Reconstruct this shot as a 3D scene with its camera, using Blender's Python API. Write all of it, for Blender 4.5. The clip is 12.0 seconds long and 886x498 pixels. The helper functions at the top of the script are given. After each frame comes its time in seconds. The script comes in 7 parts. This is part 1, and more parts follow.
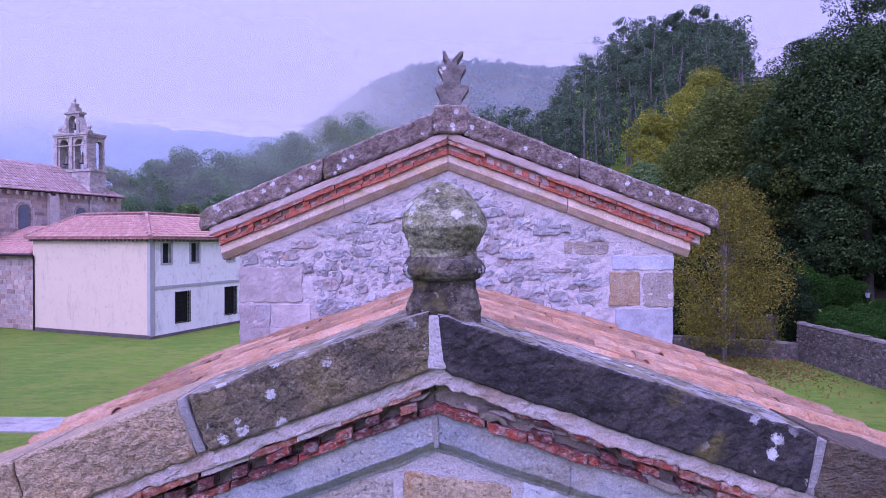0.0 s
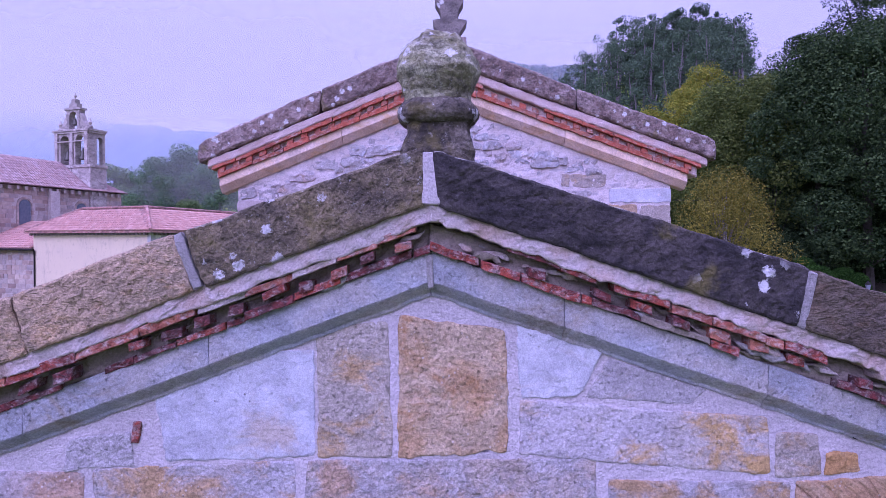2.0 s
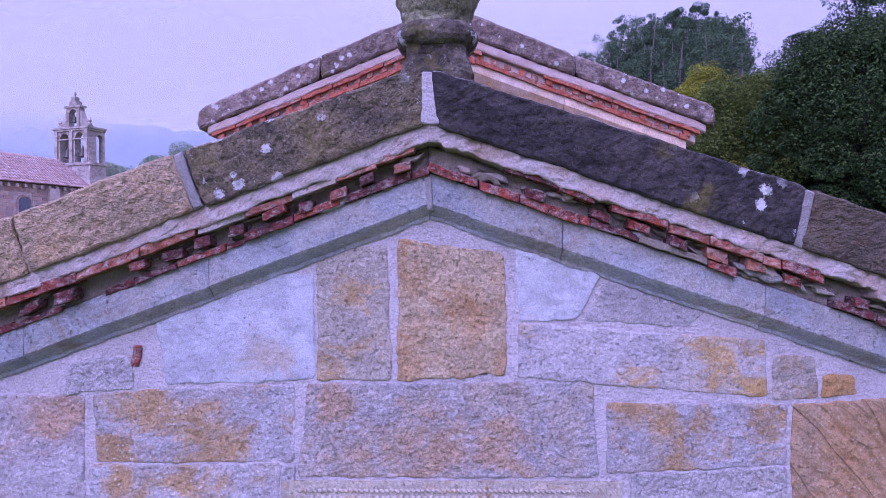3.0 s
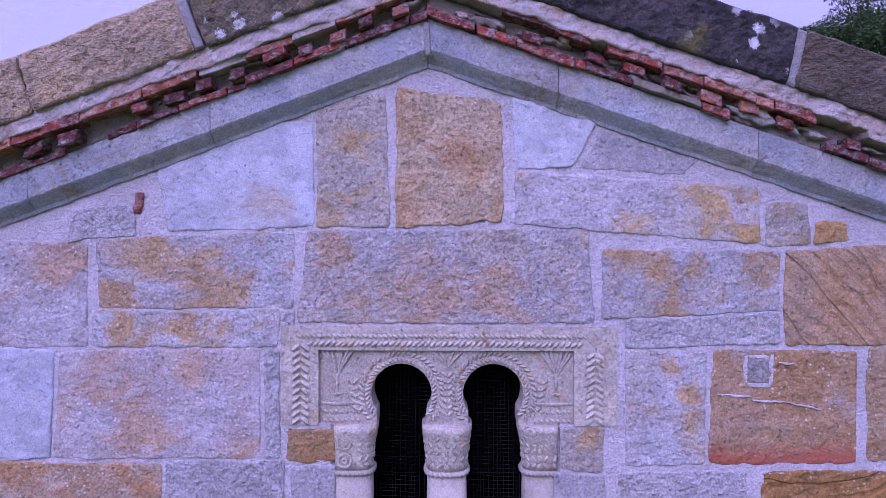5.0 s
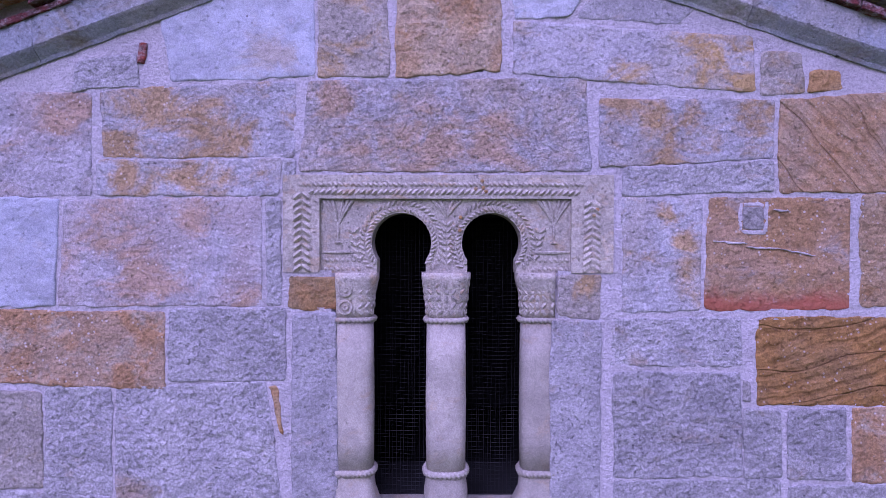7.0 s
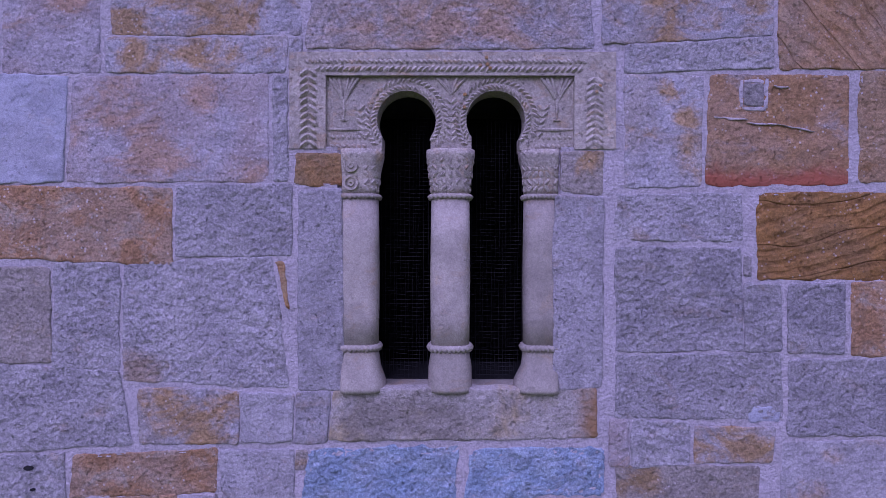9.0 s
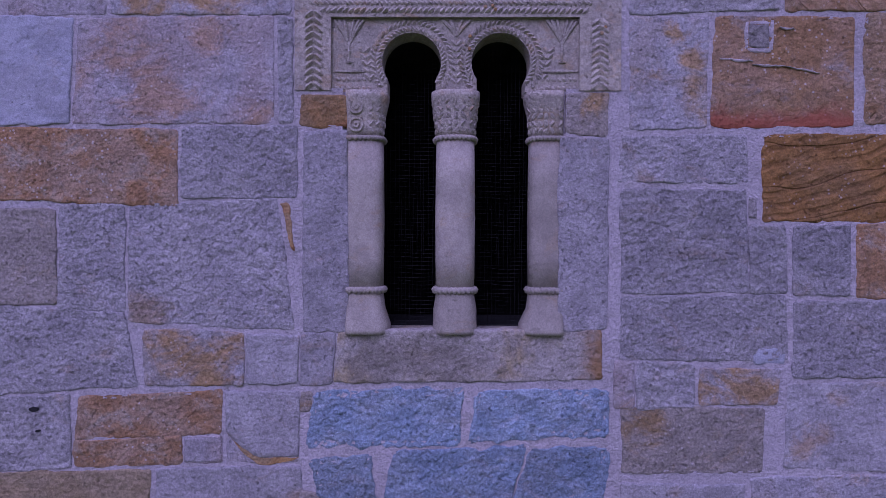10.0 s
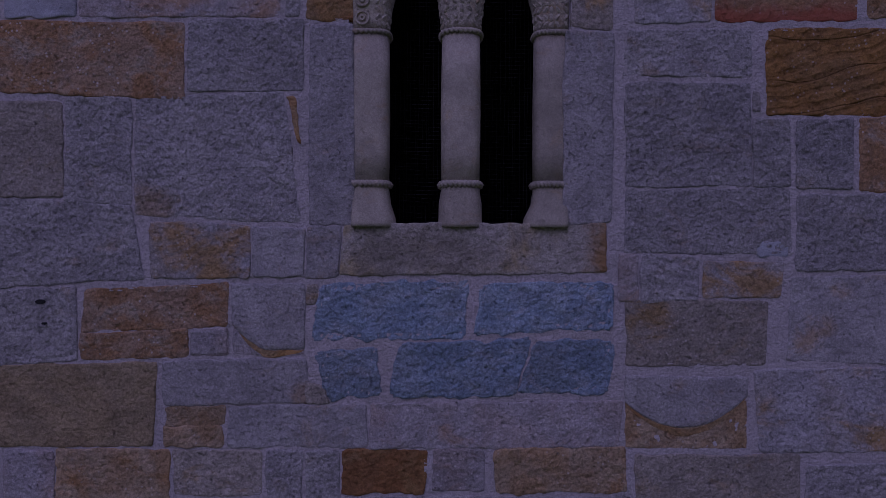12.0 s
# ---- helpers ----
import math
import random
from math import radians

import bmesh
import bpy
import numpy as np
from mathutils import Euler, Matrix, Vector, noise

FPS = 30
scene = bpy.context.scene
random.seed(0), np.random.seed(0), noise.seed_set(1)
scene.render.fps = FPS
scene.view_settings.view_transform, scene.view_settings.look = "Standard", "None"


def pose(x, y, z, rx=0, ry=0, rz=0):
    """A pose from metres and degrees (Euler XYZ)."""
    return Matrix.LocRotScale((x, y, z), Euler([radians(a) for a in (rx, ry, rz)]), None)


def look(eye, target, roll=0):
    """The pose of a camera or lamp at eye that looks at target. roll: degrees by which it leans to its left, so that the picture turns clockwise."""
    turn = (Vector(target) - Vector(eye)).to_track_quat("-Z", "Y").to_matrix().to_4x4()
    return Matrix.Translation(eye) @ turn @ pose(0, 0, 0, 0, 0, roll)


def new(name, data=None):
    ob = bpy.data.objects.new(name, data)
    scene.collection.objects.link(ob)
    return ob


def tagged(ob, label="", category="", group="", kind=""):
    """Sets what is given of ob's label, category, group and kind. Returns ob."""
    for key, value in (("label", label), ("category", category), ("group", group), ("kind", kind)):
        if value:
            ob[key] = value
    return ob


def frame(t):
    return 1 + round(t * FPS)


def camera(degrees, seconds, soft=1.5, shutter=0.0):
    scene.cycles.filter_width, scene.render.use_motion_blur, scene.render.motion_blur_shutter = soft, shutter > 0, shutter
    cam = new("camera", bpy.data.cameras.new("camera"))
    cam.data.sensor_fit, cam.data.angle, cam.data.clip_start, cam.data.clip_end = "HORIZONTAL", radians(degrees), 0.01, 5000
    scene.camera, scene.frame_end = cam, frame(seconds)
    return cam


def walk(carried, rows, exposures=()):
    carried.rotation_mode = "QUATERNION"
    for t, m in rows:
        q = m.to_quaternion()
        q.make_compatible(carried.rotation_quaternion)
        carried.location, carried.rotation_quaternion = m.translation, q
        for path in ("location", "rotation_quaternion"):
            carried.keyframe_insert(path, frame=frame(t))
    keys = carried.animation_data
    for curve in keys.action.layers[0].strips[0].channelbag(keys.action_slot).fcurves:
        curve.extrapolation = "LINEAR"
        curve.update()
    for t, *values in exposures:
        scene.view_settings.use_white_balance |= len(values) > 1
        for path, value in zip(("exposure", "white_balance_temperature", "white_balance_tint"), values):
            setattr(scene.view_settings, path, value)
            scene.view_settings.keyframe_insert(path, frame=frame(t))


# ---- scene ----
cam = camera(73.7, 12.0, soft=0.7)
PATH = [
    (0, (0.009, -2.173, 7.54), (-0.005, -0.174, 7.517), 0.1),
    (0.5, (0.014, -2.179, 7.396), (-0.001, -0.179, 7.375), 0.1),
    (1, (0.02, -2.186, 7.251), (0.004, -0.186, 7.229), 0.0),
    (1.5, (0.032, -2.187, 7.105), (0.016, -0.187, 7.085), 0.0),
    (2, (0.033, -2.196, 6.966), (0.017, -0.196, 6.944), 0.0),
    (2.5, (0.031, -2.204, 6.822), (0.015, -0.204, 6.802), -0.0),
    (3, (0.036, -2.211, 6.681), (0.021, -0.211, 6.66), -0.0),
    (3.2, (0.038, -2.214, 6.624), (0.024, -0.214, 6.604), -0.0),
    (4.8, (0.05, -2.249, 6.152), (0.032, -0.249, 6.142), 0.1),
    (5, (0.049, -2.248, 6.108), (0.031, -0.248, 6.086), 0.1),
    (5.5, (0.05, -2.257, 5.96), (0.032, -0.257, 5.94), 0.1),
    (6, (0.05, -2.268, 5.819), (0.033, -0.269, 5.793), 0.1),
    (6.5, (0.053, -2.279, 5.669), (0.036, -0.279, 5.645), 0.1),
    (7, (0.052, -2.286, 5.53), (0.035, -0.287, 5.506), 0.1),
    (7.3, (0.06, -2.289, 5.449), (0.036, -0.289, 5.426), 0.1),
    (7.5, (0.045, -2.293, 5.403), (0.031, -0.293, 5.379), 0.1),
    (7.7, (0.033, -2.304, 5.362), (0.026, -0.304, 5.33), 0.0),
    (9.3, (0.029, -2.319, 4.969), (0.015, -0.319, 4.953), 0.2),
    (9.5, (0.028, -2.318, 4.926), (0.012, -0.318, 4.907), 0.2),
    (10, (0.014, -2.322, 4.811), (-0.001, -0.322, 4.793), 0.2),
    (10.5, (-0.003, -2.328, 4.697), (-0.016, -0.328, 4.679), 0.2),
    (11, (-0.009, -2.33, 4.582), (-0.023, -0.331, 4.566), 0.2),
    (11.5, (-0.014, -2.331, 4.478), (-0.024, -0.331, 4.461), 0.2),
    (12, (-0.013, -2.336, 4.391), (-0.022, -0.336, 4.372), 0.3),
]
LIGHT = [(0, -0.30, 4850, 72), (3.6, -0.33, 4850, 72), (5.0, -0.43, 4850, 72), (6.6, -0.43, 4850, 72), (7.5, -0.58, 4850, 72), (9.5, -1.24, 4860, 71), (10.5, -1.73, 4870, 71), (11.0, -2.10, 4870, 71), (11.5, -2.40, 4900, 69), (12, -2.96, 4960, 67)]
walk(cam, [(t, look(eye, target, roll)) for t, eye, target, roll in PATH], LIGHT)
SKY_LOW, SKY_HIGH, SUN = 0.70, 3.0, 2.4

# ---- light ----
sky = bpy.data.worlds.new("sky")
scene.world = sky
sky.use_nodes = True
wt = sky.node_tree
wt.nodes.clear()
w_out = wt.nodes.new("ShaderNodeOutputWorld")
w_add = wt.nodes.new("ShaderNodeAddShader")
w_air = wt.nodes.new("ShaderNodeBackground")
w_cloud = wt.nodes.new("ShaderNodeBackground")
w_tex = wt.nodes.new("ShaderNodeTexSky")
w_tex.sky_type, w_tex.sun_disc = "NISHITA", False
w_tex.sun_elevation, w_tex.sun_rotation = radians(34), radians(202)
w_tex.dust_density = 3.0
w_air.inputs["Strength"].default_value = 0.02
wt.links.new(w_tex.outputs[0], w_air.inputs["Color"])
# overcast deck: far brighter overhead than near the horizon
w_co = wt.nodes.new("ShaderNodeTexCoord")
w_sep = wt.nodes.new("ShaderNodeSeparateXYZ")
w_rmp = wt.nodes.new("ShaderNodeMapRange")
w_rmp.interpolation_type = "SMOOTHSTEP"
w_rmp.inputs["From Min"].default_value, w_rmp.inputs["From Max"].default_value = 0.30, 1.0
w_rmp.inputs["To Min"].default_value, w_rmp.inputs["To Max"].default_value = SKY_LOW, SKY_HIGH
wt.links.new(w_co.outputs["Generated"], w_sep.inputs[0])
wt.links.new(w_sep.outputs["Z"], w_rmp.inputs["Value"])
w_cloud.inputs["Color"].default_value = (0.98, 0.97, 1.0, 1)
wt.links.new(w_rmp.outputs[0], w_cloud.inputs["Strength"])
wt.links.new(w_air.outputs[0], w_add.inputs[0])
wt.links.new(w_cloud.outputs[0], w_add.inputs[1])
wt.links.new(w_add.outputs[0], w_out.inputs["Surface"])

sun = new("sun", bpy.data.lights.new("sun", "SUN"))
sun.data.energy, sun.data.angle, sun.data.color = SUN, radians(40), (1.0, 0.98, 0.96)
sun.matrix_world = look((-14, -34, 25), (0, 0, 0))

# ---- materials ----


class Nodes:
    """A node material under construction."""

    def __init__(self, name, rough=0.85):
        self.m = bpy.data.materials.new(name)
        self.m.use_nodes = True
        self.t = self.m.node_tree
        self.bsdf = self.t.nodes["Principled BSDF"]
        self.bsdf.inputs["Roughness"].default_value = rough
        self.bsdf.inputs["Specular IOR Level"].default_value = 0.3
        co = self.t.nodes.new("ShaderNodeTexCoord")
        info = self.t.nodes.new("ShaderNodeObjectInfo")
        self.rand = info.outputs["Random"]
        mul = self.math("MULTIPLY", self.rand, 37.0)
        add = self.t.nodes.new("ShaderNodeVectorMath")
        self.t.links.new(co.outputs["Object"], add.inputs[0])
        self.t.links.new(mul, add.inputs[1])
        self.co = add.outputs[0]

    def put(self, socket, value):
        if isinstance(value, (int, float)):
            socket.default_value = value
        elif isinstance(value, tuple):
            socket.default_value = (*value, 1.0)
        else:
            self.t.links.new(value, socket)

    def math(self, op, a, b=0.0, clamp=False):
        n = self.t.nodes.new("ShaderNodeMath")
        n.operation, n.use_clamp = op, clamp
        self.put(n.inputs[0], a)
        self.put(n.inputs[1], b)
        return n.outputs[0]

    def noise(self, scale, detail=4.0, rough=0.6, stretch=None, warp=0.0):
        n = self.t.nodes.new("ShaderNodeTexNoise")
        n.inputs["Scale"].default_value = scale
        n.inputs["Detail"].default_value = detail
        n.inputs["Roughness"].default_value = rough
        n.inputs["Distortion"].default_value = warp
        co = self.co
        if stretch:
            mp = self.t.nodes.new("ShaderNodeMapping")
            mp.inputs["Scale"].default_value = stretch
            self.t.links.new(co, mp.inputs["Vector"])
            co = mp.outputs[0]
        self.t.links.new(co, n.inputs["Vector"])
        return n.outputs["Fac"]

    def cells(self, scale, feature="F1"):
        n = self.t.nodes.new("ShaderNodeTexVoronoi")
        n.feature = feature
        n.inputs["Scale"].default_value = scale
        self.t.links.new(self.co, n.inputs["Vector"])
        return n.outputs["Distance"]

    def bands(self, scale, warp, tilt=0.0):
        mp = self.t.nodes.new("ShaderNodeMapping")
        mp.inputs["Rotation"].default_value = (0, tilt, 0)
        self.t.links.new(self.co, mp.inputs["Vector"])
        n = self.t.nodes.new("ShaderNodeTexWave")
        n.bands_direction = "Z"
        n.inputs["Scale"].default_value = scale
        n.inputs["Distortion"].default_value = warp
        n.inputs["Detail"].default_value = 3.0
        n.inputs["Detail Scale"].default_value = 0.6
        self.t.links.new(mp.outputs[0], n.inputs["Vector"])
        return n.outputs["Fac"]

    def step(self, value, low, high):
        n = self.t.nodes.new("ShaderNodeMapRange")
        n.interpolation_type = "SMOOTHSTEP"
        n.inputs["From Min"].default_value, n.inputs["From Max"].default_value = low, high
        self.t.links.new(value, n.inputs["Value"])
        return n.outputs[0]

    def mix(self, fac, a, b, blend="MIX"):
        n = self.t.nodes.new("ShaderNodeMix")
        n.data_type, n.blend_type = "RGBA", blend
        self.put(n.inputs["Factor"], fac)
        self.put(n.inputs["A"], a)
        self.put(n.inputs["B"], b)
        return n.outputs["Result"]

    def colour(self, value):
        self.put(self.bsdf.inputs["Base Color"], value)

    def relief(self, value, strength, distance):
        n = self.t.nodes.new("ShaderNodeBump")
        n.inputs["Strength"].default_value, n.inputs["Distance"].default_value = strength, distance
        self.t.links.new(value, n.inputs["Height"])
        self.t.links.new(n.outputs[0], self.bsdf.inputs["Normal"])


def grey(v):
    return (v, v, v)


def rock(name, base, patch, stain=None, patch_at=0.5, stain_at=0.6, size=4.0, lichen=0.0, vein=None, tilt=0.0, bump=1.0, deep=0.014, grain=210.0, tooled=0.5, soil=0.0, end=None, speckle=0.0, strokes=0.0, grains=0.0, vary=0.13):
    """Weathered sandstone: a base, broad patches, stains, optional dark veins and pale lichen."""
    n = Nodes(name, 0.9)
    broad = n.noise(size, 5, 0.62, warp=0.4)
    c = n.mix(n.step(broad, patch_at - 0.09, patch_at + 0.11), base, patch)
    if stain:
        at = n.t.nodes.new("ShaderNodeAttribute")
        at.attribute_name = "stain"
        where = n.math("ADD", n.math("MULTIPLY", n.noise(size * 1.5, 6, 0.72, stretch=(0.8, 0.8, 1.25), warp=0.6), 1.7), n.math("SUBTRACT", n.math("MULTIPLY", at.outputs["Fac"], 0.34), 0.35))
        c = n.mix(n.math("MULTIPLY", n.step(n.math("ADD", where, n.math("MULTIPLY", n.math("SUBTRACT", n.noise(26.0, 6, 0.8), 0.5), 0.22)), stain_at - 0.15, stain_at + 0.24), 0.85), c, stain)
    fine = n.noise(grain, 4, 0.75)
    mid = n.noise(38.0, 5, 0.6)
    chisel = n.noise(grain * 0.45, 4, 0.65)
    mottle = n.noise(11.0, 4, 0.6)
    c = n.mix(n.step(mottle, 0.30, 0.70), n.mix(1.0, c, grey(0.84), "MULTIPLY"), n.mix(1.0, c, grey(1.10), "MULTIPLY"))
    if vein:
        w = n.step(n.bands(1.9, 8.0, tilt), 0.992, 0.9998)
        c = n.mix(n.math("MULTIPLY", w, 0.28), c, vein)
        soft = n.step(n.bands(6.0, 7.0, tilt), 0.35, 1.0)
        c = n.mix(n.math("MULTIPLY", soft, 0.20), c, vein)
        mid = n.math("SUBTRACT", mid, n.math("MULTIPLY", soft, 0.35))
        mid = n.math("SUBTRACT", mid, n.math("MULTIPLY", w, 0.5))
    # Hollows of pits and tool marks are darkened in colour too, for shade
    pits = n.step(n.noise(62.0, 5, 0.7, stretch=(0.9, 1.0, 1.1)), 0.60, 0.66)
    c = n.mix(n.math("MULTIPLY", pits, min(0.45, 0.25 * tooled)), c, n.mix(1.0, c, grey(0.3), "MULTIPLY"))
    c = n.mix(n.step(chisel, 0.40, 0.60), n.mix(1.0, c, grey(1.0 - 0.20 * min(1.0, tooled + 0.15)), "MULTIPLY"), n.mix(1.0, c, grey(1.0 + 0.12 * tooled), "MULTIPLY"))
    c = n.mix(n.step(fine, 0.36, 0.64), n.mix(1.0, c, grey(0.84), "MULTIPLY"), n.mix(1.0, c, grey(1.15), "MULTIPLY"))
    c = n.mix(1.0, c, n.mix(n.rand, grey(1.0 - vary), grey(1.0 + vary)), "MULTIPLY")
    if grains:
        dots = n.math("MULTIPLY", n.math("SUBTRACT", 1.0, n.step(n.cells(46.0), 0.14, 0.26)), n.step(n.noise(9.0, 4, 0.7), 0.44, 0.58))
        c = n.mix(n.math("MULTIPLY", dots, 0.55 * grains), c, (0.66, 0.62, 0.60))
        # Pinholes are only dark dots in the colour
        holes = n.math("MULTIPLY", n.math("SUBTRACT", 1.0, n.step(n.cells(21.0), 0.05, 0.12)), n.step(n.noise(5.0, 3, 0.6), 0.50, 0.60))
        c = n.mix(n.math("MULTIPLY", holes, 0.7), c, (0.09, 0.07, 0.06))
    if strokes:
        mp = n.t.nodes.new("ShaderNodeMapping")
        mp.inputs["Rotation"].default_value, mp.inputs["Scale"].default_value = (0, strokes, 0), (0.45, 1.0, 1.0)
        n.t.links.new(n.co, mp.inputs["Vector"])
        st = n.t.nodes.new("ShaderNodeTexNoise")
        st.inputs["Scale"].default_value, st.inputs["Detail"].default_value, st.inputs["Distortion"].default_value = 110.0, 5.0, 0.8
        n.t.links.new(mp.outputs[0], st.inputs["Vector"])
        mid = n.math("ADD", mid, n.math("MULTIPLY", st.outputs["Fac"], 0.9))
        c = n.mix(n.step(st.outputs["Fac"], 0.35, 0.65), n.mix(1.0, c, grey(0.86), "MULTIPLY"), n.mix(1.0, c, grey(1.10), "MULTIPLY"))
    if speckle:
        sp = n.noise(80.0, 7, 0.78)
        c = n.mix(n.math("MULTIPLY", n.step(sp, 0.58, 0.70), 0.55 * speckle), c, n.mix(0.5, c, (0.55, 0.52, 0.47)))
        c = n.mix(n.math("MULTIPLY", n.step(n.noise(70.0, 7, 0.8), 0.53, 0.63), 0.75 * speckle), c, n.mix(1.0, c, grey(0.35), "MULTIPLY"))
    if end:
        ax, at, wide, tint, spread = end
        co = n.t.nodes.new("ShaderNodeTexCoord")
        sep = n.t.nodes.new("ShaderNodeSeparateXYZ")
        n.t.links.new(co.outputs["Object"], sep.inputs[0])
        edge = n.math("ADD", n.math("MULTIPLY", sep.outputs[abs(ax) - 1], 1.0 if ax > 0 else -1.0), n.math("MULTIPLY", n.math("SUBTRACT", n.noise(7.0, 6, 0.7), 0.5), spread))
        c = n.mix(n.math("MULTIPLY", n.step(edge, at, at + wide), 0.85), c, tint)
    if soil:
        c = n.mix(n.math("MULTIPLY", n.step(n.noise(7.0, 6, 0.75), 0.45, 0.62), soil), c, (0.035, 0.033, 0.035))
    if lichen:
        geo = n.t.nodes.new("ShaderNodeNewGeometry")
        nz = n.t.nodes.new("ShaderNodeSeparateXYZ")
        n.t.links.new(geo.outputs["Normal"], nz.inputs[0])
        grown = n.step(n.math("ADD", n.math("MULTIPLY", n.noise(16.0, 6, 0.75), 1.1), n.math("MULTIPLY", nz.outputs["Z"], 0.5)), 0.88, 1.06)
        c = n.mix(n.math("MULTIPLY", grown, 0.7), c, n.mix(n.step(n.noise(7.0, 3, 0.6), 0.42, 0.58), (0.40, 0.39, 0.36), (0.25, 0.23, 0.13)))
        spots = n.math("ADD", n.cells(11.0), n.math("MULTIPLY", n.noise(55.0, 6, 0.8), 0.7))
        where = n.step(n.noise(2.2, 2), 0.60 - 0.15 * lichen, 0.70 - 0.15 * lichen)
        c = n.mix(n.math("MULTIPLY", n.math("SUBTRACT", 1.0, n.step(spots, 0.55, 0.60)), n.math("MULTIPLY", where, 0.9)), c, (0.58, 0.58, 0.59))
        c = n.mix(n.math("MULTIPLY", n.step(n.noise(48.0, 6, 0.75), 0.61 - 0.03 * lichen, 0.70), min(0.8, 0.36 * lichen)), c, (0.5, 0.49, 0.46))
        c = n.mix(n.math("MULTIPLY", n.step(n.noise(5.0, 4, 0.6), 0.58, 0.70), 0.55), c, (0.15, 0.13, 0.03))
        c = n.mix(n.math("MULTIPLY", n.step(n.noise(14.0, 5, 0.7), 0.54, 0.62), 0.6), c, n.mix(1.0, c, grey(0.4), "MULTIPLY"))
    n.colour(c)
    h = n.math("ADD", n.math("MULTIPLY", fine, 0.16), n.math("MULTIPLY", mid, 0.7 * tooled + 0.3))
    h = n.math("ADD", h, n.math("MULTIPLY", chisel, 0.34 * tooled))
    h = n.math("SUBTRACT", h, n.math("MULTIPLY", pits, 0.55 * tooled))
    n.relief(h, bump, deep)
    return n.m


ROCKS = {
    "grey": rock("grey_stone", (0.341, 0.327, 0.326), (0.374, 0.358, 0.349), (0.322, 0.246, 0.168), stain_at=0.72, tooled=1.25, grains=0.5),
    "light": rock("light_grey_stone", (0.341, 0.327, 0.327), (0.374, 0.358, 0.354), (0.352, 0.265, 0.179), stain_at=0.72, tooled=0.7, grains=0.4),
    "pale": rock("pale_stone", (0.440, 0.456, 0.506), (0.405, 0.412, 0.443), (0.405, 0.351, 0.288), stain_at=0.76, tooled=0.25, grains=0.3),
    "quoin": rock("smooth_pinkish_stone", (0.455, 0.40, 0.385), (0.42, 0.365, 0.345), (0.42, 0.33, 0.25), stain_at=0.70, tooled=0.25),
    "buff": rock("buff_stone", (0.337, 0.300, 0.252), (0.356, 0.320, 0.274), (0.353, 0.236, 0.096), stain_at=0.70, tooled=0.9, grains=0.6),
    "tan": rock("tan_stone", (0.365, 0.250, 0.135), (0.395, 0.31, 0.205), (0.305, 0.165, 0.06), stain_at=0.66, tooled=1.0, size=5.0, grains=0.7),
    "ochre": rock("ochre_patched_stone", (0.375, 0.362, 0.371), (0.341, 0.310, 0.285), (0.356, 0.229, 0.088), patch_at=0.53, stain_at=0.68, tooled=0.85, grains=0.8),
    "rose": rock("rose_grey_stone", (0.356, 0.307, 0.290), (0.363, 0.340, 0.344), (0.361, 0.241, 0.150), stain_at=0.71, tooled=0.75, grains=1.0),
    "rusty": rock("rusty_stone", (0.369, 0.261, 0.165), (0.351, 0.207, 0.096), (0.403, 0.357, 0.282), stain_at=0.62, tooled=1.0, size=6.0, grains=1.0),
    "rust": rock("rust_brown_stone", (0.36, 0.215, 0.08), (0.33, 0.24, 0.13), (0.26, 0.12, 0.04), tooled=0.8),
    "red": rock("red_based_stone", (0.395, 0.262, 0.150), (0.365, 0.222, 0.100), (0.37, 0.335, 0.31), stain_at=0.66, tooled=0.8, end=(-3, 0.115, 0.08, (0.324, 0.086, 0.045), 0.16), grains=1.0),
    "vein": rock("veined_orange_stone", (0.335, 0.178, 0.048), (0.30, 0.175, 0.062), None, vein=(0.099, 0.041, 0.013), tilt=0.25, tooled=0.7, bump=1.0, grains=0.7),
    "veined": rock("veined_tan_stone", (0.365, 0.235, 0.118), (0.355, 0.262, 0.165), (0.30, 0.165, 0.06), stain_at=0.60, vein=(0.180, 0.090, 0.036), tilt=-0.75, tooled=0.7, grains=0.5),
    "lintel": rock("lintel_stone", (0.353, 0.337, 0.338), (0.367, 0.312, 0.260), (0.381, 0.263, 0.161), stain_at=0.70, tooled=1.3, grains=0.4),
    "dark": rock("dark_tooled_stone", (0.24, 0.225, 0.21), (0.28, 0.26, 0.24), None, tooled=1.3),
    "sill": rock("sill_stone", (0.367, 0.340, 0.300), (0.342, 0.278, 0.160), (0.209, 0.187, 0.152), stain_at=0.64, patch_at=0.54, tooled=0.8, end=(1, 0.40, 0.14, (0.276, 0.149, 0.040), 0.3)),
    "gold": rock("gold_ended_stone", (0.366, 0.347, 0.352), (0.343, 0.310, 0.274), (0.361, 0.231, 0.062), patch_at=0.54, stain_at=0.72, tooled=0.7, grains=0.4),
    "brown": rock("brown_grey_stone", (0.290, 0.233, 0.144), (0.318, 0.246, 0.141), (0.224, 0.169, 0.098), stain_at=0.62, tooled=0.8),
    "blue": rock("blue_grey_stone", (0.238, 0.315, 0.400), (0.286, 0.349, 0.409), (0.365, 0.382, 0.405), stain_at=0.64, tooled=1.4, bump=1.0, size=7.0),
}
CARVED = rock("carved_limestone", (0.423, 0.382, 0.307), (0.388, 0.353, 0.290), (0.439, 0.313, 0.173), stain_at=0.66, tooled=0.8, deep=0.009, size=7.0)
CARVED_SMOOTH = rock("smooth_limestone", (0.368, 0.332, 0.272), (0.346, 0.315, 0.259), (0.387, 0.287, 0.173), stain_at=0.68, tooled=0.3, deep=0.006, size=5.0)
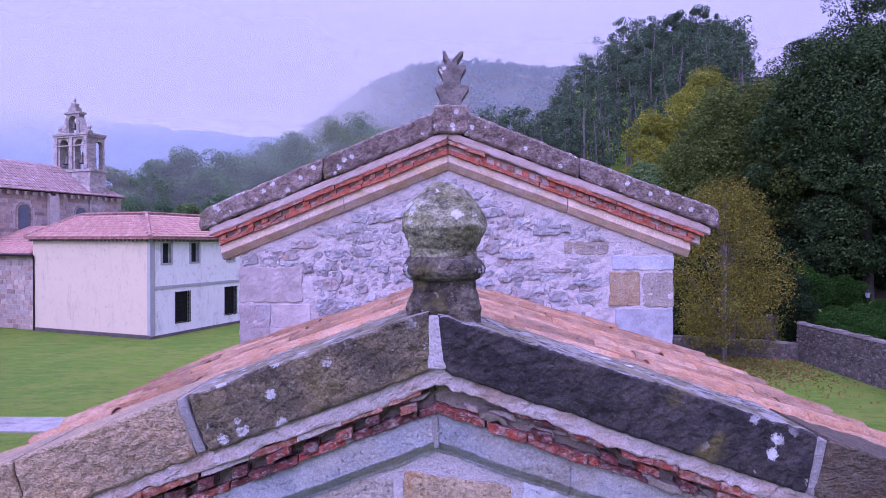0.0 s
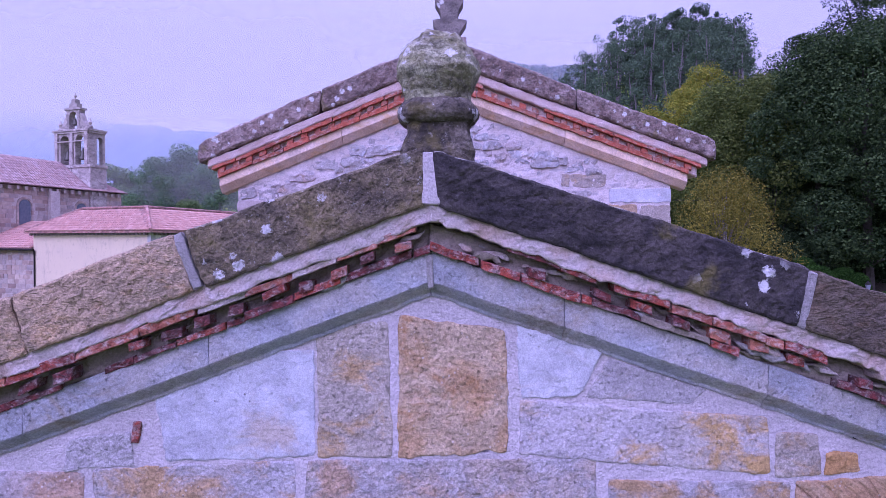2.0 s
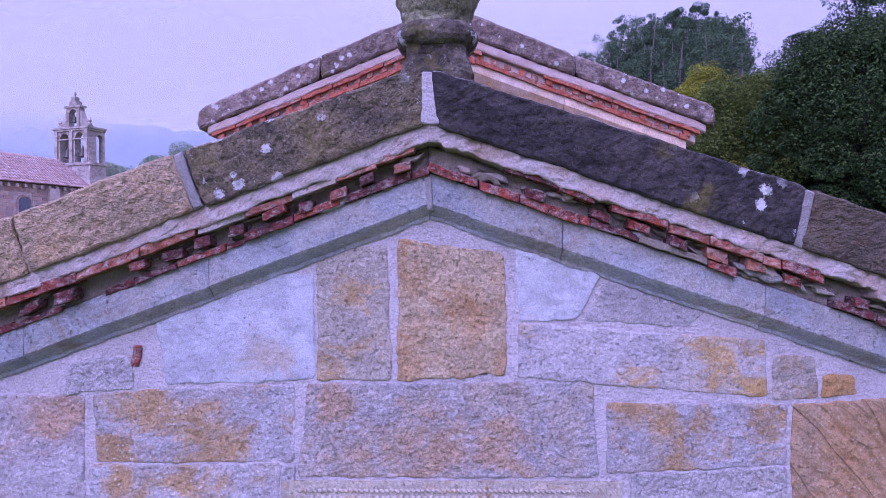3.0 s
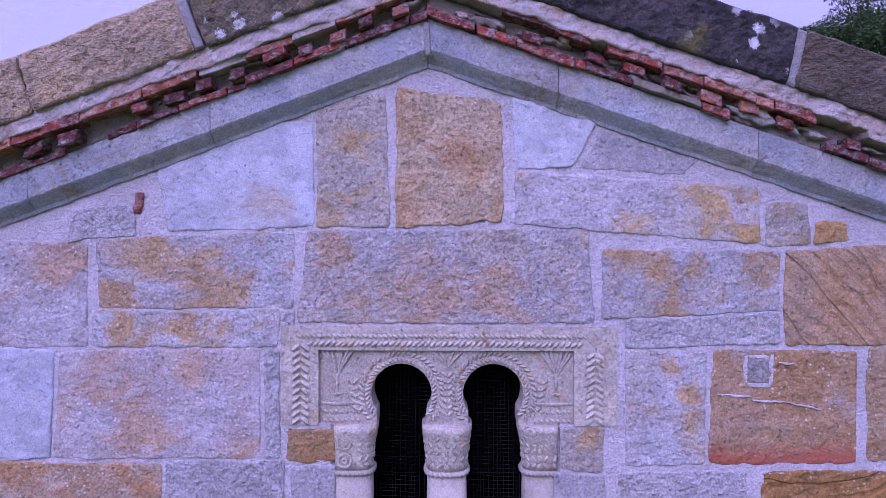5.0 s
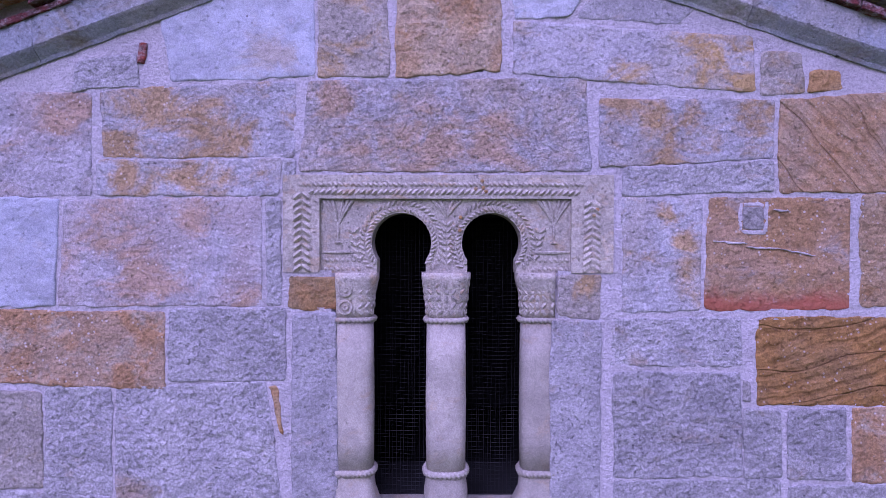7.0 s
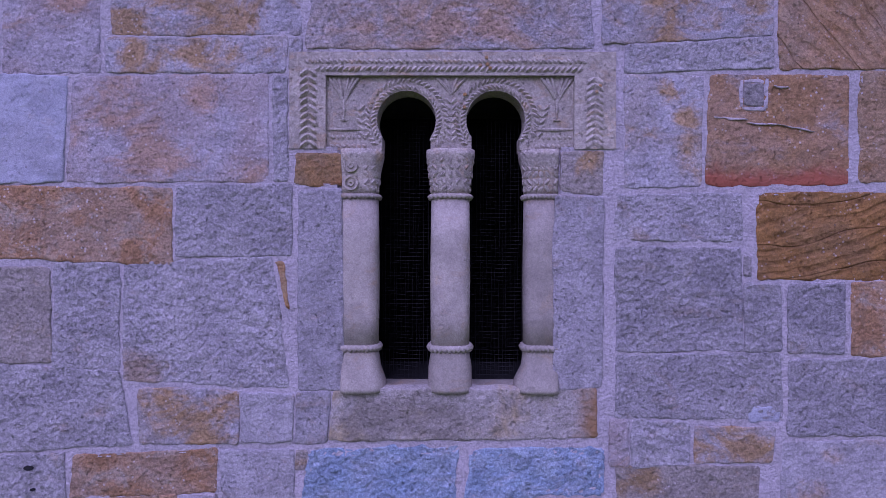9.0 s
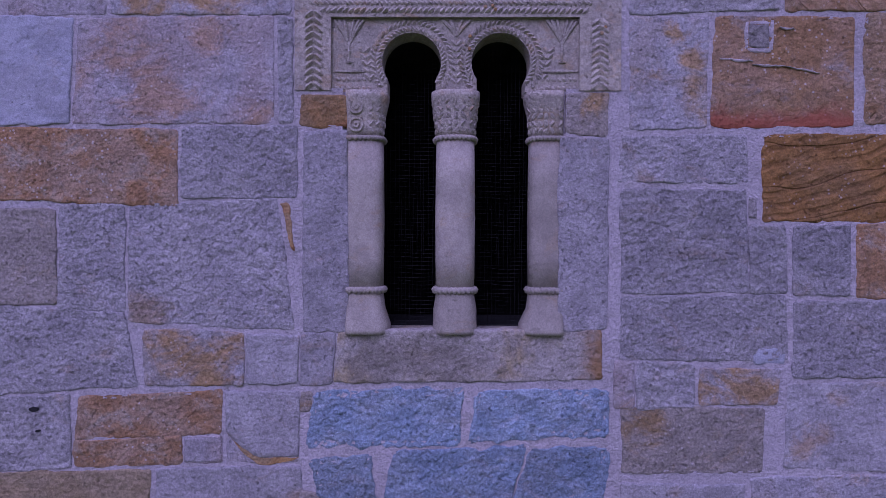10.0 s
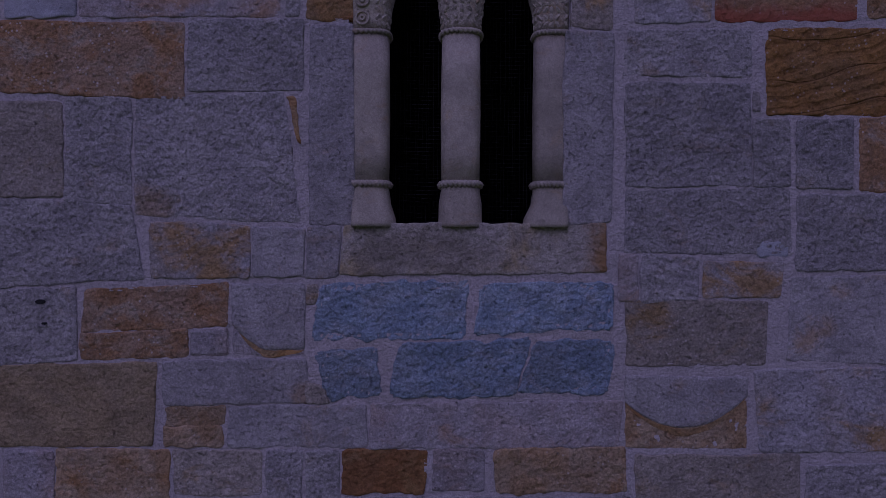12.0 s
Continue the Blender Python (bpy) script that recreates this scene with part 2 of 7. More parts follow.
FASCIA = rock("moulding_stone", (0.296, 0.314, 0.344), (0.341, 0.328, 0.314), (0.214, 0.177, 0.114), stain_at=0.63, size=2.6, tooled=0.6)
COPING_DARK = rock("lichened_dark_coping", (0.047, 0.041, 0.041), (0.066, 0.057, 0.053), (0.023, 0.021, 0.023), stain_at=0.55, lichen=0.25, tooled=0.9, bump=0.9, deep=0.024, speckle=0.45, size=5.0)
COPING_OLIVE = rock("lichened_olive_coping", (0.150, 0.125, 0.082), (0.225, 0.182, 0.108), (0.045, 0.040, 0.034), stain_at=0.56, lichen=1.4, tooled=1.2, bump=1.0, deep=0.034, speckle=0.5, size=5.0)
COPING_BROWN = rock("brown_coping", (0.366, 0.278, 0.175), (0.308, 0.244, 0.164), (0.425, 0.281, 0.138), stain_at=0.60, lichen=0.0, tooled=1.0, bump=1.0, deep=0.014, size=5.0, speckle=0.35, strokes=0.5)
COPING_UMBER = rock("umber_coping", (0.118, 0.096, 0.066), (0.096, 0.078, 0.058), (0.118, 0.080, 0.047), stain_at=0.62, lichen=0.0, tooled=1.0, bump=1.0, deep=0.020, size=5.0, speckle=0.35, strokes=-0.5)
COPING_BACK = rock("old_coping", (0.215, 0.155, 0.130), (0.32, 0.255, 0.225), (0.11, 0.085, 0.075), stain_at=0.57, lichen=1.5, tooled=1.0, size=9.0, grain=120, speckle=0.8, deep=0.024)
FINIAL = rock("finial_stone", (0.270, 0.265, 0.142), (0.400, 0.397, 0.267), (0.093, 0.088, 0.045), stain_at=0.55, lichen=1.5, tooled=1.2, size=8.0, bump=1.0, deep=0.028, soil=0.3, speckle=0.8)
FINIAL_FOOT = rock("blackened_finial_foot", (0.105, 0.090, 0.066), (0.211, 0.183, 0.144), (0.039, 0.034, 0.027), stain_at=0.54, lichen=1.3, tooled=1.2, size=8.0, deep=0.026, speckle=0.8)
FINIAL_BACK = rock("old_finial_stone", (0.13, 0.115, 0.105), (0.19, 0.165, 0.15), (0.07, 0.065, 0.06), lichen=0.9, tooled=0.6, speckle=1.0)
BRICK = rock("worn_red_brick", (0.30, 0.060, 0.036), (0.15, 0.040, 0.034), (0.40, 0.32, 0.30), stain_at=0.56, size=26.0, tooled=1.0, bump=1.0, speckle=0.7)
BRICK_BRIGHT = rock("bright_red_brick", (0.42, 0.120, 0.065), (0.35, 0.085, 0.05), (0.46, 0.33, 0.28), stain_at=0.62, size=20.0, tooled=0.7, speckle=0.3)
BRICK_DARK = rock("blackened_red_brick", (0.14, 0.032, 0.030), (0.07, 0.028, 0.028), (0.34, 0.28, 0.27), stain_at=0.56, size=22.0, tooled=1.0, bump=1.0, speckle=0.6)
BRICK_ORANGE = rock("orange_brick", (0.37, 0.145, 0.085), (0.28, 0.085, 0.055), (0.46, 0.38, 0.35), stain_at=0.55, size=20.0, tooled=0.8, speckle=0.5)
RUBBLE = rock("rubble_stone", (0.36, 0.37, 0.395), (0.45, 0.43, 0.425), (0.40, 0.30, 0.25), stain_at=0.66, tooled=1.1, size=9.0, speckle=0.35)
MOULD_PINK = rock("pinkish_moulding_stone", (0.64, 0.52, 0.45), (0.60, 0.46, 0.35), (0.54, 0.34, 0.16), stain_at=0.62, tooled=0.35, size=3.0, grain=120)
TILE = rock("terracotta_roof_tile", (0.335, 0.175, 0.088), (0.36, 0.230, 0.145), (0.22, 0.130, 0.085), stain_at=0.57, size=6.0, tooled=0.8, deep=0.008, speckle=0.5, vary=0.30)
# Pan tiles darkened in colour for the shade between the covers
TILE_PAN = rock("shade_pan_tile", (0.15, 0.078, 0.05), (0.19, 0.115, 0.078), (0.08, 0.05, 0.038), stain_at=0.55, size=8.0, tooled=0.6, deep=0.006, speckle=0.7)
ROUGHSTONE = rock("garden_wall_stone", (0.10, 0.086, 0.075), (0.14, 0.122, 0.106), (0.062, 0.058, 0.05), tooled=1.2, size=3.0, grain=40)
ASHLAR = rock("church_ashlar", (0.46, 0.40, 0.36), (0.50, 0.44, 0.40), (0.36, 0.30, 0.27), tooled=0.3, size=0.9)
TOWERSTONE = rock("bell_gable_stone", (0.35, 0.31, 0.275), (0.44, 0.395, 0.36), (0.15, 0.13, 0.12), stain_at=0.53, tooled=0.5, size=1.0, grain=20)
FLAG = rock("flagstone", (0.25, 0.24, 0.23), (0.30, 0.285, 0.27), (0.19, 0.18, 0.17), tooled=0.2, size=1.0)


def mortar_mat(name, base, patch, dirt, bare=None):
    n = Nodes(name, 0.95)
    c = n.mix(n.step(n.noise(5.0, 5), 0.42, 0.62), base, patch)
    c = n.mix(n.math("MULTIPLY", n.step(n.noise(19.0, 5, 0.7), 0.58, 0.74), 0.6), c, dirt)
    fine = n.noise(120.0, 4, 0.7)
    c = n.mix(n.step(fine, 0.34, 0.62), n.mix(1.0, c, grey(0.76), "MULTIPLY"), n.mix(1.0, c, grey(1.06), "MULTIPLY"))
    c = n.mix(n.math("MULTIPLY", n.step(n.noise(60.0, 6, 0.8), 0.58, 0.68), 0.45), c, dirt)
    n.colour(c)
    if bare:
        thin = n.noise(15.0, 7, 0.72, stretch=(0.6, 1.0, 1.5), warp=0.5)
        c = n.mix(n.math("MULTIPLY", n.step(thin, 0.515, 0.60), 0.75), c, n.mix(n.step(n.noise(40.0, 5, 0.7), 0.4, 0.6), bare, n.mix(1.0, bare, grey(1.35), "MULTIPLY")))
        n.colour(c)
    n.relief(n.math("ADD", fine, n.math("MULTIPLY", n.noise(34.0, 6, 0.7), 1.6)), 1.0, 0.010)
    return n.m


MORTAR = mortar_mat("lime_mortar", (0.572, 0.524, 0.530), (0.510, 0.467, 0.470), (0.337, 0.299, 0.294))
DIRTMORTAR = mortar_mat("dirty_mortar", (0.235, 0.20, 0.155), (0.33, 0.285, 0.235), (0.09, 0.075, 0.06))
MORTAR_PALE = mortar_mat("pale_lime_mortar", (0.63, 0.575, 0.565), (0.56, 0.50, 0.48), (0.36, 0.31, 0.30), bare=(0.31, 0.30, 0.315))
BED_PINK = mortar_mat("pinkish_bed_mortar", (0.58, 0.47, 0.44), (0.54, 0.40, 0.35), (0.33, 0.22, 0.18))
BED_MORTAR = mortar_mat("ragged_bed_mortar", (0.54, 0.475, 0.455), (0.47, 0.36, 0.30), (0.18, 0.13, 0.11))
PATCHMORTAR = mortar_mat("grey_lichened_mortar", (0.31, 0.295, 0.285), (0.39, 0.37, 0.36), (0.13, 0.12, 0.11))


def plaster(name, base, stain, streak):
    """Limewash with broad mottling and rain streaks."""
    n = Nodes(name, 0.9)
    c = n.mix(n.math("MULTIPLY", n.step(n.noise(0.5, 5, 0.65), 0.45, 0.75), 0.5), base, stain)
    c = n.mix(n.math("MULTIPLY", n.step(n.noise(1.0, 6, 0.75, stretch=(1.6, 1.6, 0.40)), 0.51, 0.74), 0.60), c, streak)
    c = n.mix(n.math("MULTIPLY", n.step(n.noise(2.2, 7, 0.85), 0.545, 0.655), 0.6), c, streak)
    n.colour(c)
    n.relief(n.noise(9.0, 4), 0.3, 0.02)
    return n.m


WHITEWASH = plaster("whitewash", (0.74, 0.72, 0.68), (0.62, 0.60, 0.565), (0.27, 0.265, 0.25))
CREAMWASH = plaster("cream_limewash", (0.570, 0.475, 0.335), (0.500, 0.425, 0.320), (0.330, 0.285, 0.235))
GREYTRIM = plaster("grey_stone_trim", (0.36, 0.355, 0.35), (0.29, 0.285, 0.28), (0.20, 0.20, 0.19))


def plain(name, c1, c2, rough=0.6, metal=0.0, size=6.0):
    n = Nodes(name, rough)
    n.bsdf.inputs["Metallic"].default_value = metal
    n.colour(n.mix(n.step(n.noise(size, 4), 0.35, 0.65), c1, c2))
    return n.m


IRON = plain("dark_iron", (0.02, 0.02, 0.02), (0.035, 0.03, 0.028), 0.6, 0.6)
# Near-black that stands in for the shade inside openings
SHADE_BLACK = plain("shade_black", (0.012, 0.012, 0.013), (0.02, 0.02, 0.02), 0.9)
WIRE = plain("galvanised_wire", (0.017, 0.017, 0.017), (0.025, 0.024, 0.023), 0.6, 0.3, 60)
BRONZE = plain("weathered_bronze", (0.06, 0.06, 0.05), (0.09, 0.085, 0.07), 0.5, 0.7)
LEADED = plain("window_glass", (0.10, 0.12, 0.15), (0.14, 0.16, 0.19), 0.2)
BARK = plain("bark", (0.09, 0.075, 0.06), (0.15, 0.13, 0.11), 0.9, 0, 9)
DARKBARK = plain("dark_bark", (0.03, 0.026, 0.02), (0.05, 0.043, 0.035), 0.9, 0, 5)
PALEBARK = plain("pale_bark", (0.17, 0.155, 0.145), (0.11, 0.10, 0.095), 0.9, 0, 2)
FROSTED = plain("lamp_glass", (0.20, 0.22, 0.25), (0.24, 0.26, 0.29), 0.3)


def foliage(name, *colours, rough=0.9, through_light=0.25):
    """Leaves that differ from one another."""
    n = Nodes(name, rough)
    n.bsdf.inputs["Specular IOR Level"].default_value = 0.08
    geo = n.t.nodes.new("ShaderNodeNewGeometry")
    ramp = n.t.nodes.new("ShaderNodeValToRGB")
    el = ramp.color_ramp.elements
    while len(el) < len(colours):
        el.new(0.5)
    for i, c in enumerate(colours):
        el[i].position, el[i].color = i / (len(colours) - 1), (*c, 1)
    n.t.links.new(geo.outputs["Random Per Island"], ramp.inputs[0])
    broad = n.noise(0.25, 3)
    c = n.mix(n.step(broad, 0.4, 0.65), n.mix(1.0, ramp.outputs[0], grey(0.75), "MULTIPLY"), ramp.outputs[0])
    n.colour(c)
    tr = n.t.nodes.new("ShaderNodeBsdfTranslucent")
    n.t.links.new(c, tr.inputs["Color"])
    mx = n.t.nodes.new("ShaderNodeMixShader")
    mx.inputs[0].default_value = through_light
    outp = n.t.nodes["Material Output"]
    n.t.links.new(n.bsdf.outputs[0], mx.inputs[1])
    n.t.links.new(tr.outputs[0], mx.inputs[2])
    n.t.links.new(mx.outputs[0], outp.inputs["Surface"])
    return n.m


LEAF_DARK = foliage("dark_green_leaves", (0.020, 0.045, 0.014), (0.042, 0.084, 0.022), (0.080, 0.135, 0.030))
LEAF_DEEP = foliage("deep_green_leaves", (0.018, 0.038, 0.014), (0.034, 0.064, 0.022), (0.095, 0.148, 0.046), through_light=0.18)
LEAF_OLIVEGREEN = foliage("olive_green_leaves", (0.055, 0.085, 0.022), (0.095, 0.135, 0.030), (0.150, 0.185, 0.036))
# Leaf colour darkened to stand in for shade under the trees
LEAF_SHADE = foliage("shade_dark_leaves", (0.010, 0.022, 0.009), (0.018, 0.036, 0.012), (0.03, 0.05, 0.016))
LEAF_GREEN = foliage("green_leaves", (0.095, 0.165, 0.065), (0.125, 0.205, 0.070), (0.175, 0.255, 0.075))
LEAF_YELLOW = foliage("autumn_yellow_leaves", (0.14, 0.185, 0.024), (0.23, 0.26, 0.028), (0.38, 0.34, 0.034))
LEAF_OLIVE = foliage("thin_olive_autumn_leaves", (0.095, 0.098, 0.018), (0.165, 0.155, 0.022), (0.31, 0.26, 0.034))
LEAF_EUC = foliage("eucalyptus_leaves", (0.062, 0.105, 0.060), (0.085, 0.138, 0.075), (0.115, 0.17, 0.09))
# Leaf colours lifted and cooled to stand in for haze over the valley
LEAF_MIST = foliage("haze_pale_leaves", (0.085, 0.172, 0.096), (0.118, 0.218, 0.104), (0.178, 0.285, 0.110))
# Blue of distance haze put into the leaf colours
LEAF_FAR = foliage("haze_blue_leaves", (0.070, 0.148, 0.215), (0.098, 0.195, 0.250), (0.140, 0.248, 0.275))
LEAF_HEDGE = foliage("clipped_hedge_leaves", (0.014, 0.045, 0.007), (0.027, 0.076, 0.010), (0.046, 0.112, 0.016))
LITTER = foliage("fallen_leaves", (0.17, 0.11, 0.03), (0.27, 0.20, 0.05), (0.22, 0.18, 0.06))


def lawn():
    n = Nodes("lawn", 0.9)
    c = n.mix(n.step(n.noise(0.14, 5, 0.6, warp=0.5), 0.38, 0.62), (0.092, 0.215, 0.003), (0.150, 0.255, 0.010))
    c = n.mix(n.math("MULTIPLY", n.step(n.noise(0.9, 7, 0.8, stretch=(0.5, 1.0, 1.0)), 0.44, 0.60), 0.7), c, (0.205, 0.255, 0.030))
    c = n.mix(n.math("MULTIPLY", n.step(n.noise(2.6, 7, 0.85, stretch=(0.5, 1.0, 1.0)), 0.50, 0.60), 0.65), c, (0.062, 0.130, 0.006))
    c = n.mix(n.math("MULTIPLY", n.step(n.noise(9.0, 5, 0.8), 0.50, 0.62), 0.5), c, (0.22, 0.29, 0.035))
    # leaf mould and bare soil under the wood, darkened in place of shade there
    co = n.t.nodes.new("ShaderNodeTexCoord")
    sep = n.t.nodes.new("ShaderNodeSeparateXYZ")
    n.t.links.new(co.outputs["Object"], sep.inputs[0])
    side = n.math("SUBTRACT", sep.outputs[0], n.math("MULTIPLY", sep.outputs[1], 0.42))
    wood = n.math("MULTIPLY", n.step(side, 0.0, 3.0), n.step(n.math("ADD", sep.outputs[1], n.math("MULTIPLY", n.noise(0.4, 4), 5.0)), 48.0, 51.0))
    c = n.mix(wood, c, n.mix(n.step(n.noise(1.5, 5, 0.7), 0.4, 0.6), (0.030, 0.028, 0.014), (0.055, 0.045, 0.022)))
    n.colour(c)
    n.relief(n.math("ADD", n.noise(5.0, 6, 0.8), n.noise(24.0, 4, 0.8)), 1.0, 0.12)
    return n.m


def distance_mat(name, c1, c2, c3):
    """Woods and meadows of the far backdrop, with distance haze put into the colours."""
    n = Nodes(name, 1.0)
    n.bsdf.inputs["Specular IOR Level"].default_value = 0.0
    c = n.mix(n.step(n.noise(0.012, 6, 0.65), 0.42, 0.58), c1, c2)
    c = n.mix(n.step(n.noise(0.09, 6, 0.8), 0.45, 0.62), c, c3)
    n.colour(c)
    return n.m


LAWN = lawn()
FAR_HILL = distance_mat("haze_blue_hill", (0.053, 0.077, 0.084), (0.077, 0.102, 0.096), (0.040, 0.062, 0.071))
FARTHEST = distance_mat("haze_blue_ridge", (0.092, 0.145, 0.212), (0.112, 0.170, 0.232), (0.135, 0.196, 0.242))


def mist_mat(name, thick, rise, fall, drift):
    """A flat see-through sheet painted as mist: thick at most, growing over the heights rise, thinning over the heights
    fall; drift: where it lies along x.
    """
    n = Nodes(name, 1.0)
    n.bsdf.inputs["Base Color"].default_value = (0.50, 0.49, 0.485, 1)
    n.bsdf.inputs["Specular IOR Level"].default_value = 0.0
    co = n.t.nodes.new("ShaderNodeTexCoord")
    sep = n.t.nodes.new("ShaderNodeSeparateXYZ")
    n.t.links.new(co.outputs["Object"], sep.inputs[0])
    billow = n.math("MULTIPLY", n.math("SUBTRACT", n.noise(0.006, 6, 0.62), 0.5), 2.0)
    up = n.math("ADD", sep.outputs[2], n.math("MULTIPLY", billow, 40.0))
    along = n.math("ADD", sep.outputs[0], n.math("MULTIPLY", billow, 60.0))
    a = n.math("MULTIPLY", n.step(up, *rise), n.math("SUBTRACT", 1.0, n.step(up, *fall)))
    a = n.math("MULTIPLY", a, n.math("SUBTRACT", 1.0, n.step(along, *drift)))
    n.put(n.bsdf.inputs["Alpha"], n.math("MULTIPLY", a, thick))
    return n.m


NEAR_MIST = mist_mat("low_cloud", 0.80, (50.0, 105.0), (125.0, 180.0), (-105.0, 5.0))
FAR_MIST = mist_mat("far_mist_sheet", 0.95, (165.0, 245.0), (260.0, 350.0), (500.0, 900.0))
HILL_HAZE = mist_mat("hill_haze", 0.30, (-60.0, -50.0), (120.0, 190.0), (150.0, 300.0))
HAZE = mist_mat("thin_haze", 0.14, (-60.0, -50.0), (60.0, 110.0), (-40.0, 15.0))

# ---- building blocks ----
rnd = random.Random(7)


def mesh_part(name, verts, faces, material, parent=None, label="", smooth=False, at=None, kind=""):
    """One mesh object from vertices in the world, its origin at its middle; a child of parent."""
    me = bpy.data.meshes.new(name)
    mid = Vector(at) if at is not None else sum((Vector(v) for v in verts), Vector()) / max(1, len(verts))
    me.from_pydata([tuple(Vector(v) - mid) for v in verts], [], faces)
    me.materials.append(material)
    if smooth:
        me.polygons.foreach_set("use_smooth", [True] * len(me.polygons))
    me.update()
    ob = new(name, me)
    ob.location = mid
    if parent is not None:
        ob.parent = parent
        base, up = Vector(), parent
        while up is not None:
            base += up.location
            up = up.parent
        ob.location = mid - base
    if label or kind:
        tagged(ob, label=label, kind=kind)
    return ob


def thing(name, at, label, category, group="", kind=""):
    ob = new(name)
    ob.location = at
    ob.empty_display_size = 0.1
    return tagged(ob, label, category, group, kind)


def box_data(x0, x1, y0, y1, z0, z1):
    v = [(x0, y0, z0), (x1, y0, z0), (x1, y1, z0), (x0, y1, z0), (x0, y0, z1), (x1, y0, z1), (x1, y1, z1), (x0, y1, z1)]
    f = [(0, 3, 2, 1), (4, 5, 6, 7), (0, 1, 5, 4), (1, 2, 6, 5), (2, 3, 7, 6), (3, 0, 4, 7)]
    return v, f


def join(*datas):
    vs, fs = [], []
    for v, f in datas:
        k = len(vs)
        vs += list(v)
        fs += [tuple(i + k for i in q) for q in f]
    return vs, fs


def samples(length, edge, step):
    """Even steps along a side with extra ones close to both ends."""
    e = min(edge / length, 0.2)
    n = max(1, round(length / step))
    return [0.0, e * 0.35, e] + [e + (1 - 2 * e) * i / n for i in range(1, n)] + [1 - e, 1 - e * 0.35, 1.0]


def block_data(place, wide, high, y0, y1, edge=0.012, rough=0.003, wobble=0.004, step=0.05, seed=0.0, soft=0.35, lap=1.0, hew=0.0):
    """A hewn block: front face at y0 with worn edges and uneven outline, back at y1. place(u, v) gives x and z."""
    us, vs = samples(wide, edge, step), samples(high, edge, step)
    verts, faces = [], []
    nu, nv = len(us), len(vs)
    for j, v in enumerate(vs):
        for i, u in enumerate(us):
            x, z = place(u, v)
            du, dv = min(u, 1 - u) * wide, min(v, 1 - v) * high
            e = min(du, dv)
            if du < edge * 3 and dv < edge * 3:
                e = max(0.0, e - edge * soft * (1 - du / (edge * 3)) * (1 - dv / (edge * 3)))
                pull = edge * soft * (1 - du / (edge * 3)) * (1 - dv / (edge * 3))
                x += pull * (1 if u < 0.5 else -1)
                z += pull * (1 if v < 0.5 else -1)
            k = max(0.0, 1 - e / edge)
            q = Vector((x * 9 + seed, seed * 3.1, z * 9))
            n1 = noise.noise(q)
            n2 = noise.noise(q * 3.7)
            n3 = noise.noise(Vector((z * 14 + seed, x * 14, seed)))
            near = max(0.0, 1 - e / max(edge * 2.5, wobble * 3.0))
            n4 = noise.noise(Vector((x * 3.1 + seed, z * 3.1, seed)))
            x += wobble * near * (n1 + 0.6 * n2 + 0.8 * n4)
            z += wobble * near * (n3 + 0.6 * n2 - 0.8 * n4)
            y = y0 + min(rough * (n1 * 1.2 + n2 * 0.8), lap) + edge * 0.9 * k * k
            if hew:
                # pick marks, longer than high, that fade out at the arrises
                mark = 0.38 * noise.noise(Vector((x * 34 + seed, seed, z * 42))) + 0.6 * noise.noise(Vector((x * 150, seed, z * 165)))
                mark += 2.0 * max(0.0, noise.noise(Vector((x * 78, seed, z * 92 + seed))) - 0.08)
                y += hew * mark * min(1.0, e / 0.022)
            verts.append((x, y, z))
    for j in range(nv - 1):
        for i in range(nu - 1):
            a = j * nu + i
            faces.append((a, a + 1, a + nu + 1, a + nu))
    ring = [i for i in range(nu)] + [j * nu + nu - 1 for j in range(1, nv)] + [(nv - 1) * nu + i for i in range(nu - 2, -1, -1)] + [j * nu for j in range(nv - 2, 0, -1)]
    k = len(verts)
    verts += [(verts[r][0], y1, verts[r][2]) for r in ring]
    m = len(ring)
    for i in range(m):
        a, b = ring[i], ring[(i + 1) % m]
        faces.append((b, a, k + i, k + (i + 1) % m))
    faces.append(tuple(k + i for i in range(m)))
    return verts, faces


def lathe_data(cx, cy, profile, segments=24, plan=2.0, turn=0.0):
    """A turned body. profile: (radius, z). plan: 2 is round, larger is squarer."""
    verts, faces = [], []
    for r, z in profile:
        for i in range(segments):
            a = 2 * math.pi * i / segments + turn
            c, s = math.cos(a), math.sin(a)
            k = (abs(c) ** plan + abs(s) ** plan) ** (-1 / plan)
            verts.append((cx + r * k * c, cy + r * k * s, z))
    for j in range(len(profile) - 1):
        for i in range(segments):
            a, b = j * segments + i, j * segments + (i + 1) % segments
            faces.append((a, b, b + segments, a + segments))
    faces.append(tuple(range(segments - 1, -1, -1)))
    faces.append(tuple((len(profile) - 1) * segments + i for i in range(segments)))
    return verts, faces


def bead_data(p, along, across, out, la, lb, lo):
    """A small rounded lozenge, for carved rope and herringbone."""
    p, along, across, out = Vector(p), Vector(along), Vector(across), Vector(out)
    vs = [p + along * la, p + along * la * 0.5 + across * lb, p - along * la * 0.5 + across * lb, p - along * la,
          p - along * la * 0.5 - across * lb, p + along * la * 0.5 - across * lb,
          p + along * la * 0.4 + out * lo, p - along * la * 0.4 + out * lo]
    fs = [(0, 1, 6), (1, 2, 7, 6), (2, 3, 7), (3, 4, 7), (4, 5, 6, 7), (5, 0, 6)]
    return [tuple(v) for v in vs], fs


